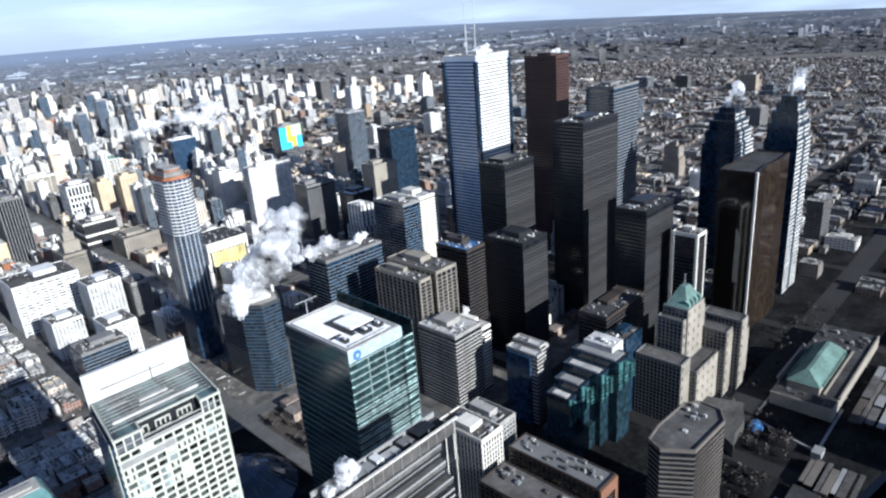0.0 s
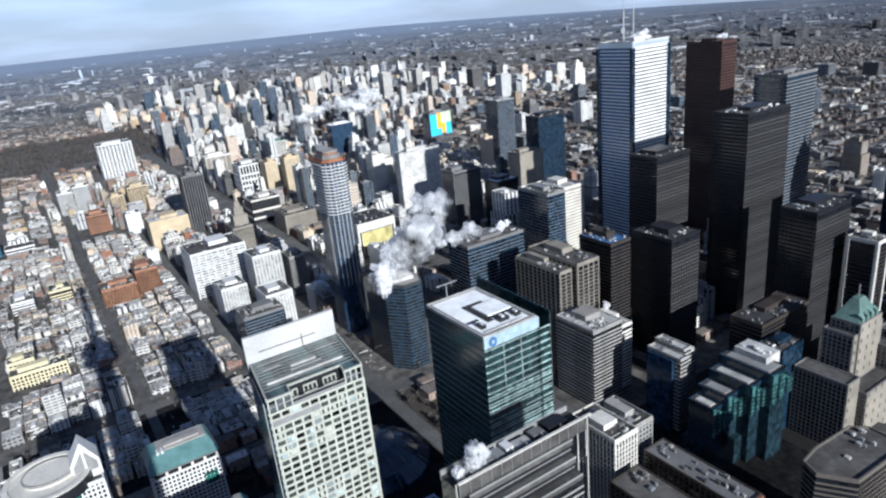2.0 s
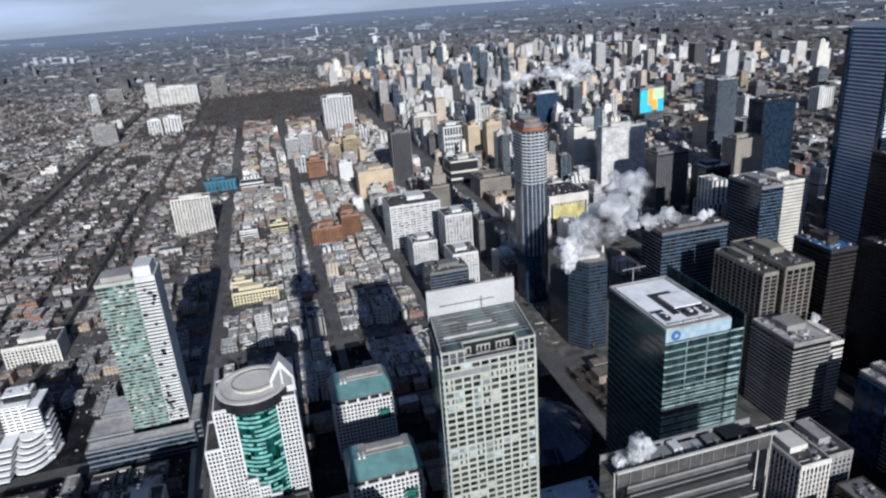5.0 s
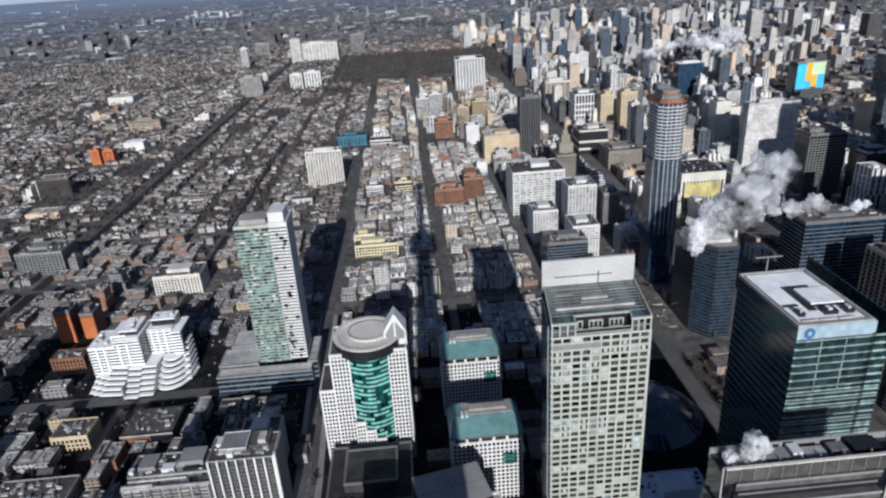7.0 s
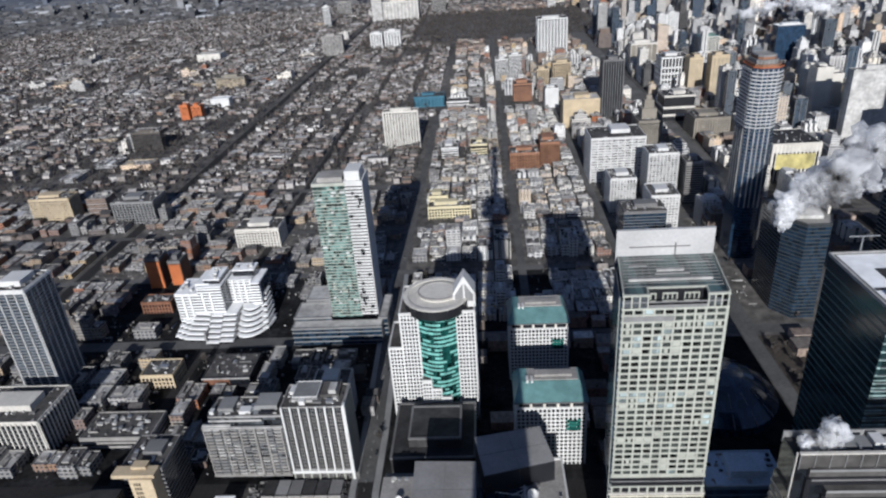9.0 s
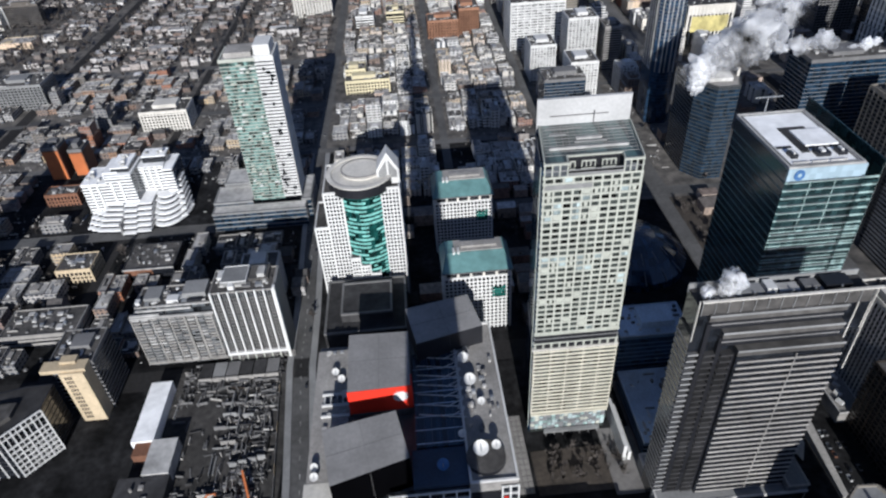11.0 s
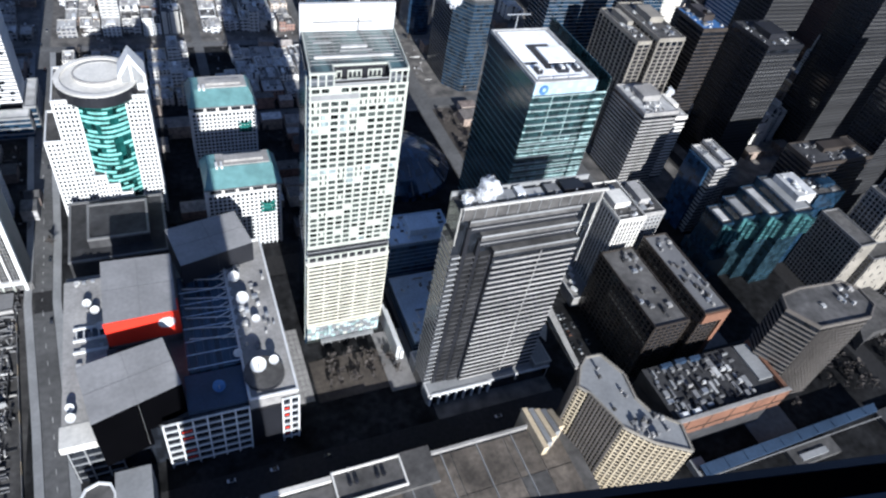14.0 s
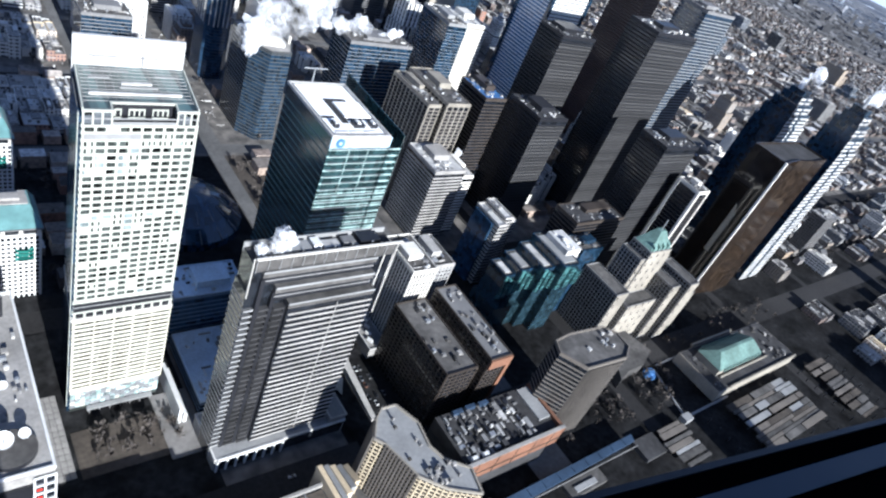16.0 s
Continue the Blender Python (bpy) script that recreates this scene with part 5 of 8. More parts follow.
# the two smaller civic blocks with hipped green roofs
def civic_block(y0, y1):
    t = thing("civic_block", "cream gridded office block with a hipped green roof", "civic block", 0, 0, group="civic blocks")
    mark(10, 66, y0, y1)
    x0, x1 = 14, 61.5
    poly_volume(t, rect(x0, x1, y0, y1), 0, 50, "glass_dark", "white", 3.3, 1.25, 0.3, "gravel_roof", 0.4, "body")
    piers(t, (x0 + x1) / 2, (y0 + y1) / 2, (x1 - x0) / 2, (y1 - y0) / 2, 0, 50, 2.95, 1.0, 0.42, "white", "SEW")
    box_part("recessed_storey", "glass_dark", t, x0 + 1, x1 - 1, y0 + 1, y1 - 1, 50.1, 55)
    for k in range(6):
        box_part("column", "cream", t, x0 + 0.4 + k * 9.0, x0 + 2.2 + k * 9.0, y0 - 0.1, y0 + 0.9, 50, 55)
    bm = bmesh.new()
    a = [bm.verts.new(c) for c in ((x0 - 1.2, y0 - 1.2, 55), (x1 + 1.2, y0 - 1.2, 55), (x1 + 1.2, y1 + 1.2, 55), (x0 - 1.2, y1 + 1.2, 55), (x0 + 3, y0 + 14, 61.5), (x1 - 3, y0 + 14, 61.5), (x1 - 3, y1 - 2, 61.5), (x0 + 3, y1 - 2, 61.5))]
    for q in ((0, 1, 5, 4), (1, 2, 6, 5), (2, 3, 7, 6), (3, 0, 4, 7), (4, 5, 6, 7), (3, 2, 1, 0)):
        bm.faces.new([a[i] for i in q])
    part("hipped_roof", bm, "aqua_roof", t, "blue-green sloping metal roof")
    put("eave", ring_mesh("eave", 23.7, (y1 - y0) / 2, 1.5, 0.7, "grey"), t, ((x0 + x1) / 2, (y0 + y1) / 2, 54.5))
    box_part("ridge_deck", "concrete", t, x0 + 9, x1 - 4, y0 + 15, y1 - 3, 61.5, 62.3)
    box_part("ridge_plant", "concrete", t, x0 + 14, x1 - 8, y0 + 18, y0 + 24, 62.3, 64)
    for k in range(2):
        box_part("vent_hood", "white", t, x0 + 8 + k * 3.2, x0 + 9.4 + k * 3.2, y0 + 12, y0 + 18, 61.6, 63.4)
    for i in range(3):
        bm = bmesh.new()
        prism(bm, [(48 + k * 1.0, y0 - 0.5 - 1.3 * math.sin(math.pi * k / 10)) for k in range(11)] + [(58, y0 + 0.2), (48, y0 + 0.2)], 31 + i * 3.3, 33.2 + i * 3.3)
        part("bow_window", bm, "glass_green", t, "bowed green glass window")


civic_block(349, 380)
civic_block(446, 480)

# broadcasting centre with tilted roof boxes and dishes
t = thing("broadcast_centre", "broadcasting centre with grey roof boxes, one red, and white dishes", "broadcasting centre", 0, 0)
mark(-76, 42, 188, 312)
box_part("base", "grey", t, -71, -12, 196, 308, 0, 34)
box_part("base", "grey", t, -12, 15, 194, 308, 0, 41)
box_part("base", "concrete", t, 15.2, 40, 192, 308, 0, 44)
box_part("roof_deck", "concrete", t, -71, -49.2, 197, 300, 34, 39)
# dark wall put in for the shade below the askew roof box
box_part("dark_front", "glass_dark", t, -71.2, -14.5, 195.0, 195.98, 0, 34, "dark front with the shade put into its colour")
for k in range(3):
    box_part("skylight_frame", "white", t, -66 + k * 0.01, -49.4, 262.5 - k * 8.0, 263.7 - k * 8.0, 39, 40.4)
for k in range(4):
    box_part("skylight_pane", "glass_dark", t, -64 + k * 3.6, -61.2 + k * 3.6, 255.9, 262.3, 39, 39.5)
    box_part("skylight_frame", "white", t, -64.7 + k * 3.6, -64.1 + k * 3.6, 255.8, 262.4, 39, 40)
# solid dark slab put in for the shadow between the roof boxes
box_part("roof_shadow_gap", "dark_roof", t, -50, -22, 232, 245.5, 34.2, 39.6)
box_part("white_wedge", "cream", t, -72, -56, 192, 204, 34.1, 39.2, "pale slab at the corner")
put("edge_wall", ring_mesh("edge_wall", 12.4, 58, 0.3, 1.2, "white", 0.9), t, (27.6, 250, 44))
box_part("atrium_roof", "glass_deep", t, -11.5, 15, 217, 286, 41, 43.5, "blue glazed atrium roof")
for k in range(7):
    box_part("atrium_rib", "blue_roof", t, -11.5, 15, 219 + k * 9, 219.3 + k * 9, 43.5, 43.9)
    box_part("atrium_beam", "slate_blue", t, -11 + k * 4.2, -10.6 + k * 4.2, 217.5, 285.5, 43.5, 43.8)
for k in range(7):
    bm = bmesh.new()
    y = 234 + k * 7.4
    for a, b in (((-9, y + 4.5), (17.5, y)), ((13, y), (17.5, y + 6.4)), ((13, y + 6.6), (17.5, y + 6.6)), ((8 - k % 3, y + 0.9), (17.5, y + 6.2))):
        d = (Vector(b) - Vector(a)).normalized()
        w = Vector((-d.y, d.x)) * 0.17
        prism(bm, [tuple(Vector(a) - w), tuple(Vector(b) - w), tuple(Vector(b) + w), tuple(Vector(a) + w)], 44.2, 44.7)
    part("roof_truss", bm, "white", t, "white triangular roof truss")
box_part("blue_terrace", "slate_blue", t, -14, 15, 193.5, 216, 41, 43)
bm = bmesh.new()
prism(bm, ellipse(25, 206, 10.5, 10.5, 28), 0, 46.5, 0, 1)
part("round_tower", bm, ("dark_metal", "gravel_roof"), t, "dark round corner tower")
box_part("slot", "dark_metal", t, 14.8, 31, 190.6, 194, 0, 36)


def tilted_box(name, pts, z0, zs, walls, label):
    bm = bmesh.new()
    prism(bm, pts, z0, zs, 0, 1)
    b = part(name, bm, (walls, "box_roof"), t, label)
    c = Vector((sum(p[0] for p in pts) / 4, sum(p[1] for p in pts) / 4))
    for k in (0.5,):
        for i in (0, 1):
            p, q = Vector(pts[i]), Vector(pts[(i + 1) % 4])
            r, s = Vector(pts[(i + 3) % 4]), Vector(pts[(i + 2) % 4])
            m1, m2 = (p + q) / 2, (r + s) / 2
            d = (m2 - m1).normalized()
            w = Vector((-d.y, d.x)) * 0.12
            za, zb = (zs[i] + zs[(i + 1) % 4]) / 2, (zs[(i + 3) % 4] + zs[(i + 2) % 4]) / 2
            bm = bmesh.new()
            prism(bm, [tuple(m1 - w), tuple(m1 + w), tuple(m2 + w), tuple(m2 - w)][::-1], z0 + 1, [zb + 0.12, zb + 0.12, za + 0.12, za + 0.12])
            part("roof_seam", bm, "grey", b)
    return b


g1 = tilted_box("studio_box", [(-48, 246.5), (-12.6, 247.6), (-12.2, 289.5), (-48.5, 290.5)], 34, [60, 60, 61, 61], "grey", "large grey studio roof box")
bm = bmesh.new()
prism(bm, [(-48.4, 245.9), (-11.8, 247.0), (-11.8, 247.55), (-48.4, 246.45)], 41, 59.6)
prism(bm, [(-12.55, 247.56), (-11.8, 247.56), (-11.9, 256), (-12.5, 256)], 41, 59.6)
part("red_wall", bm, "red", g1, "bright red cladding")
bm = bmesh.new()
for i, (a, z0, z1) in enumerate(((4.2, 50.5, 54), (3.4, 49.3, 55.2), (2.0, 48.5, 56))):
    prism(bm, [(-18.5 - a, 246.2 - i * 0.02), (-18.5 + a, 246.4 - i * 0.02), (-18.5 + a, 247.3), (-18.5 - a, 247.2)], z0, z1)
part("emblem", bm, "white", g1, "white rounded emblem")
tilted_box("studio_box", [(-54.6, 188.3), (-14.6, 200.5), (-21, 229.6), (-60.5, 221)], 20, [59, 59, 61, 61], "black", "grey studio roof box set askew")
tilted_box("studio_box", [(-7.7, 280), (33.9, 291), (27.6, 320), (-13.6, 311)], 30, [59, 59, 60, 60], "dark_metal", "grey studio roof box set askew")


def dish(x, y, z, r, mat="white"):
    d = thing("satellite_dish", "white round satellite dish on a roof stand", "satellite dish", x, y, z, "roof dishes")
    bm = bmesh.new()
    prism(bm, ellipse(0, 0, r * 0.14, r * 0.14, 8), 0, r * 0.9)
    part("stand", bm, "steel", d)
    bm = bmesh.new()
    prev = None
    for k in range(6):
        a = k / 5
        ring = [bm.verts.new((r * a * math.cos(math.tau * j / 18), r * a * math.sin(math.tau * j / 18), 0.4 * r * a * a)) for j in range(18)]
        if prev:
            for j in range(18):
                bm.faces.new((prev[j], prev[(j + 1) % 18], ring[(j + 1) % 18], ring[j]))
        prev = ring
    bmesh.ops.remove_doubles(bm, verts=bm.verts, dist=0.001)
    bmesh.ops.solidify(bm, geom=bm.faces[:], thickness=0.12)
    bmesh.ops.rotate(bm, verts=bm.verts, matrix=Matrix.Rotation(radians(32), 3, "X"))
    bmesh.ops.translate(bm, verts=bm.verts, vec=(0, -r * 0.1, r * 0.9))
    part("reflector", bm, mat, d)
    bm = bmesh.new()
    prism(bm, ellipse(0, -r * 0.62, r * 0.07, r * 0.07, 6), r * 0.9, r * 1.8)
    part("feed_arm", bm, "steel", d)


DISHES = ((19.7, 277, 2.9), (22, 259, 3.2), (27, 243, 2.0), (14, 222, 2.0), (22.5, 209, 3.6), (31, 211, 2.2), (-59, 280, 2.0), (-55, 274, 2.0), (-52.5, 262, 2.0), (-67, 213, 1.9), (-66.5, 207, 2.0), (2, 204, 2.8))
for x, y, r in DISHES:
    r *= 1.15
    dish(x, y, 46.5 if abs(x - 22.5) < 9 and y < 215 else (43 if x < 5 and x > -20 else (39 if x < -40 else 44.1)), r, "blue_paint" if x == 2 else "white")
for x0, x1, n, red in ((-26.6, 14.6, 6, 1), (31.5, 40, 2, 1)):
    w = (x1 - x0) / n
    box_part("window_wall", "glass_dark", t, x0, x1, 191.0, 193.4, 0, 41)
    for i in range(7):
        box_part("frame_rail", "white", t, x0 - 0.2, x1 + 0.2, 190.2, 191.02, 2 + i * 6.4, 2.7 + i * 6.4)
    for k in range(n + 1):
        box_part("frame_post", "white", t, x0 + k * w - 0.4, x0 + k * w + 0.4, 190.1, 191.03, 0, 41.4)
    for k in range(red):
        for i in range(6):
            if (i + k) % 3 != 2:
                box_part("red_panel", "red", t, x0 + (k + (1 if n > 3 else 0)) * w + 1.0, x0 + (k + 1 + (1 if n > 3 else 0)) * w - 1.0, 190.75, 191.1, 4.6 + i * 6.4, 5.6 + i * 6.4)
for i in range(5):
    box_part("frame_rail", "mid_grey", t, -71, -48, 194.4, 194.98, 4 + i * 6.6, 4.5 + i * 6.6)
for k in range(4):
    box_part("frame_post", "mid_grey", t, -70.6 + k * 7.2, -70 + k * 7.2, 194.3, 194.99, 0, 34)
units_on(t, random.Random(31), 17, 38, 222, 300, 44, 26, 1.9)
units_on(t, random.Random(32), -68, -50, 200, 300, 39, 12, 1.8)
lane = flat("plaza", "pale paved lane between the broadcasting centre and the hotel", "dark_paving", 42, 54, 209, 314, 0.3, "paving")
slab_bm = bmesh.new()
box(slab_bm, 0, 2.75, 0, 3.7, 0, 0.12)
slab_me = mesh_of("paving_slab", slab_bm, "concrete")
for i in range(4):
    for j in range(14):
        put("paving_slab", slab_me, lane, (42.2 + i * 2.95, 210 + j * 4.0, 0.3))

# flats tower of green glass over a stepped podium
t = thing("condominium_tower", "green glass flats tower with a white flank over a podium", "flats tower", 0, 0)
mark(-200, -98, 500, 575)
poly_volume(t, rect(-149, -121, 519, 549), 22, 154, "glass_sage", "frame_white", 3.05, 0.55, 0.6, "pale_roof", 1.5, "glass_wing")
poly_volume(t, rect(-120.8, -106, 519.5, 549), 22, 155, "glass_dark", "white", 3.05, 1.9, 0.5, "pale_roof", 1.5, "white_wing")
rb = random.Random(61)
for k in range(54):
    x, z, w = rb.uniform(-148.5, -124), 24.5 + 3.05 * rb.randrange(42), rb.choice((2.0, 2.6, 4.2))
    box_part("balcony", rb.choice(("white", "frame_white", "frame_white")), t, x, min(-121.2, x + w), 517.6, 518.9, z, z + 1.3)
for k in range(26):
    x, z = rb.uniform(-120.4, -110), 25 + 3.05 * rb.randrange(41)
    box_part("balcony_recess", "glass_dark", t, x, x + rb.choice((2.0, 3.4)), 518.8, 518.98, z, z + 2.8)
box_part("white_cap", "white", t, -121, -108, 523, 545, 155, 164, "white rooftop screen")
box_part("roof_unit", "concrete", t, -146, -124, 526, 546, 154, 158)
for x0, x1, y0, y1, h in ((-186, -102, 506, 518, 18), (-186, -151, 518.2, 545, 22), (-180, -155, 545.2, 572, 26), (-105.8, -98, 518.2, 560, 20)):
    poly_volume(t, rect(x0, x1, y0, y1), 0, h, "glass_deep", "mid_grey", 5.0, 1.2, 0.5, "pale_roof", 0.8, "podium")

# the two apartment slabs by the street
t = thing("apartment_slab", "cream apartment slab with tall white piers over an arcade", "flats block", 0, 0)
mark(-206, -96, 334, 392)
box_part("core", "glass_dark", t, -143, -101, 338.5, 363, 0, 63)
storeys(t, -122, 350.7, 21, 12.2, 9, 62, 3.0, 0.8, 0.12, "bronze_rib")
for k in range(8):
    x = -143 + k * 5.9
    box_part("pier", "white", t, x, x + 1.25, 336.9, 338.49, 8.6, 64.4)
    if k < 7:
        for o in (2.6, 3.9):
            box_part("mullion", "mid_grey", t, x + o, x + o + 0.35, 337.9, 338.48, 9, 63)
    box_part("arcade_post", "frame_white", t, x + 0.1, x + 1.1, 337.1, 338.49, 0, 6.3)
    for j in range(1, 5):
        box_part("arcade_post", "concrete", t, x + j * 1.18, x + j * 1.18 + 0.4, 337.3, 338.49, 0, 6.3)
box_part("base_rim", "white", t, -143.3, -100.2, 336.7, 338.49, 6.31, 8.59)
box_part("end_pier", "white", t, -100.9, -99.3, 337, 340, 0, 66)
box_part("end_wall", "mid_grey", t, -100.9, -99.6, 340.1, 363, 0, 64)
roofscape(t, -122, 350.7, 21, 12.2, 63, random.Random(3), "gravel_roof", "concrete", False, 22)
for a, b, c, d, h, m in ((-136, -119, 345, 362, 67, "mid_grey"), (-118, -105, 348, 363, 66, "gravel_roof"), (-131, -127, 341, 345, 66.5, "white"), (-112, -107, 349, 358, 69, "pale_roof"), (-140, -137, 352, 360, 66, "white")):
    box_part("plant_room", m, t, a, b, c, d, 63.1, h)
put("parapet", ring_mesh("parapet", 8.5, 8.5, 0.2, 0.6, "white", 0.3), t, (-127.5, 353.5, 66.8))
t = thing("apartment_slab", "grey apartment slab with fine balcony rows", "flats block", 0, 0)
box_part("core", "glass_room", t, -201, -145, 340.5, 365, 0, 46)
box_part("upper_core", "glass_room", t, -197, -145, 343.5, 365, 46, 52)
rng = random.Random(83)
for i in range(15):
    z = 4.2 + i * 2.85
    box_part("storey_band", "mid_grey", t, -201.1, -144.9, 340.1, 340.7, z, z + 0.7)
    for k in range(9):
        x = -200.2 + k * 6.1
        if rng.random() < 0.93:
            box_part("balcony", rng.choice(("concrete", "concrete", "pale_roof", "mid_grey")), t, x, x + 4.9, 338.9, 340.09, z + 0.1, z + 1.2)
for x in (-165.6, -157.8):
    box_part("stair_strip", "concrete", t, x, x + 1.5, 338.6, 340.09, 3, 46)
for x in (-201, -187, -175.5, -146.6):
    box_part("balcony_fin", "concrete", t, x, x + 0.7, 338.7, 340.1, 3, 46.5)
box_part("arcade_beam", "concrete", t, -201.3, -144.6, 338.6, 340.3, 2.6, 4.1)
for a, b, y, z in ((-201.3, -144.6, 338.8, 46.01), (-197.2, -160, 342.4, 49.2), (-185, -145, 343.0, 52.01), (-201, -181, 339.4, 47.6)):
    box_part("ledge", "pale_roof", t, a, b, y, y + 1.6, z, z + 0.9)
roofscape(t, -171, 354.2, 26, 10.6, 52, random.Random(4), "gravel_roof", "concrete", False, 20)
for a, b, c, d, h, m in ((-192, -181, 349, 362, 55.4, "mid_grey"), (-176, -168, 346, 352, 55, "white"), (-166, -150, 350, 364, 56.5, "mid_grey"), (-197, -194, 346, 350, 55, "white"), (-162, -152, 345, 347, 54.6, "dark_metal")):
    box_part("plant_room", m, t, a, b, c, d, 52.07, h)
tower("flats_block", "white stepped flats behind the slabs", -140, -112, 392, 420, 34, "glass_dark", "white", 3.1, 1.5, 0.4, 5, 1.4, 0.4, "cream", category="flats block", units=8)

# white terraced hotel
t = thing("hotel", "white terraced hotel stepping down in jagged balconies", "hotel", -264, 545)
mark(-316, -212, 508, 590)


def terrace(pts, z0, z1, fh=0):
    poly_volume(t, pts, z0, z1, "glass_dark", "bright_white", fh, 1.75, 0.2, "white_roof", 0.15, "terrace")


terrace(rect(-43, -20, -8, 24), 0, 42, 3.1)          # west wing
terrace(rect(-22, -9, -3, 26), 42, 50, 3.1)
terrace(rect(-19.8, 4.2, -8, 26), 0, 49, 3.1)        # centre wing, standing forward
terrace(rect(-14, 2, -2, 24), 49, 54, 0)
terrace(rect(4.4, 28, 11, 36), 0, 46, 3.1)           # set-back east wing
terrace(rect(28.2, 37, 6, 36), 0, 44, 3.1)
# blue and dark panels carry the shade of the white wings' east sides
box_part("east_side", "glass_blue", t, 37.3, 37.6, 8, 35, 10, 43, "east side with blue shade put into its colour")
terrace(rect(8, 30, 18, 33), 46, 53, 0)
box_part("side_glass", "glass_deep", t, 4.46, 4.6, -7, 10.8, 12, 48, "centre wing's east side, shade put into its colour")
for x in (-36, -29, -16, -8):
    box_part("wall_fin", "bright_white", t, x, x + 1.6, -9.2, -8.3, 14, 43)
for x in (8, 14, 20, 26):
    box_part("wall_fin", "bright_white", t, x, x + 1.4, 9.9, 10.7, 18, 46)
for k in range(6):                                   # jagged tiers in front of the west wing
    y0, x0 = -28 + k * 3.6, -45 + k * 1.6
    pts = [(x0, -8.1), (x0, y0 + 6), (x0 + 5, y0 + 6), (x0 + 5, y0 + 3), (x0 + 11, y0 + 3), (x0 + 11, y0 + 0.5), (-10.5, y0 - 1.5), (-10.5, -8.1)]
    if y0 + 6 > -9:
        pts = [(x0 + 11, -8.1), (x0 + 11, y0 + 0.5), (-10.5, y0 - 1.5), (-10.5, -8.1)]
    terrace(pts, k * 3.4, (k + 1) * 3.4)
for k in range(6):                                   # straight tiers in the middle
    y0 = -35 + k * 4.2
    terrace([(-8.4, y0), (3, y0 - 0.6), (3, y0 + 2), (16, y0 + 2), (16, 10.9), (4.3, 10.9), (4.3, -8.1), (-8.4, -8.1)], k * 3.4, (k + 1) * 3.4)
for k in range(6):                                   # rounded bay before the east wing
    rx, ry = 21 - k * 2.3, 35 - k * 4.6
    arc = [(26 + rx * math.cos(a), 8 + ry * math.sin(a)) for a in [math.pi + math.pi * i / 10 for i in range(11)]]
    arc = [(max(16.2, x), y) for x, y in arc]
    terrace([p for i, p in enumerate(arc) if i == 0 or p != arc[i - 1]], k * 3.4, (k + 1) * 3.4)
for k in range(7):                                   # serrated east flank
    terrace(rect(37.7, 45 - k, -12 + k * 4.4, 14 + k * 2.4), 0 if k == 0 else k * 4.0 - 3.9, k * 4.0 + 4)
box_part("stair_slot", "mid_grey", t, -10.4, -8.6, -34, -8.2, 0, 12, "grey stair between the terraces")
units_on(t, random.Random(77), -42, -24, -4, 20, 42.5, 8, 2.0, ("white", "pale_roof"))
units_on(t, random.Random(78), -12, 0, 0, 22, 54.5, 8, 2.0, ("white", "pale_roof"))
units_on(t, random.Random(79), 10, 29, 19, 32, 53.5, 7, 2.0, ("white", "pale_roof"))

mark(-392, -332, 560, 630)
for x0, x1, y0, h in ((-383, -366, 628, 37), (-360, -346, 634, 30)):
    t = tower("brick_block", "grey block with a bright orange brick end wall", x0, x1, y0, y0 + 22, h, "brick", "grey", 0, 1, 0.1, units=3, category="flats block")
    box_part("end_wall", "orange", t, -(x1 - x0) / 2 + 0.5, (x1 - x0) / 2 - 0.5, -11.6, -11.02, 1, h - 4, "bright orange end wall")
tower("brick_block", "low orange brick block", -366, -334, 573, 590, 13, "glass_dark", "brick", 3.6, 1.8, 0.2, 3.6, 1.6, 0.25, "brick", category="warehouse", house=False)
tower("warehouse", "tan brick warehouse with a grid of windows", -306, -277, 446, 470, 13, "glass_dark", "buff", 3.7, 1.5, 0.2, 3.6, 1.2, 0.3, "buff", category="warehouse", house=False)
t = tower("warehouse", "low dark block with a red painted fascia", -250, -208, 443, 478, 11, "glass_dark", "dark_metal", 4, 1.6, 0.3, house=False, category="warehouse", units=10)
box_part("fascia", "brick", t, -20, 3, -18.4, -17.9, 5, 10.4, "faded red fascia")
box_part("fascia", "pale_roof", t, -21, 21, -18.5, -17.6, 10.45, 11.3)
tower("office_block", "pale gridded office block with a flat roof", -315, -260, 726, 760, 25, "glass_dark", "cream", 3.6, 1.7, 0.3, 4.0, 1.3, 0.35, "cream", category="office block")
tower("office_block", "grey banded office block", -522, -462, 818, 860, 33, "glass_dark", "mid_grey", 3.6, 1.6, 0.3, 5, 1.2, 0.3, category="office block")
tower("flats_block", "tan gridded flats block", -658, -598, 843, 870, 34, "glass_room", "buff", 3.2, 1.5, 0.3, 3.6, 1.2, 0.35, "buff", category="flats block")
t = tower("condominium_tower", "grey glass flats tower with balcony rows", -404, -373, 437, 472, 106, "glass_deep", "mid_grey", 3.0, 0.9, 0.9, 7.5, 0.6, 1.0, "white", category="flats tower", roof="dark_roof")
tower("office_block", "dark block with pale vertical fins", -402, -342, 366, 410, 32, "glass_dark", "grey", 3.8, 1.0, 0.15, 4.4, 1.1, 0.9, "cream", category="office block")
tower("warehouse", "low block with a cluttered flat roof", -318, -262, 370, 400, 12, "glass_dark", "concrete", 4, 2.0, 0.2, house=False, units=18, category="warehouse")
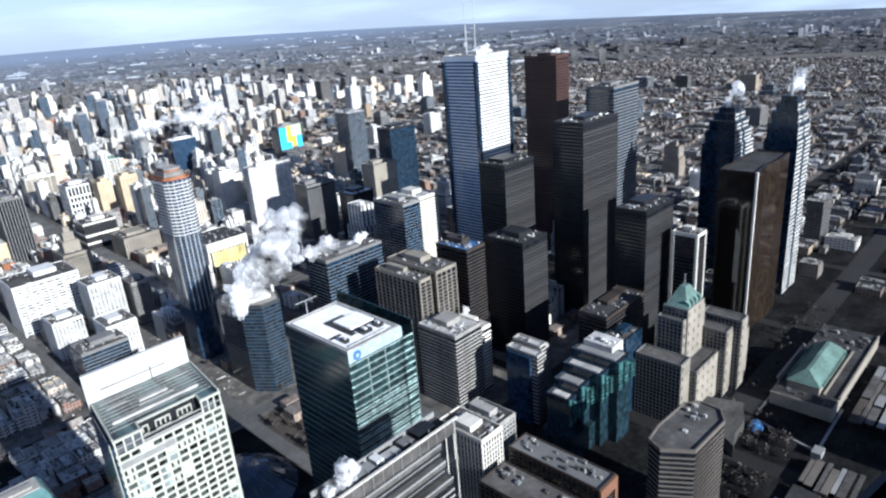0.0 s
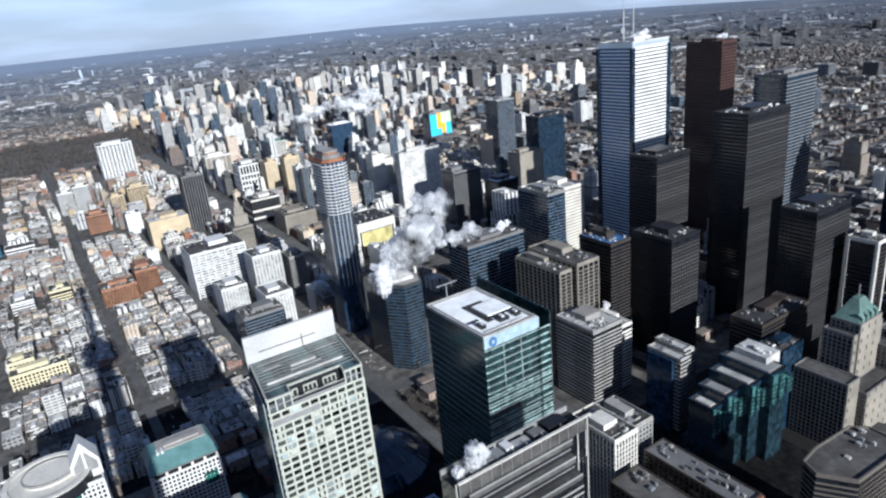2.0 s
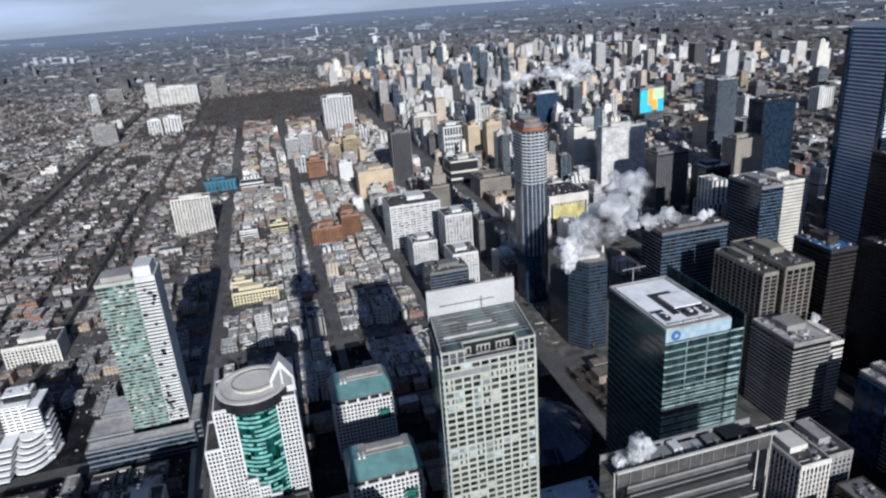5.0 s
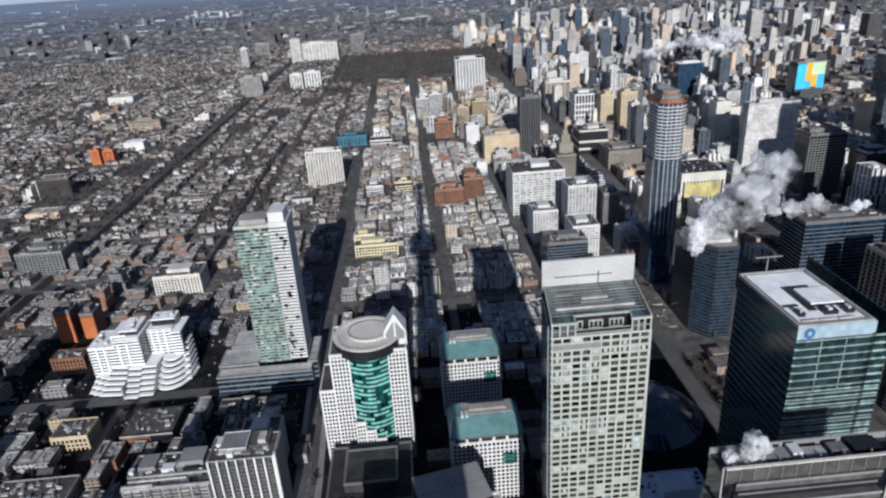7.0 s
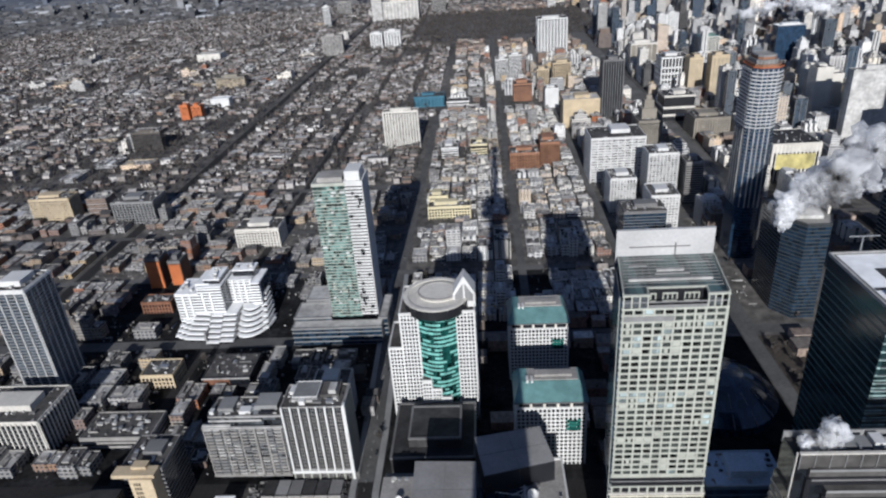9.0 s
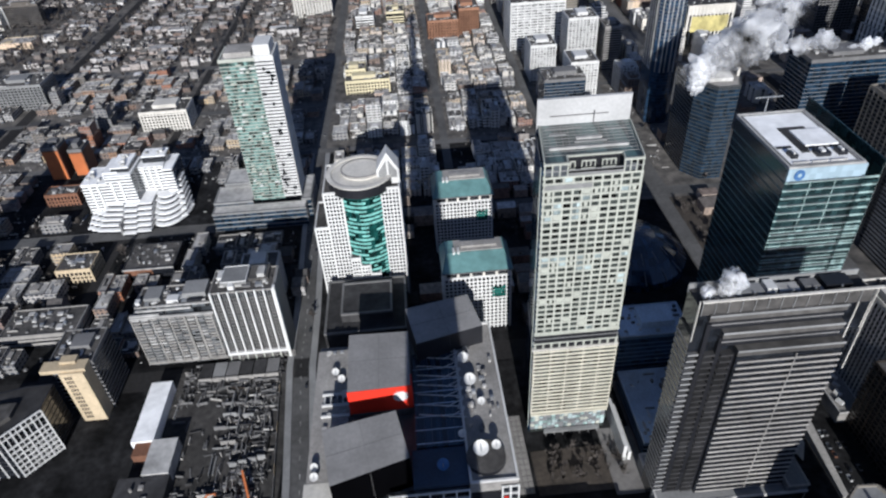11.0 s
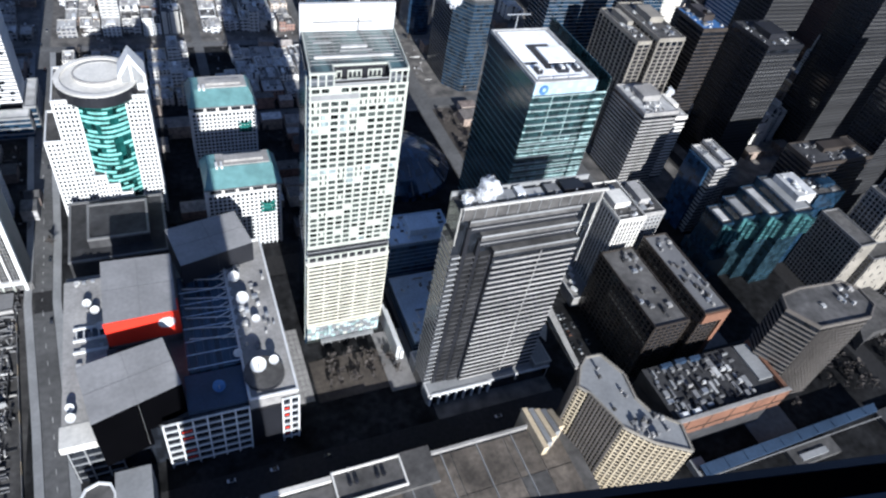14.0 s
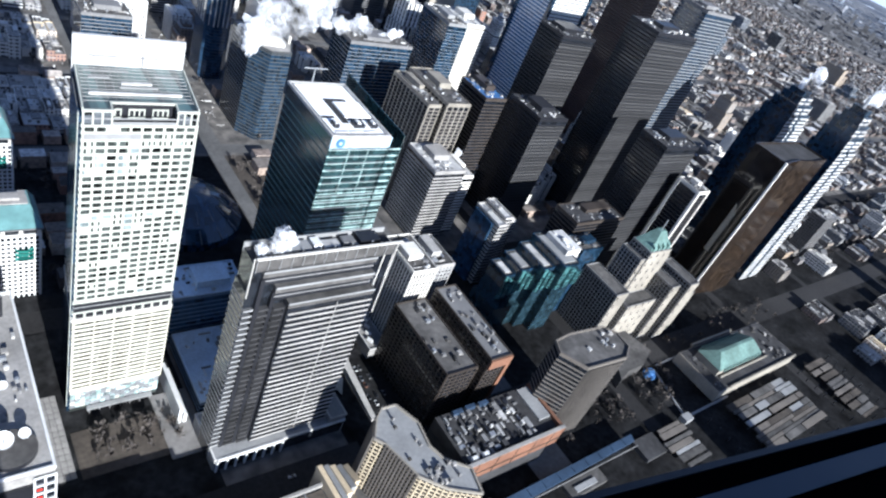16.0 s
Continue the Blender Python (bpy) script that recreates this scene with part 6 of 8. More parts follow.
# grey block with a yellow tiled front
t = tower("office_block", "grey office block with a bright yellow front bay", -243, -215, 305, 336, 44, "glass_dark", "grey", 3.6, 1.5, 0.1, category="office block", units=3)
box_part("front_bay", "buff", t, -3, 12, -26, -15.6, 0, 45, "bright yellow front bay")
for i in range(11):
    for k in range(3):
        box_part("bay_window", "bronze", t, -0.6 + k * 1.7, 0.6 + k * 1.7, -26.06, -25.9, 3 + i * 3.7, 5.4 + i * 3.7)
box_part("front_cap", "buff", t, -15, 13, -24, -15.6, 44.2, 47)
box_part("front_cap", "buff", t, -4, 6, -19, -13, 47.1, 49)
# block turned across the street grid, with a white frame front
t = thing("office_block", "dark block with a white framed window front", "office block", -255, 255, 0, rz=48.5)
mark(-300, -224, 235, 325)
ca, sa = math.cos(radians(48.5)), math.sin(radians(48.5))
plan = [((x + 255) * ca + (y - 255) * sa, -(x + 255) * sa + (y - 255) * ca) for x, y in ((-255, 255), (-238, 274.2), (-238, 294.5), (-254, 294.2), (-279, 288), (-292, 255))]
poly_volume(t, plan, 0, 37, "glass_dark", "dark_metal", 4.2, 1.2, 0.1, "dark_roof", 1.0, "body")
bm = bmesh.new()
prism(bm, [(p[0] * 0.5 - 1, p[1] * 0.5 + 8) for p in plan], 37.1, 40)
part("plant_room", bm, "gravel_roof", t)
box_part("roof_strip", "white", t, -14, 3, 14, 17, 40.1, 41.4)
for k in range(9):
    x = 0.1 + k * 3.13
    box_part("frame_post", "white", t, x, x + (0.8 if k % 2 == 0 else 0.45), -1.3, -0.2, 0, 37.6)
for i in range(10):
    z = 0.4 + i * 4.1
    if i != 7:
        box_part("frame_rail", "white", t, 0, 25.6, -1.1, -0.22, z, z + 0.6)
for k in range(5):
    box_part("frame_fin", "white", t, 1.7 + k * 3.13 + 9, 2.0 + k * 3.13 + 9, -0.8, -0.22, 0, 16)
for k in range(6):
    u = Vector((plan[5][0], plan[5][1])) * (k + 0.6) / 6.4
    bm = bmesh.new()
    box(bm, u.x - 0.4, u.x + 0.4, u.y - 0.5, u.y + 0.5, 0, 37.4)
    part("frame_post", bm, "white", t)

# ---- south and east of the grey slab ----
# convention hall with a panelled roof
t = thing("convention_centre", "wide concrete convention hall with a panelled brown roof", "convention hall", 0, 0)
mark(-40, 180, 20, 148)
box_part("hall", "gravel_roof", t, -30, 178, 40, 143, 0, 31)
box_part("west_wing", "mid_grey", t, -50, -34, 110, 178, 0, 31)
bm = bmesh.new()
round_end = [(-65, 100), (-50.2, 100), (-50.2, 168), (-52, 173), (-57, 175), (-62.5, 173), (-65, 168)]
prism(bm, round_end, 0, 30, 0, 1)
part("west_wing", bm, ("grey", "gravel_roof"), t)
put("wing_rim", band_mesh("wing_rim", round_end, 0.5, 1.6, "white", 0.5), t, (0, 0, 29.6))
rng = random.Random(12)
for i in range(7):
    for j in range(4):
        x0, y0 = 62 + i * 15.5, 46 + j * 24
        box_part("roof_panel", rng.choice(("stained_roof", "stained_roof", "stained_roof", "gravel_roof")), t, x0 + 0.25, x0 + 15.2, y0 + 0.25, y0 + 23.7, 31, 31.5)
box_part("roof_edge", "concrete", t, 98, 162, 143.1, 144.6, 28, 33.2)
box_part("roof_edge", "cream", t, 12, 46, 144, 146.5, 27, 33)
box_part("plant_deck", "gravel_roof", t, 46, 98, 128, 148, 20, 34)
put("plant_rim", ring_mesh("plant_rim", 17.5, 8, 0.3, 1.3, "cream", 0.6), t, (63.8, 138.5, 34))
for k in range(4):
    bm = bmesh.new()
    prism(bm, ellipse(54 + (k % 2) * 3.2 + (k // 2) * 14, 139, 1.1, 1.1, 10), 34, 36.2)
    part("roof_fan", bm, "dark_metal", t)
box_part("roof_deck", "gravel_roof", t, -30, 61.5, 46, 127, 31, 31.6)
units_on(t, random.Random(41), -10, 60, 100, 126, 31.6, 10, 2.6)
for k in range(5):
    box_part("roof_rib", "mid_grey", t, 62 + k * 20.5, 62.6 + k * 20.5, 44, 142, 31.5, 32.3)

t.scale = (1.03, 1.03, 1.03)
t.location.z = -10.26

# hotel of linked octagons
t = thing("hotel_tower", "buff concrete hotel of linked octagonal towers", "hotel tower", 0, 0)
mark(170, 225, 45, 168)
plan = [(1.13 * px_, 1.13 * py_) for px_, py_ in ((157, 126), (160.5, 121.5), (165, 107), (166.7, 101), (176.6, 90.5), (191, 82), (194, 95), (183.5, 104.6), (180.6, 113), (182.5, 126.5), (177, 139.6), (169, 140), (163.6, 135.6))]
poly_volume(t, plan, 0, 64, "glass_dark", "hotel_buff", 3.1, 0.95, 0.35, "mid_grey", 0, "octagon_body")
put("parapet", band_mesh("parapet", plan, 0.4, 1.8, "limestone", 0.4), t, (0, 0, 63.2))
for i in range(len(plan)):
    p, q = Vector(plan[i]), Vector(plan[(i + 1) % len(plan)])
    e = (q - p).normalized()
    # sun-facing sides get buff piers, shaded ones darker brown: light put into colour
    sunny = -e.x < -0.4
    m = max(2, int((q - p).length / (2.9 if sunny else 2.0)))
    for j in range(m):
        c = p + (q - p) * ((j + 0.5) / m) + Vector((e.y, -e.x)) * (0.3 if sunny else 0.7)
        w, d = (0.45, 0.35) if sunny else (0.6, 0.7)
        bm = bmesh.new()
        prism(bm, [tuple(c + e * u + Vector((e.y, -e.x)) * v) for u, v in ((-w, d), (-w, -d), (w, -d), (w, d))], 2, 63 if sunny else 64.6)
        part("pier", bm, "hotel_buff" if sunny else "bronze_rib", t)
units_on(t, random.Random(14), 188, 201, 122, 151, 64.1, 5, 1.0, ("gravel_roof", "concrete", "grey"))
units_on(t, random.Random(15), 192, 212, 104, 117, 64.1, 22, 1.25, ("gravel_roof", "dark_metal", "concrete", "grey"))
for k in range(5):
    bm = bmesh.new()
    prism(bm, [(160 + k * 2.9, 130 + k * 1.7), (163.2 + k * 2.9, 130 + k * 1.7), (163.2 + k * 2.9, 157 - k * 1.7), (160 + k * 2.9, 157 - k * 1.7)], 0, [30 + k * 1.5, 30 + k * 1.5, 28 + k, 28 + k])
    part("sawtooth_roof", bm, "mid_grey" if k % 2 else "buff", t, "sawtooth skylight over the lobby")

# brick parking garage with roof clutter
t = thing("parking_garage", "red brick parking garage with a crowded roof", "parking garage", 0, 0)
mark(234, 330, 108, 160)
box_part("deck", "dark_roof", t, 241, 323, 120, 157.5, 0, 24)
box_part("brick_wall", "brick", t, 239, 326, 117.6, 119.9, 21, 37.6, "orange brick parapet wall")
for k in range(5):
    box_part("wall_joint", "bronze", t, 247 + k * 17, 247.4 + k * 17, 117.3, 117.58, 21, 37.4)
box_part("wall_cap", "concrete", t, 239, 326, 117.5, 120, 37.62, 38.1)
box_part("wall_ledge", "bronze", t, 239, 326, 117.2, 117.58, 26.8, 27.4)
box_part("brick_wall", "brick", t, 323.2, 326, 120, 157.5, 21, 37.6)
box_part("roof_deck", "dark_roof", t, 241, 323, 120, 157.5, 24.2, 35)
box_part("pale_end", "mid_grey", t, 312, 322.8, 130, 156, 35, 36.6)
rng = random.Random(16)
for i in range(13):
    for j in range(7):
        x, y = 245 + i * 4.8, 123 + j * 4.9
        if rng.random() < 0.86:
            w, d, h = rng.uniform(0.6, 2.2), rng.choice((0.6, 1.0, 1.8, 3.6)) * rng.uniform(0.7, 1.2), rng.uniform(0.6, 2.8)
            x, y = x + rng.uniform(-1.2, 1.2), min(153, max(124.5, y + rng.uniform(-1, 1)))
            box_part("roof_unit", rng.choice(("grey", "mid_grey", "dark_roof", "concrete", "dark_metal", "pale_roof", "grey", "steel")), t, x - w, x + w, max(120.2, y - d), min(157.3, y + d), 35, 35 + h)
for x, y in ((257, 155), (268, 155.5), (279, 155)):
    box_part("roof_container", "slate_blue", t, x - 4, x + 4, y - 1.3, y + 1.3, 35, 38, "blue roof container")
for x in (248, 257):
    bm = bmesh.new()
    box(bm, x - 3, x + 3, 121.5, 124, 35, 36.6)
    box(bm, x - 2.4, x + 1.6, 121.8, 123.7, 36.6, 37.7)
    part("white_unit", bm, "white", t)

# brown two-winged office block
t = thing("office_block", "dark brown two-winged office block with an orange frame", "office block", 0, 0)
mark(250, 310, 166, 242)
for x0, x1, y0, y1, h in ((253, 279, 172, 238, 54), (287, 306, 170, 240, 60), (279.2, 286.8, 176, 236, 46)):
    poly_volume(t, rect(x0, x1, y0, y1), 0, h, "glass_dark", "bronze", 3.6, 1.3, 0.2, "gravel_roof" if x0 != 287 else "grey", 1.0, "wing")
    piers(t, (x0 + x1) / 2, (y0 + y1) / 2, (x1 - x0) / 2, (y1 - y0) / 2, 0, h, 4, 0.7, 0.4, "bronze", "WS")
    units_on(t, random.Random(int(x0)), x0 + 1, x1 - 1, y0 + 3, y1 - 3, h + 0.05, 20, 1.9, ("gravel_roof", "grey", "dark_roof", "concrete", "steel"))
box_part("frame", "brick", t, 286.6, 306.6, 168.4, 169.7, 52, 60, "orange brick frame")
box_part("frame", "brick", t, 303.5, 306.6, 168.4, 169.7, 0, 52, "orange brick frame")
tower("office_block", "pale gridded office block with plain side walls", 265, 286, 245, 284, 75, "glass_dark", "concrete", 3.6, 1.6, 0.3, 3.2, 1.1, 0.35, "cream", category="office block", units=10)
tower("office_wing", "grey office wing with roof plant", 286.3, 307, 250, 284, 72, "glass_dark", "mid_grey", 3.6, 1.6, 0.3, 3.2, 1.2, 0.35, "concrete", category="office block", units=12)

# octagonal concrete tower
t = thing("office_tower", "octagonal grey concrete office tower with storey bands", "office tower", 352, 144)
mark(318, 388, 126, 164)
oct8 = [(-31, 4), (-20, -13), (20, -15), (31, -8), (32, 6), (24, 14), (-10, 16), (-26, 14)]
poly_volume(t, oct8, 0, 80, "glass_dark", "bronze_rib", 3.6, 1.15, 0.35, "gravel_roof", 1.4)
units_on(t, random.Random(52), 8, 28, -6, 10, 80, 9, 1.6)
box_part("hatch", "pale_roof", t, -6, -3, -1, 2, 80, 81)
for k in range(15):
    box_part("south_mullion", "bronze_rib", t, -19 + k * 2.7, -18.6 + k * 2.7, -15.3 - 0.09 * k + 1.2, -13.2 - 0.09 * k + 1.2, 2, 79)
bm = bmesh.new()
prism(bm, [(92, 2), (108, 7), (131, 8), (154, 18), (146, 47), (131, 51), (112, 30)], 0, 11)
part("low_wing", bm, "gravel_roof", t, "low grey plaza wing")

# green glass block stepping up in saw teeth
t = thing("office_block", "green glass office block stepping up in saw teeth", "office block", 0, 0)
mark(330, 436, 205, 276)
rng = random.Random(58)
for k, (x0, x1, y0, h) in enumerate(((370, 380.8, 247, 50), (381, 393.8, 243, 58), (394, 405.8, 233, 66), (406, 426, 225, 74))):
    poly_volume(t, rect(x0, x1, y0, 268), 0, h, "glass_deepteal", "glass_deep", 3.8, 0.4, 0.1, "gravel_roof", 0.8, "step")
    box_part("roof_strip", "mid_grey" if k % 2 else "pale_roof", t, x0 + 2.5, x1 - 2.5, y0 + 4, 264, h, h + 0.8)
    w = (x1 - x0) / 3
    for j in range(3):
        z0, z1, y = h - 24 + 3 * j, h - 2.5 * j, y0 - 1.2 - 1.6 * j
        box_part("bay", "glass_bay", t, x0 + w * j + 0.2, x0 + w * (j + 1) - 0.2, y, y0 - 0.06, z0, z1, "bright teal glass bay")
        for i in range(5):
            box_part("bay_line", "glass_deepteal", t, x0 + w * j + 0.1, x0 + w * (j + 1) - 0.1, y - 0.12, y + 0.2, z0 + 1 + i * 3.4, z0 + 2.2 + i * 3.4)
box_part("penthouse", "pale_roof", t, 416, 434, 236, 262, 60, 80)
units_on(t, random.Random(57), 408, 432, 238, 261, 80, 9, 2.4, ("white", "pale_roof", "mid_grey"))
box_part("low_base", "glass_deepteal", t, 364, 426, 238, 268, 0, 22)

# office block with a blue glass side and stepped stone bays
t = thing("office_block", "stepped stone office block with a blue glass side", "office block", 0, 0)
mark(380, 434, 286, 322)
box_part("blue_side", "glass_blue", t, 383.6, 386, 294, 319, 0, 66, "bright blue glass side")
for k, h in enumerate((68, 72, 66, 60)):
    poly_volume(t, rect(386.2 + k * 9, 395 + k * 9, 288 + k * 4, 320), 0, h, "glass_dark", "concrete", 3.6, 1.7, 0.3, "pale_roof", 1.2, "bay")
    units_on(t, random.Random(60 + k), 386.5 + k * 9, 394.5 + k * 9, 300, 319, h + 0.1, 3, 1.8)
# brown hotel block and the railway hotel with its copper roof
tower("office_block", "dark round-cornered office hall", 452, 520, 262, 290, 84, "glass_dark", "bronze", 3.8, 1.2, 0.2, category="office block", roof="dark_roof")
tower("office_block", "dark blue glass block beside the hotel", 442, 470, 238, 259, 74, "glass_deep", "glass_deep", 3.8, 0.5, 0.1, category="office block")
t = thing("railway_hotel", "buff stone railway hotel stepping up to a green copper roof", "hotel", -26, 11)
mark(400, 566, 174, 244)
for x0, x1, y0, y1, h in ((482, 499, 185, 225, 58), (504, 548, 195, 217, 86), (510, 542, 193.8, 215, 94), (543, 556, 173, 211, 66), (563, 577, 168, 203, 70), (499.2, 542.8, 179, 193.6, 46), (556.2, 562.8, 175, 205, 58), (577.2, 591, 171, 203, 52)):
    # one stone in two tones: grey for shaded sides, paler for sunlit south
    poly_volume(t, rect(x0, x1, y0, y1), 0, h, "glass_dark", "grey", 3.5, 0.9, 0.2, "gravel_roof", 1.0, "block")
    box_part("south_wall", "limestone", t, x0 + 0.5, x1 - 0.5, y0 - 0.62, y0 - 0.22, 4, h + 0.4, "stone south wall in its sunlit tone")
    for i in range(int(h / 9)):
        for k in range(max(1, int((x1 - x0) / 9))):
            xx = x0 + 2.4 + k * (x1 - x0 - 3) / max(1, int((x1 - x0) / 9))
            box_part("window", "glass_dark", t, xx, xx + 1.3, y0 - 0.66, y0 - 0.6, 7 + i * 9, 10.6 + i * 9)
    piers(t, (x0 + x1) / 2, (y0 + y1) / 2, (x1 - x0) / 2, (y1 - y0) / 2, 0, h, 3.4, 0.9, 0.25, "grey", "W")
bm = bmesh.new()
a = [bm.verts.new(c) for c in ((511, 195, 94.8), (541, 195, 94.8), (541, 214, 94.8), (511, 214, 94.8), (522, 202, 110), (530, 202, 110), (530, 207, 110), (522, 207, 110))]
for q in ((0, 1, 5, 4), (1, 2, 6, 5), (2, 3, 7, 6), (3, 0, 4, 7), (4, 5, 6, 7), (3, 2, 1, 0)):
    bm.faces.new([a[i] for i in q])
part("copper_roof", bm, "copper", t, "steep green copper roof")
for k in range(4):
    bm = bmesh.new()
    prism(bm, rect(513 + k * 7, 516.5 + k * 7, 194.2, 198), 95, [99, 99, 101, 101])
    part("dormer", bm, "copper", t)
bm = bmesh.new()
prism(bm, ellipse(526, 204.5, 0.5, 0.5, 6), 110, 120)
part("flagpole", bm, "steel", t)

# railway station with a green roof, train sheds and tracks
t = thing("railway_station", "stone railway station with a green copper roof", "railway station", 0, 0)
mark(515, 735, 90, 154)
box_part("hall", "limestone", t, 536, 692, 101, 150, 0, 12)
for k in range(24):
    box_part("colonnade_column", "limestone", t, 560 + k * 3, 561.4 + k * 3, 150.4, 151.8, 0, 13)
box_part("colonnade_beam", "limestone", t, 558, 632, 150.1, 152.2, 13, 15.5)
box_part("hall_roof", "dark_roof", t, 537, 691, 102, 149, 12, 12.4)
for y0, y1, x1 in ((100.5, 101.8, 690), (112.2, 113.6, 647)):
    box_part("parapet", "limestone", t, 554, x1, y0, y1, 12.41, 14)
bm = bmesh.new()
prism(bm, rect(550, 629, 116, 141), 12.4, 20, 0, 0)
part("great_hall", bm, "limestone", t)
bm = bmesh.new()
a = [bm.verts.new(c) for c in ((549, 115, 20.1), (630, 115, 20.1), (630, 142, 20.1), (549, 142, 20.1), (558, 127, 30), (621, 127, 30), (621, 130, 30), (558, 130, 30))]
for q in ((0, 1, 5, 4), (1, 2, 6, 5), (2, 3, 7, 6), (3, 0, 4, 7), (4, 5, 6, 7), (3, 2, 1, 0)):
    bm.faces.new([a[i] for i in q])
part("green_roof", bm, "copper", t, "pale green copper roof")
for k in range(12):
    box_part("cresting", "copper", t, 556 + k * 6, 558.5 + k * 6, 142.1, 143.0, 18, 22.5)
    box_part("cresting", "copper", t, 556 + k * 6, 558.5 + k * 6, 114, 114.9, 18, 21.5)
units_on(t, random.Random(70), 640, 688, 104, 148, 12.4, 30, 2.6, ("gravel_roof", "grey", "dark_roof", "concrete"))
units_on(t, random.Random(71), 538, 549, 104, 148, 12.4, 8, 2.0, ("gravel_roof", "grey", "dark_roof"))
t = thing("train_shed", "long grey train shed roofs with open smoke slots", "train shed", 0, 0)
mark(430, 800, -40, 92)
rng = random.Random(19)
for x0, x1, y0, y1, lean in ((438, 473, 63, 101, -0.1), (541, 652, 40, 88, 0.12), (702, 742, 20, 92, -0.1)):
    y, r = y0, 0
    while y < y1 - 3:
        h = rng.choice((3.0, 4.6, 5.4, 6.2))
        x = x0 + rng.uniform(-4, 4)
        while x < x1 - 6:
            w = min(x1 - x, rng.uniform(16, 52))
            z = 5.4 + rng.random() * 1.2
            box_part("shed_roof", rng.choice(("bronze_rib", "earth", "gravel_roof", "gravel_roof", "mid_grey", "bronze_rib")), t, x, x + w, y, y + h, 5.0, z)
            x += w + rng.choice((0.5, 1.0, 3.0))
        y += h + rng.choice((0.6, 0.9, 2.4))
for j in range(9):
    bm = bmesh.new()
    for i in range(9):
        box(bm, 472 + i * 36, 472.8 + i * 36, 5.2 + j * 10.2, 6 + j * 10.2, 0, 5.4)
    part("shed_posts", bm, "dark_metal", t)
for k in range(8):
    tr = flat("railway_track", "dark ballast track with steel rails", "dark_paving", 200, 1500, -64 + k * 8.6, -58.5 + k * 8.6, 0.25, "railway")
    for o in (1.9, 3.4):
        box_part("rail", "steel", tr, 200, 1500, -64 + k * 8.6 + o, -63.85 + k * 8.6 + o, 0.25, 0.42)
t = thing("skywalk", "long blue glass-roofed walkway beside the tracks", "walkway", 0, 0)
mark(255, 460, 88, 112)
bm = bmesh.new()
prism(bm, [(258, 95), (405, 98.5), (407, 103), (258, 101)], 0, 8)
part("corridor", bm, "glass_dark", t)
bm = bmesh.new()
prism(bm, [(257, 94.5), (406, 98), (408, 103.6), (257, 101.8)], 8.02, [9.2, 9.2, 9.6, 9.6])
part("glazed_roof", bm, "slate_blue", t, "slate blue glazed roof")
for k in range(10):
    box_part("roof_rib", "glass_deep", t, 260 + k * 15, 260.25 + k * 15, 95 + k * 0.35, 101.5 + k * 0.2, 9.3, 9.75)
box_part("roof_edge", "grey", t, 257, 406, 94.0, 94.45, 7.6, 8.6)
bm = bmesh.new()
prism(bm, [(487.4, 99), (489.6, 99), (505, 149), (503, 149)], 0, 0.8)
prism(bm, [(489.7, 98), (560, 98), (560, 100), (489.7, 100)], 0, 0.8)
prism(bm, [(511, 151), (563, 152.4), (563, 153.8), (511, 152.4)], 0, 0.8)
part("forecourt_path", bm, "mid_grey", t, "narrow pale forecourt path")
for a, b, c, d, h, m in ((324, 362, 84, 96, 3.6, "gravel_roof"), (330, 352, 86, 90, 4.6, "mid_grey"), (480, 491, 94, 101, 5, "mid_grey"), (256, 265, 96, 108, 5, "mid_grey"), (410, 436, 82, 100, 4, "dark_roof")):
    box_part("low_roof", m, t, a, b, c, d, 0, h)
bm = bmesh.new()
prism(bm, ellipse(492, 146, 6, 6, 14), 0, 3)
prism(bm, ellipse(492, 146, 3.5, 3.5, 14), 3, 6)
part("kiosk", bm, "blue_paint", t, "bright blue round kiosk")

# ---- building site with foundations and an orange excavator ----
flat("building_site", "muddy building site floor", "mud", -180, -96, 190, 330, 0.2, "ground")
t = thing("foundation_works", "concrete walls, columns and formwork on a building site", "building site", 0, 0)
mark(-196, -100, 172, 338)
rng = random.Random(21)
for i in range(60):
    x, y = rng.uniform(-140, -106), rng.uniform(196, 318)
    if rng.random() < 0.5:
        w, d = rng.uniform(2, 9), rng.uniform(0.2, 0.4)
    else:
        w, d = rng.uniform(0.2, 0.4), rng.uniform(2, 9)
    box_part("formwork_wall", rng.choice(("concrete", "mid_grey", "dark_roof", "grey", "grey")), t, x - w, x + w, y - d, y + d, 0.2, rng.uniform(1.0, 4.5))
for i in range(6):
    for j in range(9):
        x, y = -140 + i * 6.4 + rng.uniform(-1, 1), 204 + j * 13
        box_part("column", rng.choice(("concrete", "grey")), t, x - 0.3, x + 0.3, y - 0.3, y + 0.3, 0.2, rng.uniform(2, 6.5))
for k in range(6):
    box_part("site_slab", rng.choice(("grey", "dark_roof", "mid_grey")), t, -162 + k * 9.3, -153.5 + k * 9.3, 321, 334, 0.2, 3.2)
    box_part("site_beam", "concrete", t, -162 + k * 9.3, -153.2 + k * 9.3, 318.6, 319.4, 0.2, 3.8)
for k in range(4):
    box_part("pit_wall", "mid_grey", t, -128 + k * 5.6, -123 + k * 5.6, 247 + k * 1.2, 247.9 + k * 1.2, 0.2, 4.5)
for i in range(22):
    x, y = rng.uniform(-136, -106), rng.uniform(192, 244)
    box_part("material_pallet", rng.choice(("mid_grey", "concrete", "grey", "steel", "buff", "grey", "grey")), t, x - rng.uniform(0.5, 1.8), x + 1, y - rng.uniform(0.5, 2), y + 1, 0.2, rng.uniform(0.8, 2.6))
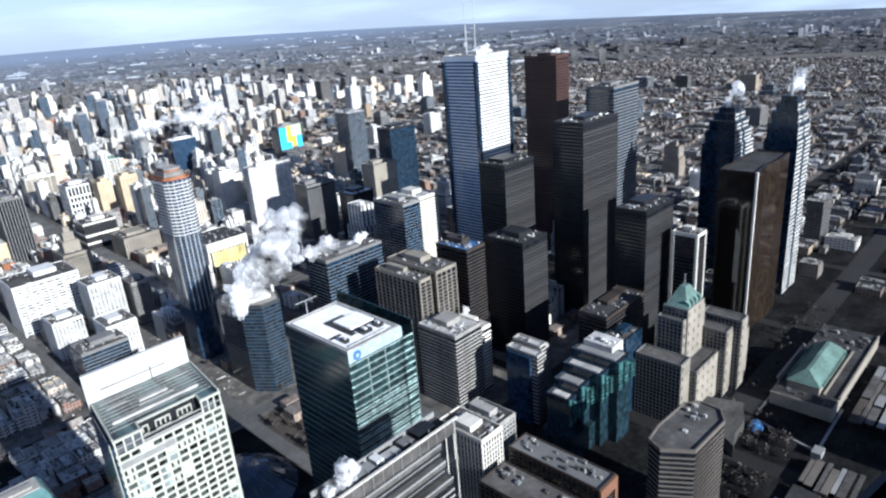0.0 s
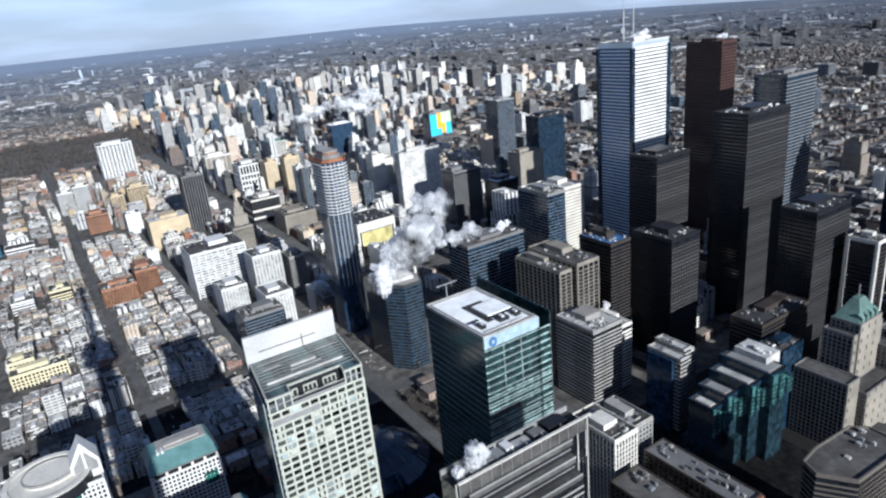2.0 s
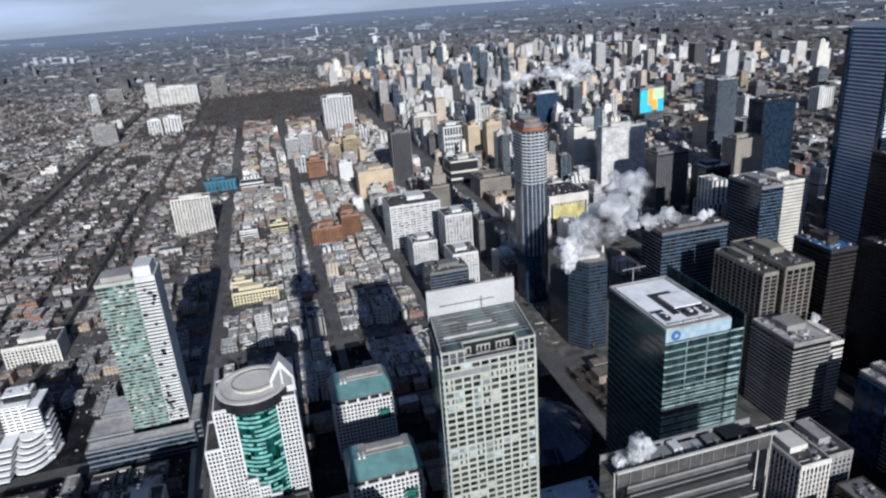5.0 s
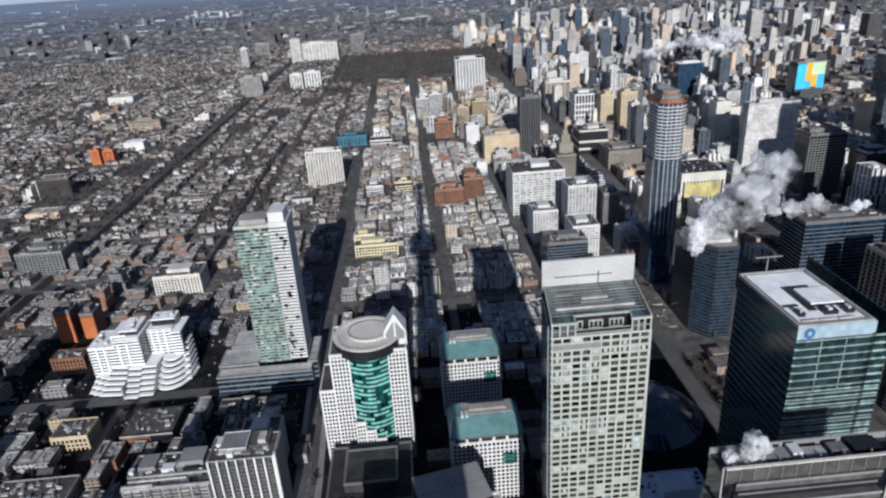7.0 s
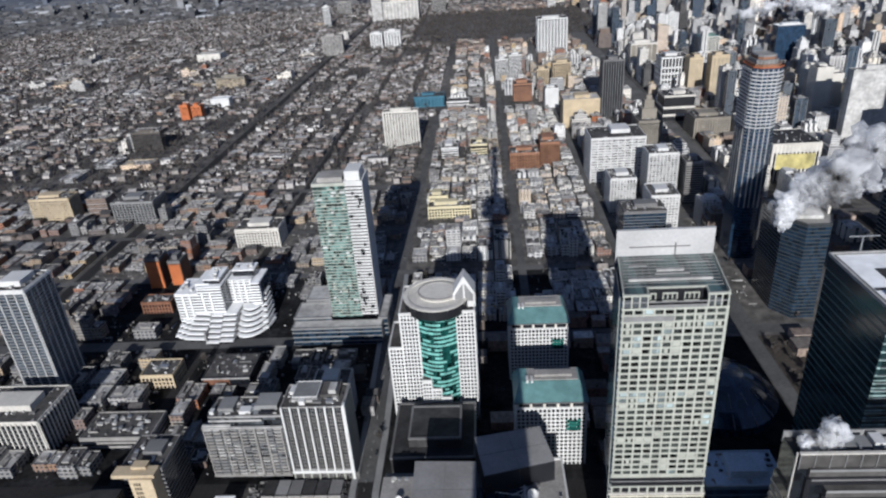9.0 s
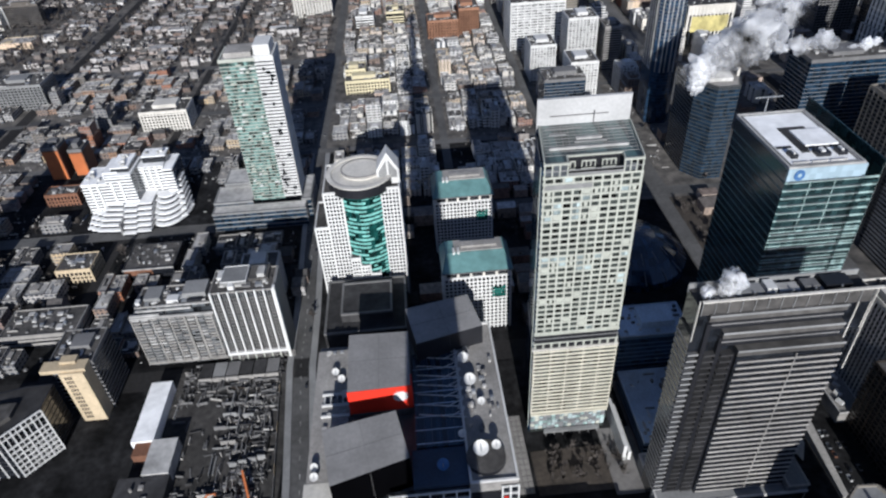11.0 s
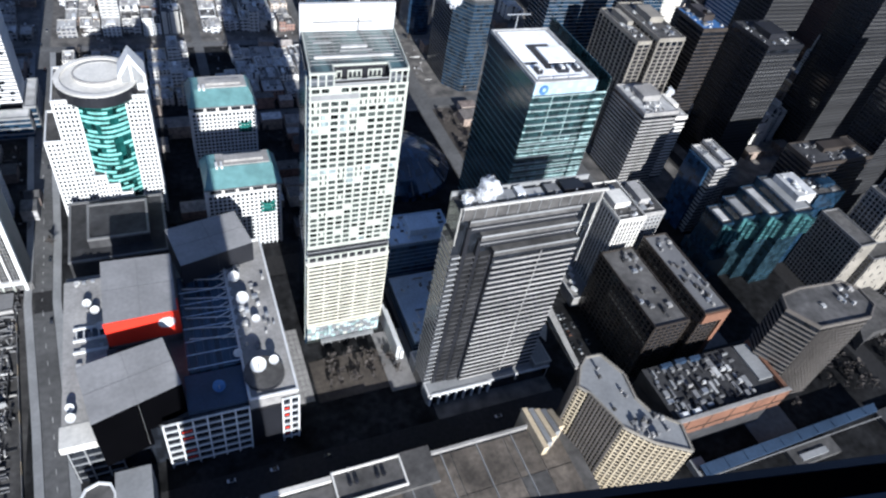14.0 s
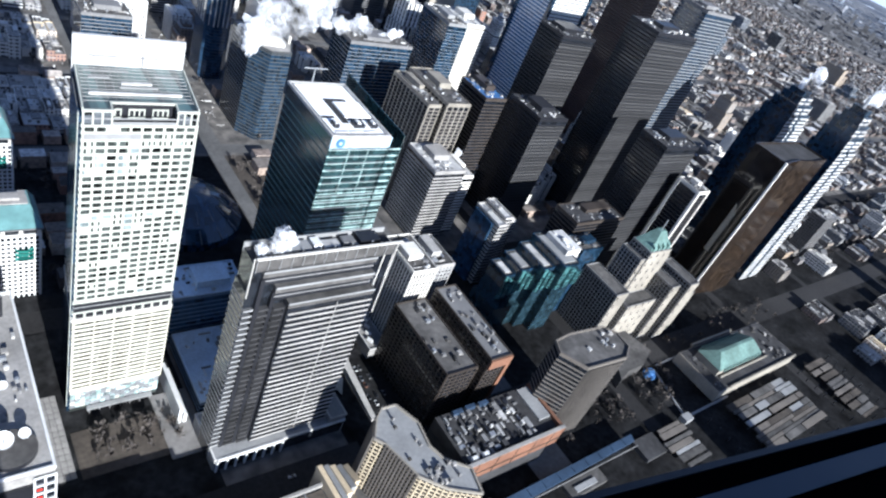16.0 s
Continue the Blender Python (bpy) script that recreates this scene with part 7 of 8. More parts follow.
# loose timber, rods and rubble, too small to count
for mat, many in (("grey", 420), ("concrete", 150), ("dark_roof", 420), ("bronze", 30), ("pale_roof", 40)):
    bm = bmesh.new()
    for i in range(many):
        x, y = rng.uniform(-172, -104), rng.uniform(192, 334)
        if x < -130 and 232 < y < 300 and rng.random() < 0.85:
            continue
        w, d, h = (rng.uniform(0.8, 4.5), rng.uniform(0.1, 0.3), rng.uniform(0.2, 2.4)) if rng.random() < 0.5 else (rng.uniform(0.1, 0.5), rng.uniform(0.6, 4.5), rng.uniform(0.2, 2.4))
        c, s_ = math.cos(rng.gauss(0, 0.08)), math.sin(rng.gauss(0, 0.12))
        prism(bm, [(x + u * c - v * s_, y + u * s_ + v * c) for u, v in ((-w, -d), (w, -d), (w, d), (-w, d))], 0.2, 0.25 + h)
    ob = new("site_debris", mesh_of("site_debris", bm, mat))
    tagged(ob, "loose timber, rods and rubble on the building site", "debris", kind="stuff")
for off, w in ((8.2, 2.4), (-8.0, 2.2)):
    bm = bmesh.new()
    for (xa, ya), (xb, yb) in zip(bend[1:6], bend[2:7]):
        prism(bm, [(xa + off - w, ya), (xa + off + w, ya), (xb + off + w, yb), (xb + off - w, yb)], 0, 0.28)
    tagged(new("pavement", mesh_of("pavement", bm, "mid_grey")), "pale concrete pavement along the bending street", "paving", kind="structure")
dash = thing("lane_line", "worn white lane dashes on the street", "road marking", 0, 0, 0.13)
for (xa, ya), (xb, yb) in zip(bend[1:5], bend[2:6]):
    for k in range(7):
        f, g = (k + 0.1) / 7, (k + 0.4) / 7
        bm = bmesh.new()
        prism(bm, [(xa + (xb - xa) * f - 0.14, ya + (yb - ya) * f), (xa + (xb - xa) * f + 0.14, ya + (yb - ya) * f), (xa + (xb - xa) * g + 0.14, ya + (yb - ya) * g), (xa + (xb - xa) * g - 0.14, ya + (yb - ya) * g)], 0, 0.02)
        part("dash", bm, "pale_roof", dash)
hoarding = thing("site_hoarding", "plywood hoarding along the building site", "hoarding", -96, 190, 0.2, rz=4.2)
for k in range(17):
    box_part("hoarding_panel", ("mid_grey", "concrete", "buff", "grey")[(k * 5) % 4], hoarding, -0.1, 0.1, k * 8.0, k * 8.0 + 7.8, 0.0, 2.4)


def excavator(x, y, rz):
    e = thing("excavator", "orange tracked excavator with raised boom", "excavator", x, y, 0.2, "site machines", rz)
    for s in (-1.3, 1.3):
        bm = bmesh.new()
        prism(bm, [(-2.2, s - 0.35), (2.2, s - 0.35), (2.2, s + 0.35), (-2.2, s + 0.35)], 0, 0.95)
        part("track", bm, "dark_metal", e)
    box_part("body", "orange", e, -2.2, 1.2, -1.4, 1.4, 1.0, 2.4)
    box_part("cab", "glass_dark", e, 0.2, 1.7, -1.4, -0.2, 2.4, 3.6)
    bm = bmesh.new()
    for (xa, za), (xb, zb) in (((1, 2), (5.5, 6.2)), ((5.5, 6.2), (9.5, 3.2)), ((9.5, 3.2), (9.2, 1.0))):
        d = Vector((xb - xa, zb - za)).normalized() * 0.4
        v = [bm.verts.new((px, py, pz)) for py in (-0.35, 0.35) for px, pz in ((xa - d.y, za + d.x), (xa + d.y, za - d.x), (xb + d.y, zb - d.x), (xb - d.y, zb + d.x))]
        for q in ((0, 1, 2, 3), (7, 6, 5, 4), (0, 4, 5, 1), (1, 5, 6, 2), (2, 6, 7, 3), (3, 7, 4, 0)):
            bm.faces.new([v[i] for i in q])
    part("boom", bm, "orange", e)
    return e


rig = thing("piling_rig", "orange piling rig with a long lowered boom", "piling rig", -110, 214, 0.2, "site machines")
for s_ in (-1.8, 1.8):
    box_part("track", "dark_metal", rig, s_ - 0.5, s_ + 0.5, -3, 3, 0, 1.2)
box_part("body", "orange", rig, -2, 2, -3.2, 2.4, 1.3, 3.6)
box_part("cab", "glass_dark", rig, -2, -0.4, 2.45, 4, 1.4, 4)
bm = bmesh.new()
prism(bm, [(-0.7, 3), (0.7, 3), (-6.4, 24), (-7.6, 24)], 2.2, [3.6, 3.6, 9, 9])
part("boom", bm, "orange", rig)
ex = excavator(-118, 212, 100)
copy_thing(ex, pose(-140, 222, 0.2, 0, 0, 40))
copy_thing(ex, pose(-122, 198, 0.2, 0, 0, 200))
t = thing("site_offices", "long white-roofed site sheds", "shed", 0, 0)
box_part("long_shed", "white_roof", t, -191, -177, 266, 315, 0, 9)
box_part("low_shed", "pale_roof", t, -177, -161, 241, 266, 0, 10)
box_part("brick_link", "brick", t, -188, -178, 256, 265.8, 0, 8, "orange brick link")
box_part("depot", "dark_roof", t, -190, -160, 180, 240, 0, 9)
units_on(t, random.Random(24), -188, -162, 185, 236, 9, 8, 1.6)

# garden in front of the hotel tower
flat("garden", "brown winter garden beds before the hotel", "earth", 56, 112, 208, 238, 0.35, "garden")
flat("forecourt", "pale paved forecourt", "sidewalk", 100, 121, 204, 250, 0.45, "paving")
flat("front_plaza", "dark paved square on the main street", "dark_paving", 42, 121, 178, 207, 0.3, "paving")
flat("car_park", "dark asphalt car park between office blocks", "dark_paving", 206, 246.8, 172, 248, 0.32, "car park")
# wide dark sheets, with the shade between buildings put into their colour
flat("station_yard", "asphalt yard by the tracks, shade put into its dark colour", "dark_paving", 200, 1700, -120, 320, 0.04, "road")
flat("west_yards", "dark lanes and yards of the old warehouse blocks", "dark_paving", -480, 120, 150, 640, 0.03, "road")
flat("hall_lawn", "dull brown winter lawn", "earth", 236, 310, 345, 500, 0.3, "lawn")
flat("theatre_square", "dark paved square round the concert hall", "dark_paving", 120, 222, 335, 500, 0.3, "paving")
# round concert hall
t = thing("concert_hall", "dark round concert hall with a glass skirt", "concert hall", 172, 418)
mark(125, 222, 350, 500)
bm = bmesh.new()
revolve(bm, ((46, 0.3), (45, 6), (36, 14), (26, 21), (18, 24), (0.1, 25)), 32, 0, 0)
part("glass_skirt", bm, "glass_deep", t)
for k in range(16):
    a = math.tau * k / 16
    bm = bmesh.new()
    u, w = Vector((math.cos(a), math.sin(a))), Vector((-math.sin(a), math.cos(a))) * 0.4
    prism(bm, [tuple(u * 25 - w), tuple(u * 45 - w), tuple(u * 45 + w), tuple(u * 25 + w)], 0.3, [22, 7, 7, 22])
    part("rib", bm, "grey", t)

# unseen towers south of the tracks, behind the camera's view, placed to throw shadows on the yard
tower("condominium_tower", "pale concrete flats tower south of the tracks", 490, 545, -190, -150, 122, "glass_dark", "concrete", 12, 4, 0.3, category="flats tower", units=3)
tower("condominium_tower", "pale concrete flats tower south of the tracks", 790, 850, -200, -160, 106, "glass_dark", "concrete", 12, 4, 0.3, category="flats tower", units=3)

# ---- the rest of the city ----
mark(430, 565, 290, 362)         # kept clear of filler blocks to fit the camera's view of the dark towers
WALLS = {
    "bright": [facade("white_flats", (0.74, 0.73, 0.7), fw=4.0, fh=3.1, open_w=0.55, open_h=0.5), facade("cream_flats", (0.7, 0.66, 0.59), fw=3.4, fh=3.2, open_w=0.5, open_h=0.5),
               facade("beige_offices", (0.6, 0.57, 0.52), fw=5.0, fh=3.6, open_w=0.8, open_h=0.45), facade("peach_flats", (0.58, 0.47, 0.37), fw=4.5, fh=3.0, open_w=0.45, open_h=0.5),
               facade("pale_concrete", (0.58, 0.57, 0.55), fw=6.0, fh=3.3, open_w=0.7, open_h=0.5),
               facade("white_fins", (0.62, 0.61, 0.58), fw=7.5, fh=400.0, open_w=0.42, open_h=1.0), facade("white_bands", (0.6, 0.59, 0.57), fw=900.0, fh=3.4, open_w=1.0, open_h=0.5),
               facade("cream_fins", (0.56, 0.52, 0.45), fw=11.0, fh=400.0, open_w=0.3, open_h=1.0)],
    "brick": [facade("red_brick_walls", (0.26, 0.13, 0.085), fw=3.2, fh=3.6, open_w=0.45, open_h=0.5), facade("brown_brick_walls", (0.22, 0.15, 0.11), fw=3.6, fh=3.5, open_w=0.5, open_h=0.5),
              facade("grey_walls", (0.28, 0.27, 0.26), fw=4.2, fh=3.6, open_w=0.65, open_h=0.45), facade("tan_brick_walls", (0.40, 0.31, 0.2), fw=3.4, fh=3.4, open_w=0.5, open_h=0.5)],
    "glass": [facade("grey_glass_walls", (0.2, 0.22, 0.24), (0.02, 0.03, 0.045), 3.0, 3.4, 0.85, 0.7, 0.4), facade("blue_glass_walls", (0.12, 0.15, 0.19), (0.018, 0.03, 0.045), 3.0, 3.6, 0.88, 0.75, 0.35),
              facade("dark_walls", (0.08, 0.075, 0.07), (0.02, 0.02, 0.025), 3.6, 3.6, 0.7, 0.5, 0.6)],
}
# eastern walls: the view's darker right side is put into their colours
WALLS["east"] = [facade("dimmed_brick_walls", (0.14, 0.1, 0.08), fw=3.6, fh=3.5, open_w=0.5, open_h=0.5), facade("dim_grey_walls", (0.17, 0.165, 0.16), fw=4.2, fh=3.6, open_w=0.65, open_h=0.45), facade("dim_tan_walls", (0.25, 0.2, 0.15), fw=3.4, fh=3.4, open_w=0.5, open_h=0.5)]
ROOFS = ("gravel_roof", "pale_roof", "pale_roof", "concrete", "concrete", "pale_roof")


def free(x0, x1, y0, y1, gap=0.0):
    for a, b, c, d in TAKEN:
        if x0 < b + gap and x1 > a - gap and y0 < d + gap and y1 > c - gap:
            return False
    for x, w, a, b in NS:
        if x0 < x + w / 2 + 2 and x1 > x - w / 2 - 2 and y0 < b and y1 > a:
            return False
    for y, w, a, b in EW:
        if y0 < y + w / 2 + 2 and y1 > y - w / 2 - 2 and x0 < b and x1 > a:
            return False
    return True


def in_view(x, y, lo=-52, hi=90):
    return lo < math.degrees(math.atan2(x, y)) < hi


NEAR = []
JOINED = {}


def walled(bm, a, b, c, d, f, t, rim=0.9, w=0.4):
    """A block with a sunk roof behind its parapet, in one skin."""
    o, q = ((a, c), (b, c), (b, d), (a, d)), ((a + w, c + w), (b - w, c + w), (b - w, d - w), (a + w, d - w))
    v = [[bm.verts.new((x, y, z)) for x, y in p] for p, z in ((o, f), (o, t + rim), (q, t + rim), (q, t))]
    for k, m in ((0, 0), (1, 2), (2, 2)):
        for j in range(4):
            bm.faces.new((v[k][j], v[k][(j + 1) % 4], v[k + 1][(j + 1) % 4], v[k + 1][j])).material_index = m
    bm.faces.new(v[3]).material_index = 1


TRIM = {"white_flats": "white", "cream_flats": "cream", "beige_offices": "cream", "peach_flats": "buff", "pale_concrete": "concrete", "white_fins": "white", "white_bands": "white", "cream_fins": "cream"}


def city_block(rng, x0, x1, y0, y1, h, kind, label, category):
    """A building of one to three volumes with ledges, parapets, roofs and roof plant. The nearest ones are things; the rest are joined."""
    TAKEN.append((x0, x1, y0, y1))
    cx, cy, hw, hd = (x0 + x1) / 2, (y0 + y1) / 2, (x1 - x0) / 2, (y1 - y0) / 2
    wall, roof = rng.choice(WALLS[kind]), rng.choice(ROOFS if kind != "east" else ("dark_roof", "gravel_roof", "dark_roof", "concrete"))
    trim = TRIM.get(wall.name, "mid_grey" if kind == "glass" else "concrete")
    thing_of_its_own = len(NEAR) < 205 and cy < 1150 and cx < 760
    if thing_of_its_own:
        bm, ox, oy = bmesh.new(), 0.0, 0.0
    else:
        bm, ox, oy = JOINED.setdefault((wall.name, roof), (bmesh.new(), wall, roof, trim))[0], cx, cy
    vols, shape = [], rng.random()          # each: x0, x1, y0, y1, foot, top
    if h > 34 and shape < 0.3:              # tower over a podium
        low, u = rng.uniform(8, 16), rng.uniform(0.6, 0.85)
        vols = [(-hw, hw, -hd, hd, 0, low), (-hw * u, hw * u, -hd * u, hd * u, low, h)]
    elif h > 26 and shape < 0.62:           # stepping up
        q, u, v = rng.uniform(0.55, 0.8), rng.uniform(0.6, 0.85), rng.uniform(-0.2, 0.2) * hw
        vols = [(-hw, hw, -hd, hd, 0, h * q), (-hw * u + v * (1 - u), hw * u + v * (1 - u), -hd * u, hd * 0.95, h * q, h)]
        if rng.random() < 0.5:
            vols.append((-hw * u * 0.5, hw * u * 0.5, -hd * u * 0.4, hd * 0.6, h, h * 1.1))
    elif shape < 0.78 and hw > 7:           # two parts of unlike height
        v = rng.uniform(-0.3, 0.3) * hw
        g = rng.uniform(0.55, 0.9)
        vols = [(-hw, v, -hd, hd, 0, h), (v, hw, -hd * rng.uniform(0.7, 1), hd, 0, h * g)] if rng.random() < 0.5 else [(-hw, v, -hd * rng.uniform(0.7, 1), hd, 0, h * g), (v, hw, -hd, hd, 0, h)]
    else:
        vols = [(-hw, hw, -hd, hd, 0, h)]
    plant, near, bodies, trims = [], cy < 1700, [], bm
    if thing_of_its_own:
        trims = bmesh.new()
    for i, (a, b, c, d, f, t) in enumerate(vols):
        a, b, c, d = a + ox, b + ox, c + oy, d + oy
        if thing_of_its_own:
            bm = bmesh.new()
            bodies.append(bm)
        walled(bm, a, b, c, d, f, t)
        if near and t - f > 9 and kind != "glass" and rng.random() < 0.7:
            step, p = rng.choice((3.1, 3.4, 6.6)), rng.uniform(0.25, 0.8)
            for k in range(1, int((t - f) / step)):
                box(trims, a - p, b + p, c - p, c - 0.02, f + k * step, f + k * step + 0.8, 2)
                box(trims, a - p, a - 0.02, c, d, f + k * step, f + k * step + 0.8, 2)
        elif near and t - f > 14:
            n = max(2, int((b - a) / rng.uniform(3.5, 7)))
            for k in range(n + 1):
                x = a + (b - a - 0.8) * k / n
                box(trims, x, x + 0.8, c - 0.5, c - 0.02, f, t, 2)
        covered = i + 1 < len(vols) and vols[i + 1][4] == t
        if b - a > 7 and d - c > 7 and not covered:
            for k in range(rng.randint(1, 3)):
                f2 = 0.5 if k == 0 else 0.16
                w, e = (b - a) / 2 * rng.uniform(f2 * 0.5, f2), (d - c) / 2 * rng.uniform(f2 * 0.5, f2)
                x, y = rng.uniform(a + w + 0.6, b - w - 0.6), rng.uniform(c + e + 0.6, d - e - 0.6)
                top = t + (rng.uniform(2.5, 5) if k == 0 and h > 12 else rng.uniform(0.7, 2))
                if thing_of_its_own and k == 0:
                    plant.append((x - w, x + w, y - e, y + e, t, top))
                else:
                    box(trims, x - w, x + w, y - e, y + e, t, top, 2)
        if cy < 1300 and not covered:
            CLUTTER.append((cx - ox + (a + b) / 2, cy - oy + (c + d) / 2, (b - a) / 2 - 0.8, (d - c) / 2 - 0.8, t))
    if thing_of_its_own:
        ob = new("flats_tower" if h > 40 else "building", mesh_of("building", bodies[0], wall, roof, trim))
        ob.location = (cx, cy, 0)
        tagged(ob, label, category, "city buildings")
        for q in bodies[1:]:
            part("upper_wing", q, (wall, roof, trim), ob)
        if trims.faces:
            tagged(part("ledge_work", trims, (wall, roof, trim), ob), kind="stuff")
        else:
            trims.free()
        for q in plant:
            box_part("roof_unit", rng.choice(("concrete", "pale_roof", "grey", "steel", "white")), ob, *q)
        NEAR.append(ob)


TEXT = {"bright": ("pale sunlit block of flats with rows of windows", "flats block"), "brick": ("plain brick building with rows of windows", "building"), "glass": ("glass walled tower block", "office tower"), "east": ("dark brick building with rows of windows", "building")}
rng = random.Random(100)


def fill(x0, x1, y0, y1, step_x, step_y, chance, pick, least=0.5, most=0.92):
    y = y0
    while y < y1:
        x = x0
        while x < x1:
            w, d = step_x * rng.uniform(least, most), step_y * rng.uniform(least, most)
            a, b = x + rng.uniform(0, step_x - w), y + rng.uniform(0, step_y - d)
            if in_view(a + w / 2, b + d / 2) and rng.random() < chance:
                for u0, u1 in ((0, 1), (0, 0.6), (0.4, 1)):          # narrower where a street cuts the plot
                    if w * (u1 - u0) > 7 and free(a + w * u0, a + w * u1, b, b + d):
                        h, kind = pick(a, b)
                        city_block(rng, a + w * u0, a + w * u1, b, b + d, h, kind, *TEXT[kind])
                        break
            x += step_x
        y += step_y


def pick_core(x, y):
    if 0.585 < x / max(1, y) < 0.69 and y < 1530:      # kept low so the camera's view of the sign tower stays open
        return rng.uniform(10, 24), rng.choice(("bright", "brick", "bright"))
    if rng.random() < 0.25:
        return rng.uniform(45, 95), rng.choice(("bright", "bright", "bright", "glass"))
    return rng.uniform(12, 40), rng.choice(("bright", "brick", "bright", "bright"))


def pick_west(x, y):
    if rng.random() < 0.05:
        return rng.uniform(18, 30), rng.choice(("east", "brick"))
    return rng.uniform(5, 12), rng.choice(("brick", "east", "brick", "east", "brick", "brick"))


def pick_tall(x, y):
    r = rng.random()
    if r < 0.22:
        return rng.uniform(50, 120), rng.choice(("bright", "bright", "bright", "glass"))
    return rng.uniform(14, 55), rng.choice(("bright", "bright", "bright", "brick"))


def pick_east(x, y):
    if rng.random() < 0.1:
        return rng.uniform(30, 70), rng.choice(("bright", "east", "glass"))
    return rng.uniform(6, 18), rng.choice(("east", "east", "east", "east", "east", "bright"))


def pick_low(x, y):
    h = rng.uniform(5, 11) if rng.random() < 0.8 else rng.uniform(12, 30)
    if -100 < x < 0 and y > 880:                       # older brick streets
        return min(h, 12), rng.choice(("brick", "brick", "bright", "east", "bright"))
    return h, rng.choice(("bright", "bright", "bright", "brick"))


def pick_block(x, y):
    if x < 10 and y > 1120:
        return rng.uniform(7, 14), rng.choice(("brick", "bright", "brick", "east", "bright"))
    return rng.uniform(12, 34), rng.choice(("bright", "bright", "brick"))


mark(-230, 430, 2330, 3150)      # the park
flat("park_ground", "pale winter grass under bare trees", "park_grass", -230, 430, 2330, 3150, 0.3, "park")
fill(-89, 142, 535, 1330, 19, 22, 0.98, pick_low, 0.74, 0.99)
fill(150, 320, 535, 1100, 26, 28, 0.95, pick_block, 0.75, 0.98)
fill(-470, -98, 340, 900, 29, 25, 0.95, pick_west, 0.5, 0.99)
fill(-820, -490, 560, 900, 34, 32, 0.8, pick_west)
fill(345, 690, 340, 900, 42, 42, 0.8, pick_core)
fill(345, 900, 935, 1900, 36, 36, 0.9, pick_core)
fill(700, 1400, 180, 920, 42, 40, 0.85, pick_east)
fill(-75, 330, 1120, 2000, 38, 38, 0.85, pick_block)
fill(345, 640, 1900, 2900, 42, 42, 0.85, pick_tall)
fill(640, 1350, 1900, 3000, 42, 42, 0.8, pick_tall)
fill(900, 1900, 940, 2300, 60, 56, 0.6, pick_east)
fill(300, 2000, 3000, 3900, 56, 54, 0.5, pick_tall)
fill(1350, 2300, 2000, 2900, 66, 62, 0.55, pick_tall)
fill(1400, 2600, 180, 1900, 85, 80, 0.35, pick_east)
fill(-900, -250, 1800, 3300, 110, 90, 0.3, pick_low, 0.25, 0.6)
fill(-1900, -490, 900, 2400, 90, 80, 0.3, pick_low, 0.25, 0.65)
fill(810, 1500, -30, 150, 44, 38, 0.85, pick_east, 0.6, 0.95)
for bmj, wall, roof, trim in JOINED.values():
    me = mesh_of("city_buildings", bmj, wall, roof, trim)
    tagged(new("city_buildings", me), "distant city buildings with rows of windows", "city buildings", kind="stuff")

# ---- small houses, far blocks and bare trees, too many to count ----
rs = np.random.RandomState(7)


def stuff(name, label, category, verts, faces, mats, index=None):
    me = bpy.data.meshes.new(name)
    me.from_pydata(verts.tolist(), [], faces)
    for m in mats:
        me.materials.append(m)
    if index is not None:
        me.polygons.foreach_set("material_index", index)
    return tagged(new(name, me), label, category, kind="stuff")


def island_surf(name, stops, rough=0.9, noise_scale=0.3):
    m, n, l, p = nodes_of(name)
    g = n.new("ShaderNodeNewGeometry")
    r = n.new("ShaderNodeValToRGB")
    els = r.color_ramp.elements
    els[0].color, els[1].color = (*stops[0], 1), (*stops[-1], 1)
    for i, c in enumerate(stops[1:-1]):
        els.new((i + 1) / (len(stops) - 1)).color = (*c, 1)
    l.new(g.outputs["Random Per Island"], r.inputs["Fac"])
    t = n.new("ShaderNodeTexNoise")
    t.inputs["Scale"].default_value, t.inputs["Detail"].default_value = noise_scale, 4
    l.new(g.outputs["Position"], t.inputs["Vector"])
    q = ramp(n, (0.55, 0.55, 0.55), (1.35, 1.35, 1.35))
    l.new(t.outputs["Fac"], q.inputs["Fac"])
    x = n.new("ShaderNodeMixRGB")
    x.blend_type, x.inputs[0].default_value = "MULTIPLY", 1
    l.new(r.outputs[0], x.inputs[1])
    l.new(q.outputs[0], x.inputs[2])
    l.new(x.outputs[0], p.inputs["Base Color"])
    p.inputs["Roughness"].default_value = rough
    return m


house_wall = island_surf("house_walls", ((0.13, 0.08, 0.06), (0.3, 0.28, 0.26), (0.11, 0.085, 0.075), (0.6, 0.58, 0.56), (0.17, 0.12, 0.1), (0.42, 0.4, 0.38)))
house_roof = island_surf("house_roofs", ((0.057, 0.055, 0.054), (0.138, 0.131, 0.123), (0.04, 0.039, 0.039), (0.31, 0.301, 0.293), (0.098, 0.076, 0.064)))
# dimmer house colours, with the darkness of parts of the view put in
house_wall_dim = island_surf("dimmed_house_walls", ((0.112, 0.075, 0.06), (0.165, 0.135, 0.12), (0.09, 0.072, 0.063), (0.33, 0.323, 0.315), (0.128, 0.09, 0.075)))
house_roof_dim = island_surf("dimmed_house_roofs", ((0.032, 0.032, 0.034), (0.067, 0.064, 0.062), (0.029, 0.029, 0.032), (0.12, 0.117, 0.114), (0.048, 0.042, 0.04)))
bright_roof = island_surf("pale_flat_roofs", ((0.2, 0.195, 0.19), (0.5, 0.49, 0.48), (0.3, 0.29, 0.28), (0.65, 0.64, 0.63)))
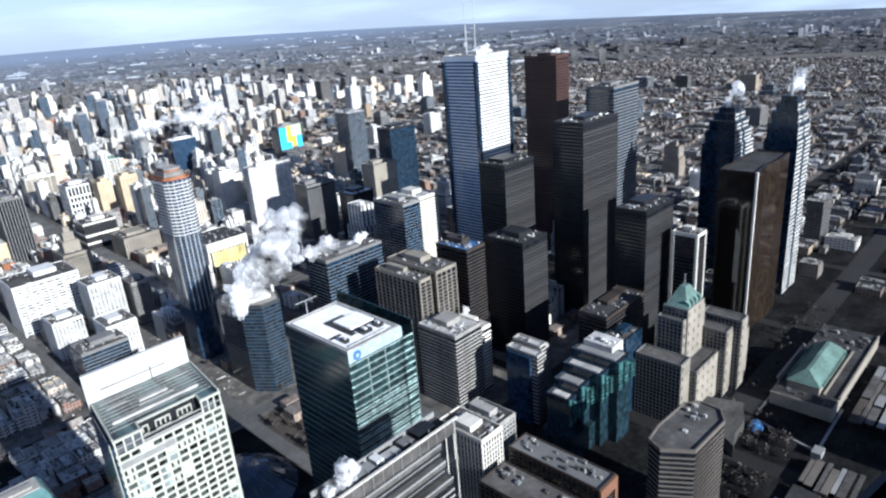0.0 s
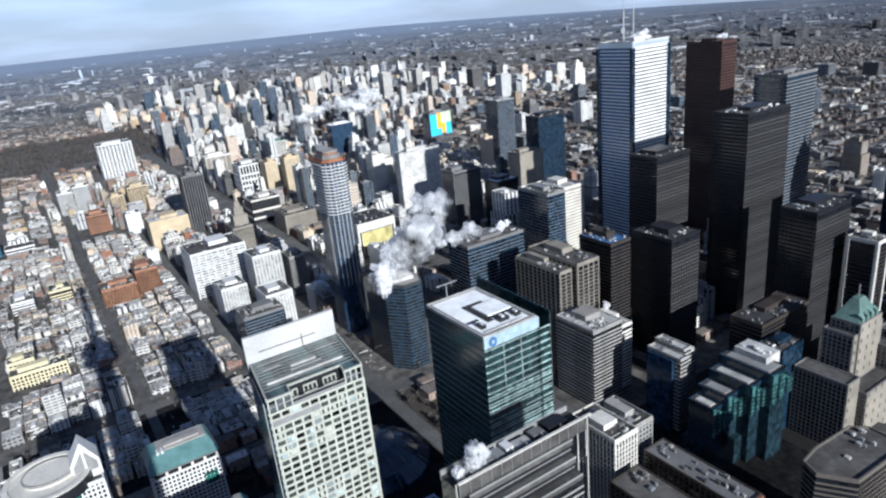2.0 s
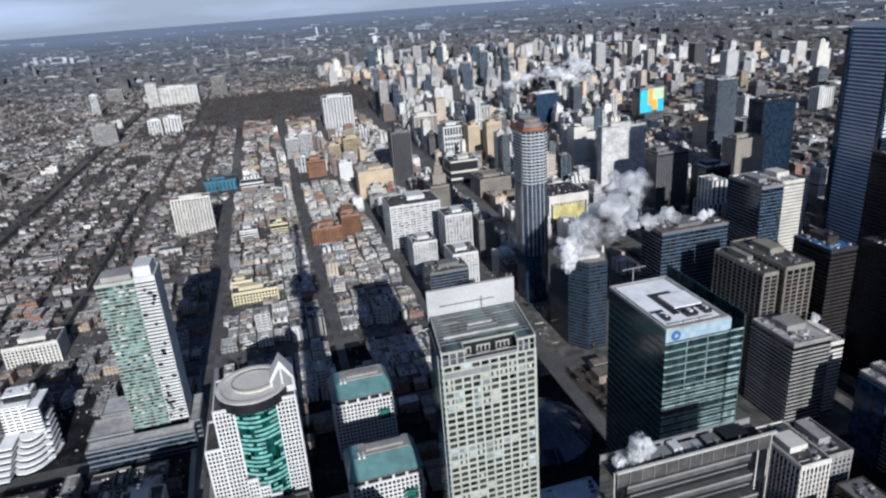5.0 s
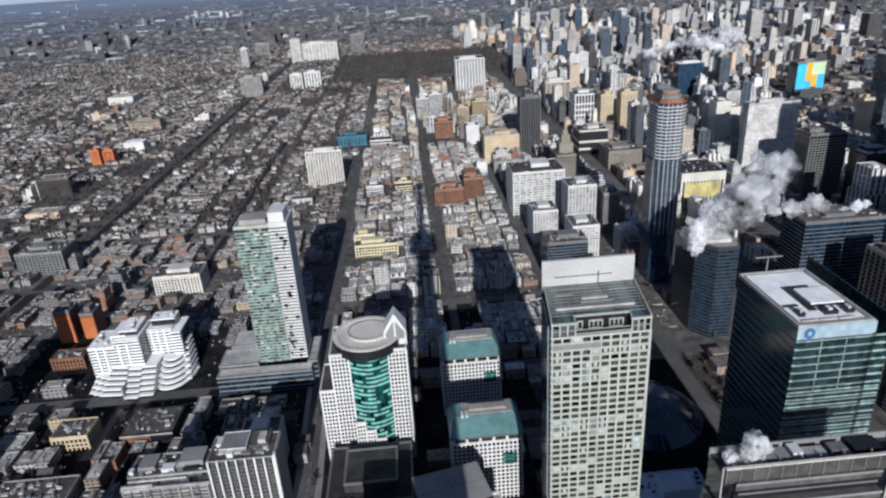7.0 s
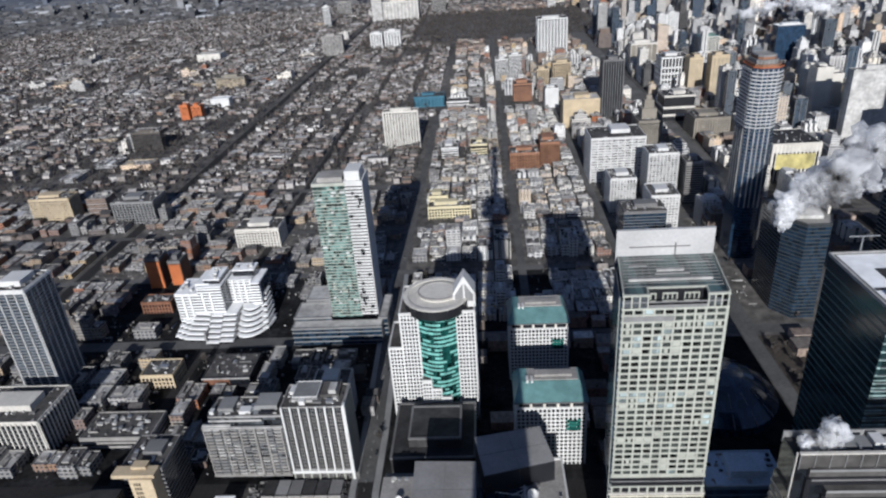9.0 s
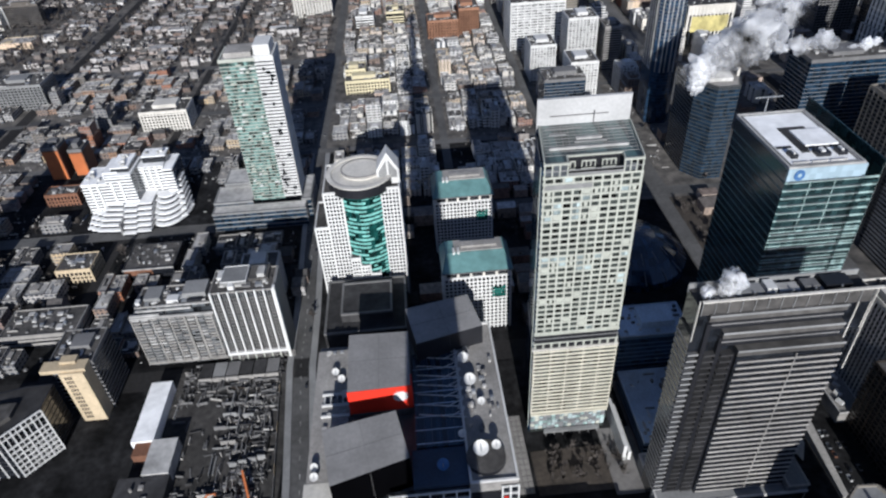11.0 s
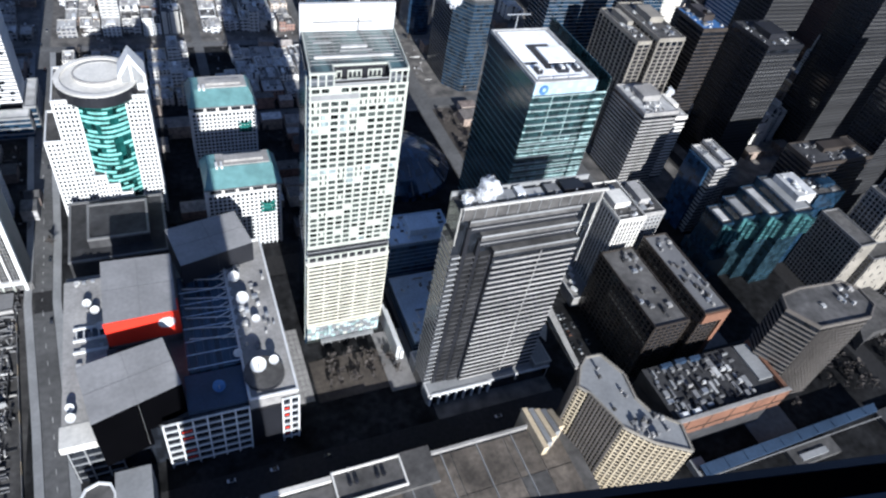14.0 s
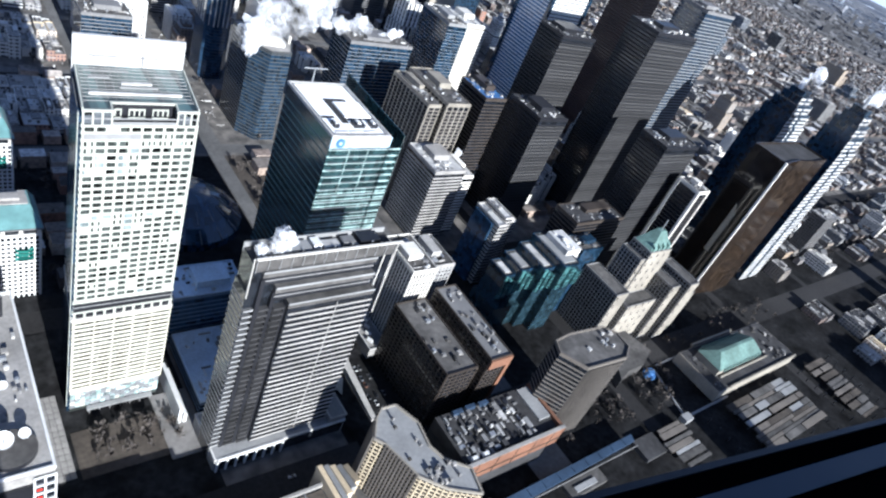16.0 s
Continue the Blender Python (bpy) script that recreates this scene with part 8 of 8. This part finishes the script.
house_wall_warm = island_surf("tan_house_walls", ((0.2, 0.1, 0.07), (0.32, 0.25, 0.2), (0.14, 0.1, 0.08), (0.52, 0.46, 0.4), (0.24, 0.15, 0.11), (0.42, 0.37, 0.32)))
house_roof_warm = island_surf("brown_house_roofs", ((0.065, 0.058, 0.053), (0.15, 0.13, 0.115), (0.042, 0.039, 0.037), (0.3, 0.275, 0.25), (0.13, 0.085, 0.065)))
twigs = island_surf("bare_twigs", ((0.05, 0.042, 0.037), (0.08, 0.068, 0.06), (0.04, 0.034, 0.03)))


def houses(name, label, xs, ys, dx, dy, keep, lo, hi, flat_share=0.3, mats=None):
    """Rows of small gabled and flat-roofed houses along north-south streets."""
    V, F, I = [], [], []
    for x in np.arange(xs[0], xs[1], dx):
        for y in np.arange(ys[0], ys[1], dy):
            if rs.rand() > keep or not in_view(x, y, -50, 90):
                continue
            r = math.hypot(x, y)
            if int(round((x - xs[0]) / dx)) % 6 == 0 or int(round((y - ys[0]) / dy)) % 13 == 0 and rs.rand() < 0.8:
                continue
            if r > 4000 or (int((x + 5000) / (dx * 5)) * 7919 + int(y / 160)) % 11 == 0:
                continue
            if noise.noise((x * 0.0045, y * 0.0045, 5.0)) < -0.18 and rs.rand() < 0.6:
                continue
            w, d, h = rs.uniform(0.3, 0.53) * dx, rs.uniform(0.24, 0.46) * dy, rs.uniform(lo, hi)
            big = rs.rand() < 0.055
            if big:
                w, d, h = w * rs.uniform(1.4, 2.6), d * rs.uniform(1.2, 1.9), h * rs.uniform(1.0, 1.5)
            cx, cy = x + rs.uniform(-1, 1), y + rs.uniform(-1, 1)
            if not free(cx - w, cx + w, cy - d, cy + d):
                continue
            b = len(V)
            V += [(cx - w, cy - d, 0), (cx + w, cy - d, 0), (cx + w, cy + d, 0), (cx - w, cy + d, 0), (cx - w, cy - d, h), (cx + w, cy - d, h), (cx + w, cy + d, h), (cx - w, cy + d, h)]
            F += [(b, b + 1, b + 5, b + 4), (b + 1, b + 2, b + 6, b + 5), (b + 2, b + 3, b + 7, b + 6), (b + 3, b, b + 4, b + 7)]
            I += [0, 0, 0, 0]
            if big or rs.rand() < flat_share:
                F.append((b + 4, b + 5, b + 6, b + 7))
                I.append(2 if rs.rand() < (0.6 if big else 0.1) else 1)
            else:
                V += [(cx - w, cy, h + d * 0.7), (cx + w, cy, h + d * 0.7)]
                F += [(b + 4, b + 5, b + 9, b + 8), (b + 6, b + 7, b + 8, b + 9), (b + 5, b + 6, b + 9), (b + 7, b + 4, b + 8)]
                I += [1, 1, 0, 0]
    stuff(name, label, "houses", np.array(V), F, (mats or (house_wall, house_roof)) + (bright_roof,), I)


houses("houses", "rows of small brick houses with dark gabled roofs", (-2600, -100), (905, 3900), 14, 12, 0.84, 4.0, 8.0, 0.55)
houses("houses", "low brick shops and houses between towers", (-900, -95), (335, 905), 16, 15, 0.75, 5, 10, 0.7, (house_wall_dim, house_roof_dim))
houses("houses", "brick houses and shops with flat and gabled roofs", (920, 3600), (200, 2600), 18, 16, 0.72, 6, 10, 0.45, (house_wall_dim, house_roof_dim))
houses("houses", "low roofs between taller city buildings", (-90, 920), (340, 3400), 19, 17, 0.75, 6, 12, 0.8, (house_wall_warm, house_roof_warm))
houses("houses", "far rows of houses", (-100, 3200), (2600, 4000), 22, 19, 0.65, 6, 9, 0.4, (house_wall_dim, house_roof_dim))


def trees(name, label, xs, ys, k, size, avoid=True, limbs=16):
    """Bare winter trees: a tapered trunk, limbs and a loose crown of twigs."""
    V, F = [], []
    px, py = rs.uniform(*xs, k), rs.uniform(*ys, k)
    for x, y in zip(px, py):
        if not in_view(x, y, -50, 90) or math.hypot(x, y) > 4100 or (avoid and not free(x - 1, x + 1, y - 1, y + 1)):
            continue
        s = size * rs.uniform(0.7, 1.3)
        b = len(V)
        V += [(x - 0.25, y, 0), (x + 0.25, y, 0), (x, y + 0.3, 0), (x, y, s * 0.8)]
        F += [(b, b + 1, b + 3), (b + 1, b + 2, b + 3), (b + 2, b, b + 3)]
        for j in range(limbs):
            a, e = rs.uniform(0, 6.28), rs.uniform(0.25, 1.45)
            q = rs.uniform(0.3, 0.62) * s
            z0 = s * rs.uniform(0.3, 0.6)
            ox, oy, oz = math.cos(a) * math.cos(e) * q, math.sin(a) * math.cos(e) * q, math.sin(e) * q
            wx, wy = rs.uniform(-0.12, 0.12) * s, rs.uniform(-0.12, 0.12) * s
            b = len(V)
            V += [(x, y, z0), (x + ox * 0.8 + wx, y + oy * 0.8 + wy, z0 + oz * 0.8), (x + ox, y + oy, z0 + oz), (x + ox * 0.7 - wx, y + oy * 0.7 - wy, z0 + oz * 0.9)]
            F += [(b, b + 1, b + 2), (b, b + 2, b + 3)]
    stuff(name, label, "trees", np.array(V), F, (twigs,))


trees("bare_trees", "bare brown winter trees among the houses", (-2400, -100), (900, 3900), 30000, 11, True, 8)
trees("bare_trees", "bare brown winter trees in the park", (-225, 425), (2335, 3145), 2600, 14, False, 8)
trees("bare_trees", "bare brown winter trees round the park", (-420, 460), (2150, 3150), 2400, 13, True, 8)
trees("bare_trees", "bare brown winter trees east of the towers", (950, 3300), (200, 3600), 17000, 12, True, 8)
trees("bare_trees", "bare brown street trees in the near city", (-800, 340), (340, 1400), 1800, 9)
trees("bare_trees", "bare brown shrubs and trees in the hotel garden", (64, 108), (216, 238), 42, 6, False)
trees("bare_trees", "bare brown trees by the station yard", (322, 520), (112, 165), 160, 7)
trees("bare_trees", "bare brown trees along the wide street", (300, 760), (152, 182), 90, 6, False)
trees("bare_trees", "bare brown trees beside the concert hall", (236, 312), (340, 500), 90, 9, False)


def far_blocks(name, label, count, d0, d1, big, tall, cut, stops):
    """Sheds, streets and clusters of towers out to the horizon, in clumps."""
    V, F = [], []
    for k in range(count):
        a, dist = radians(rs.uniform(-50, 88)), d0 * (d1 / d0) ** rs.rand()
        clump = noise.noise((dist * math.sin(a) * 0.0007, dist * math.cos(a) * 0.0007, 3.0)) + 0.5 * noise.noise((dist * math.sin(a) * 0.0026, dist * math.cos(a) * 0.0026, 8.0))
        if clump < cut and rs.rand() < 0.88:
            continue
        r, z = shell(dist)
        m = r / dist
        z *= relief(a)
        x, y = r * math.sin(a), r * math.cos(a)
        h, w, d = rs.uniform(5, 10), rs.uniform(0.3, 1.0) ** 2 * big, rs.uniform(6, 0.4 * big + 8)
        if clump > cut + 0.12 and rs.rand() < tall:
            h, w, d = rs.uniform(25, 85), rs.uniform(9, 20), rs.uniform(9, 16)
        c, s_ = math.cos(a), math.sin(a)
        b = len(V)
        for zz in (z - 2, z + h * m):
            for u, v in ((-w * m, -d * m), (w * m, -d * m), (w * m, d * m), (-w * m, d * m)):
                V.append((x + u * c + v * s_, y - u * s_ + v * c, zz))
        F += [(b, b + 1, b + 5, b + 4), (b + 1, b + 2, b + 6, b + 5), (b + 2, b + 3, b + 7, b + 6), (b + 3, b, b + 4, b + 7), (b + 4, b + 5, b + 6, b + 7)]
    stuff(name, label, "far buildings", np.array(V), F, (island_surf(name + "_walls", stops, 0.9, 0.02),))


far_blocks("far_buildings", "brown and grey suburbs beyond the city", 13000, 4010, 6500, 24, 0.02, -0.5, ((0.05, 0.05, 0.053), (0.1, 0.1, 0.105), (0.06, 0.06, 0.063), (0.15, 0.15, 0.155), (0.055, 0.055, 0.06), (0.24, 0.24, 0.25)))
# haze is put into these wall colours: bluer and flatter farther out
far_blocks("far_buildings", "suburbs far off with haze in their colour", 7000, 6500, 14000, 34, 0.03, -0.2, ((0.07, 0.08, 0.1), (0.11, 0.125, 0.155), (0.08, 0.09, 0.115), (0.17, 0.185, 0.215)))
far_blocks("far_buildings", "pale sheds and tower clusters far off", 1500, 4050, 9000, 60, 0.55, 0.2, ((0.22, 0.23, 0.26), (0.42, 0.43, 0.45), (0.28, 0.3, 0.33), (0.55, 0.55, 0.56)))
far_blocks("far_buildings", "sheds along the horizon with haze in their colour", 900, 9000, 26000, 130, 0.2, 0.22, ((0.2, 0.24, 0.31), (0.38, 0.42, 0.48), (0.26, 0.3, 0.37)))


# ---- small roof plant and yard clutter, too small to count ----
def clutter(name, label, spots, mats):
    V, F = [[] for m in mats], [[] for m in mats]
    for cx, cy, hw, hd, z, many in spots:
        for k in range(many):
            w, d, h = rs.uniform(0.3, 1.2), rs.uniform(0.3, 1.2), rs.uniform(0.4, 1.7)
            if rs.rand() < 0.25:
                w, d = (w * 3.5, d * 0.5) if rs.rand() < 0.5 else (w * 0.5, d * 3.5)
            if w > hw * 0.8 or d > hd * 0.8:
                continue
            x, y = cx + rs.uniform(-1, 1) * (hw - w), cy + rs.uniform(-1, 1) * (hd - d)
            if z < 0.5 and not free(x - w, x + w, y - d, y + d):
                continue
            q = rs.randint(len(mats))
            b = len(V[q])
            V[q] += [(x - w, y - d, z), (x + w, y - d, z), (x + w, y + d, z), (x - w, y + d, z), (x - w, y - d, z + h), (x + w, y - d, z + h), (x + w, y + d, z + h), (x - w, y + d, z + h)]
            F[q] += [(b, b + 1, b + 5, b + 4), (b + 1, b + 2, b + 6, b + 5), (b + 2, b + 3, b + 7, b + 6), (b + 3, b, b + 4, b + 7), (b + 4, b + 5, b + 6, b + 7)]
    for q, m in enumerate(mats):
        stuff(name, label, "clutter", np.array(V[q]), F[q], (M[m],))


clutter("roof_clutter", "small vents, ducts and boxes on city roofs", [(x, y, w, d, z, int(min(30, max(4, w * d / 9)))) for x, y, w, d, z in CLUTTER if y < 1300], ("grey", "pale_roof", "dark_roof", "white", "concrete"))
clutter("yard_clutter", "sheds, bins and vans in yards between the blocks", [(-285, 620, 185, 280, 0.0, 2600), (35, 930, 105, 390, 0.0, 1200), (235, 800, 85, 260, 0.0, 600)], ("grey", "pale_roof", "gravel_roof", "concrete"))

# ---- cars ----
def car(label, paint):
    c = thing("car", label, "car", 0, 0, 0.3, "parked cars")
    bm = bmesh.new()
    prism(bm, [(-0.9, -2.2), (0.9, -2.2), (0.95, 0), (0.9, 2.2), (-0.9, 2.2), (-0.95, 0)], 0.25, 0.85)
    part("body", bm, paint, c)
    bm = bmesh.new()
    v = [bm.verts.new(q) for q in ((-0.85, -1.6, 0.85), (0.85, -1.6, 0.85), (0.85, 1.0, 0.85), (-0.85, 1.0, 0.85), (-0.7, -1.1, 1.42), (0.7, -1.1, 1.42), (0.7, 0.4, 1.42), (-0.7, 0.4, 1.42))]
    for q in ((0, 1, 5, 4), (1, 2, 6, 5), (2, 3, 7, 6), (3, 0, 4, 7), (4, 5, 6, 7)):
        bm.faces.new([v[i] for i in q])
    part("cabin", bm, "glass_dark", c)
    for x in (-0.86, 0.86):
        for y in (-1.4, 1.4):
            bm = bmesh.new()
            box(bm, x - 0.1, x + 0.1, y - 0.32, y + 0.32, 0, 0.6)
            part("wheel", bm, "black", c)
    return c


paints = [("white parked car with dark windows", "white"), ("silver car with dark windows", "steel"), ("black car with dark windows", "dark_metal"), ("dark red car with dark windows", "brick"), ("grey car with dark windows", "grey")]
kinds = [car(*p) for p in paints]
kinds += [kinds[0], kinds[1], kinds[2], kinds[4], kinds[2], kinds[4]]
for k, c in enumerate(kinds[:5]):
    c.location = (232 + k * 3.2, 178, 0.32)
cr = random.Random(8)
for i in range(56):
    r = cr.random()
    if r < 0.35:
        x, y, a, z = 230.5 + cr.randrange(5) * 3.1, cr.choice((184, 190, 200, 206, 216, 222, 231)), 0, 0.32
    elif r < 0.55:
        y, a, z = cr.uniform(200, 900), 0, 0.12
        x = float(np.interp(y, [q[1] for q in bend], [q[0] for q in bend])) + cr.choice((-4.2, -1.8, 1.8, 4.2))
    elif r < 0.9:
        x, y, a, z = cr.uniform(-60, 700), cr.choice((158, 162, 170, 174)), 90, 0.14
    else:
        x, y, a, z = cr.choice((318, 322, 338, 342)), cr.uniform(330, 1100), 0, 0.1
    copy_thing(cr.choice(kinds), pose(x, y, z, 0, 0, a))

# ---- steam from roof vents ----
def steam(name, scale, lo, hi, most):
    m, n, l, p = nodes_of(name)
    n.remove(p)
    d, tr, sm, tp, mx = (n.new("ShaderNodeBsdfDiffuse"), n.new("ShaderNodeBsdfTranslucent"), n.new("ShaderNodeMixShader"), n.new("ShaderNodeBsdfTransparent"), n.new("ShaderNodeMixShader"))
    for q in (d, tr):
        q.inputs["Color"].default_value = (0.96, 0.965, 0.975, 1)
    l.new(d.outputs[0], sm.inputs[1])
    l.new(tr.outputs[0], sm.inputs[2])
    t = n.new("ShaderNodeTexNoise")
    t.inputs["Scale"].default_value, t.inputs["Detail"].default_value = scale, 9
    g = n.new("ShaderNodeNewGeometry")
    l.new(g.outputs["Position"], t.inputs["Vector"])
    r = ramp(n, (0.0, 0.0, 0.0), (most, most, most), lo, hi)
    l.new(t.outputs["Fac"], r.inputs["Fac"])
    l.new(r.outputs[0], mx.inputs[0])
    l.new(tp.outputs[0], mx.inputs[1])
    l.new(sm.outputs[0], mx.inputs[2])
    l.new(mx.outputs[0], n["Material Output"].inputs["Surface"])
    return m


STEAM = {"dense": steam("dense_steam", 0.06, 0.36, 0.62, 0.9), "thin": steam("thin_steam", 0.03, 0.42, 0.66, 0.72), "puff": steam("puff_steam", 0.25, 0.36, 0.64, 0.75), "far": steam("far_steam", 0.025, 0.42, 0.62, 0.75)}


def plume(x, y, z, dx, dz, length, r0, r1, k, seed, kind="thin"):
    """Steam drifting off a roof: loose ragged puffs, thinning as they go."""
    rr = random.Random(seed)
    bm = bmesh.new()
    for i in range(k):
        f = (i / k) ** 0.9
        r = (r0 + (r1 - r0) * f) * rr.uniform(0.6, 1.0)
        c = Vector((x + dx * length * f + rr.gauss(0, r * 0.45), y + rr.gauss(0, r * 0.4), z + dz * length * f ** 0.8 + rr.gauss(0, r * 0.45)))
        q = bmesh.ops.create_icosphere(bm, subdivisions=4 if kind == "dense" else 3, radius=r, matrix=Matrix.Translation(c))
        for v in q["verts"]:
            d = (v.co - c).normalized()
            v.co += d * r * (0.9 * noise.noise(v.co * (1.3 / r) + Vector((seed, 0, 0))) + 0.4 * noise.noise(v.co * (3.3 / r)) + 0.14 * noise.noise(v.co * (8 / r)))
    for fc in bm.faces:
        fc.smooth = True
    ob = new("steam_plume", mesh_of("steam_plume", bm, STEAM[kind]))
    tagged(ob, "white steam drifting from a rooftop vent", "steam", kind="stuff")


plume(252, 534, 95, 0.3, 0.5, 26, 6, 11, 9, 1, "dense")
plume(262, 536, 108, 0.6, 0.55, 72, 12, 22, 9, 11)
plume(300, 548, 128, 0.7, 0.5, 70, 12, 20, 6, 12)
plume(318, 540, 118, 0.95, 0.12, 74, 6, 12, 6, 13)
plume(121, 205, 149, 0.75, 0.3, 20, 2.2, 4.6, 16, 2, "puff")
plume(380, 535, 117, 0.85, 0.15, 40, 2, 4.5, 12, 3, "dense")
plume(452, 430, 122, 0.1, 0.6, 14, 2, 3.5, 7, 4)
plume(625, 545, 293, 0.8, 0.2, 34, 3, 5, 8, 5)
plume(785, 550, 277, 0.8, 0.15, 30, 2.5, 5, 8, 6)
plume(800, 235, 232, 0.9, 0.25, 60, 4, 9, 12, 7)
plume(815, 310, 210, 0.8, 0.3, 40, 3, 8, 10, 8)
plume(700, 1900, 90, 0.95, 0.08, 300, 16, 30, 26, 9, "far")
plume(408, 388, 68, 0.3, 0.5, 12, 2, 3.5, 6, 10)
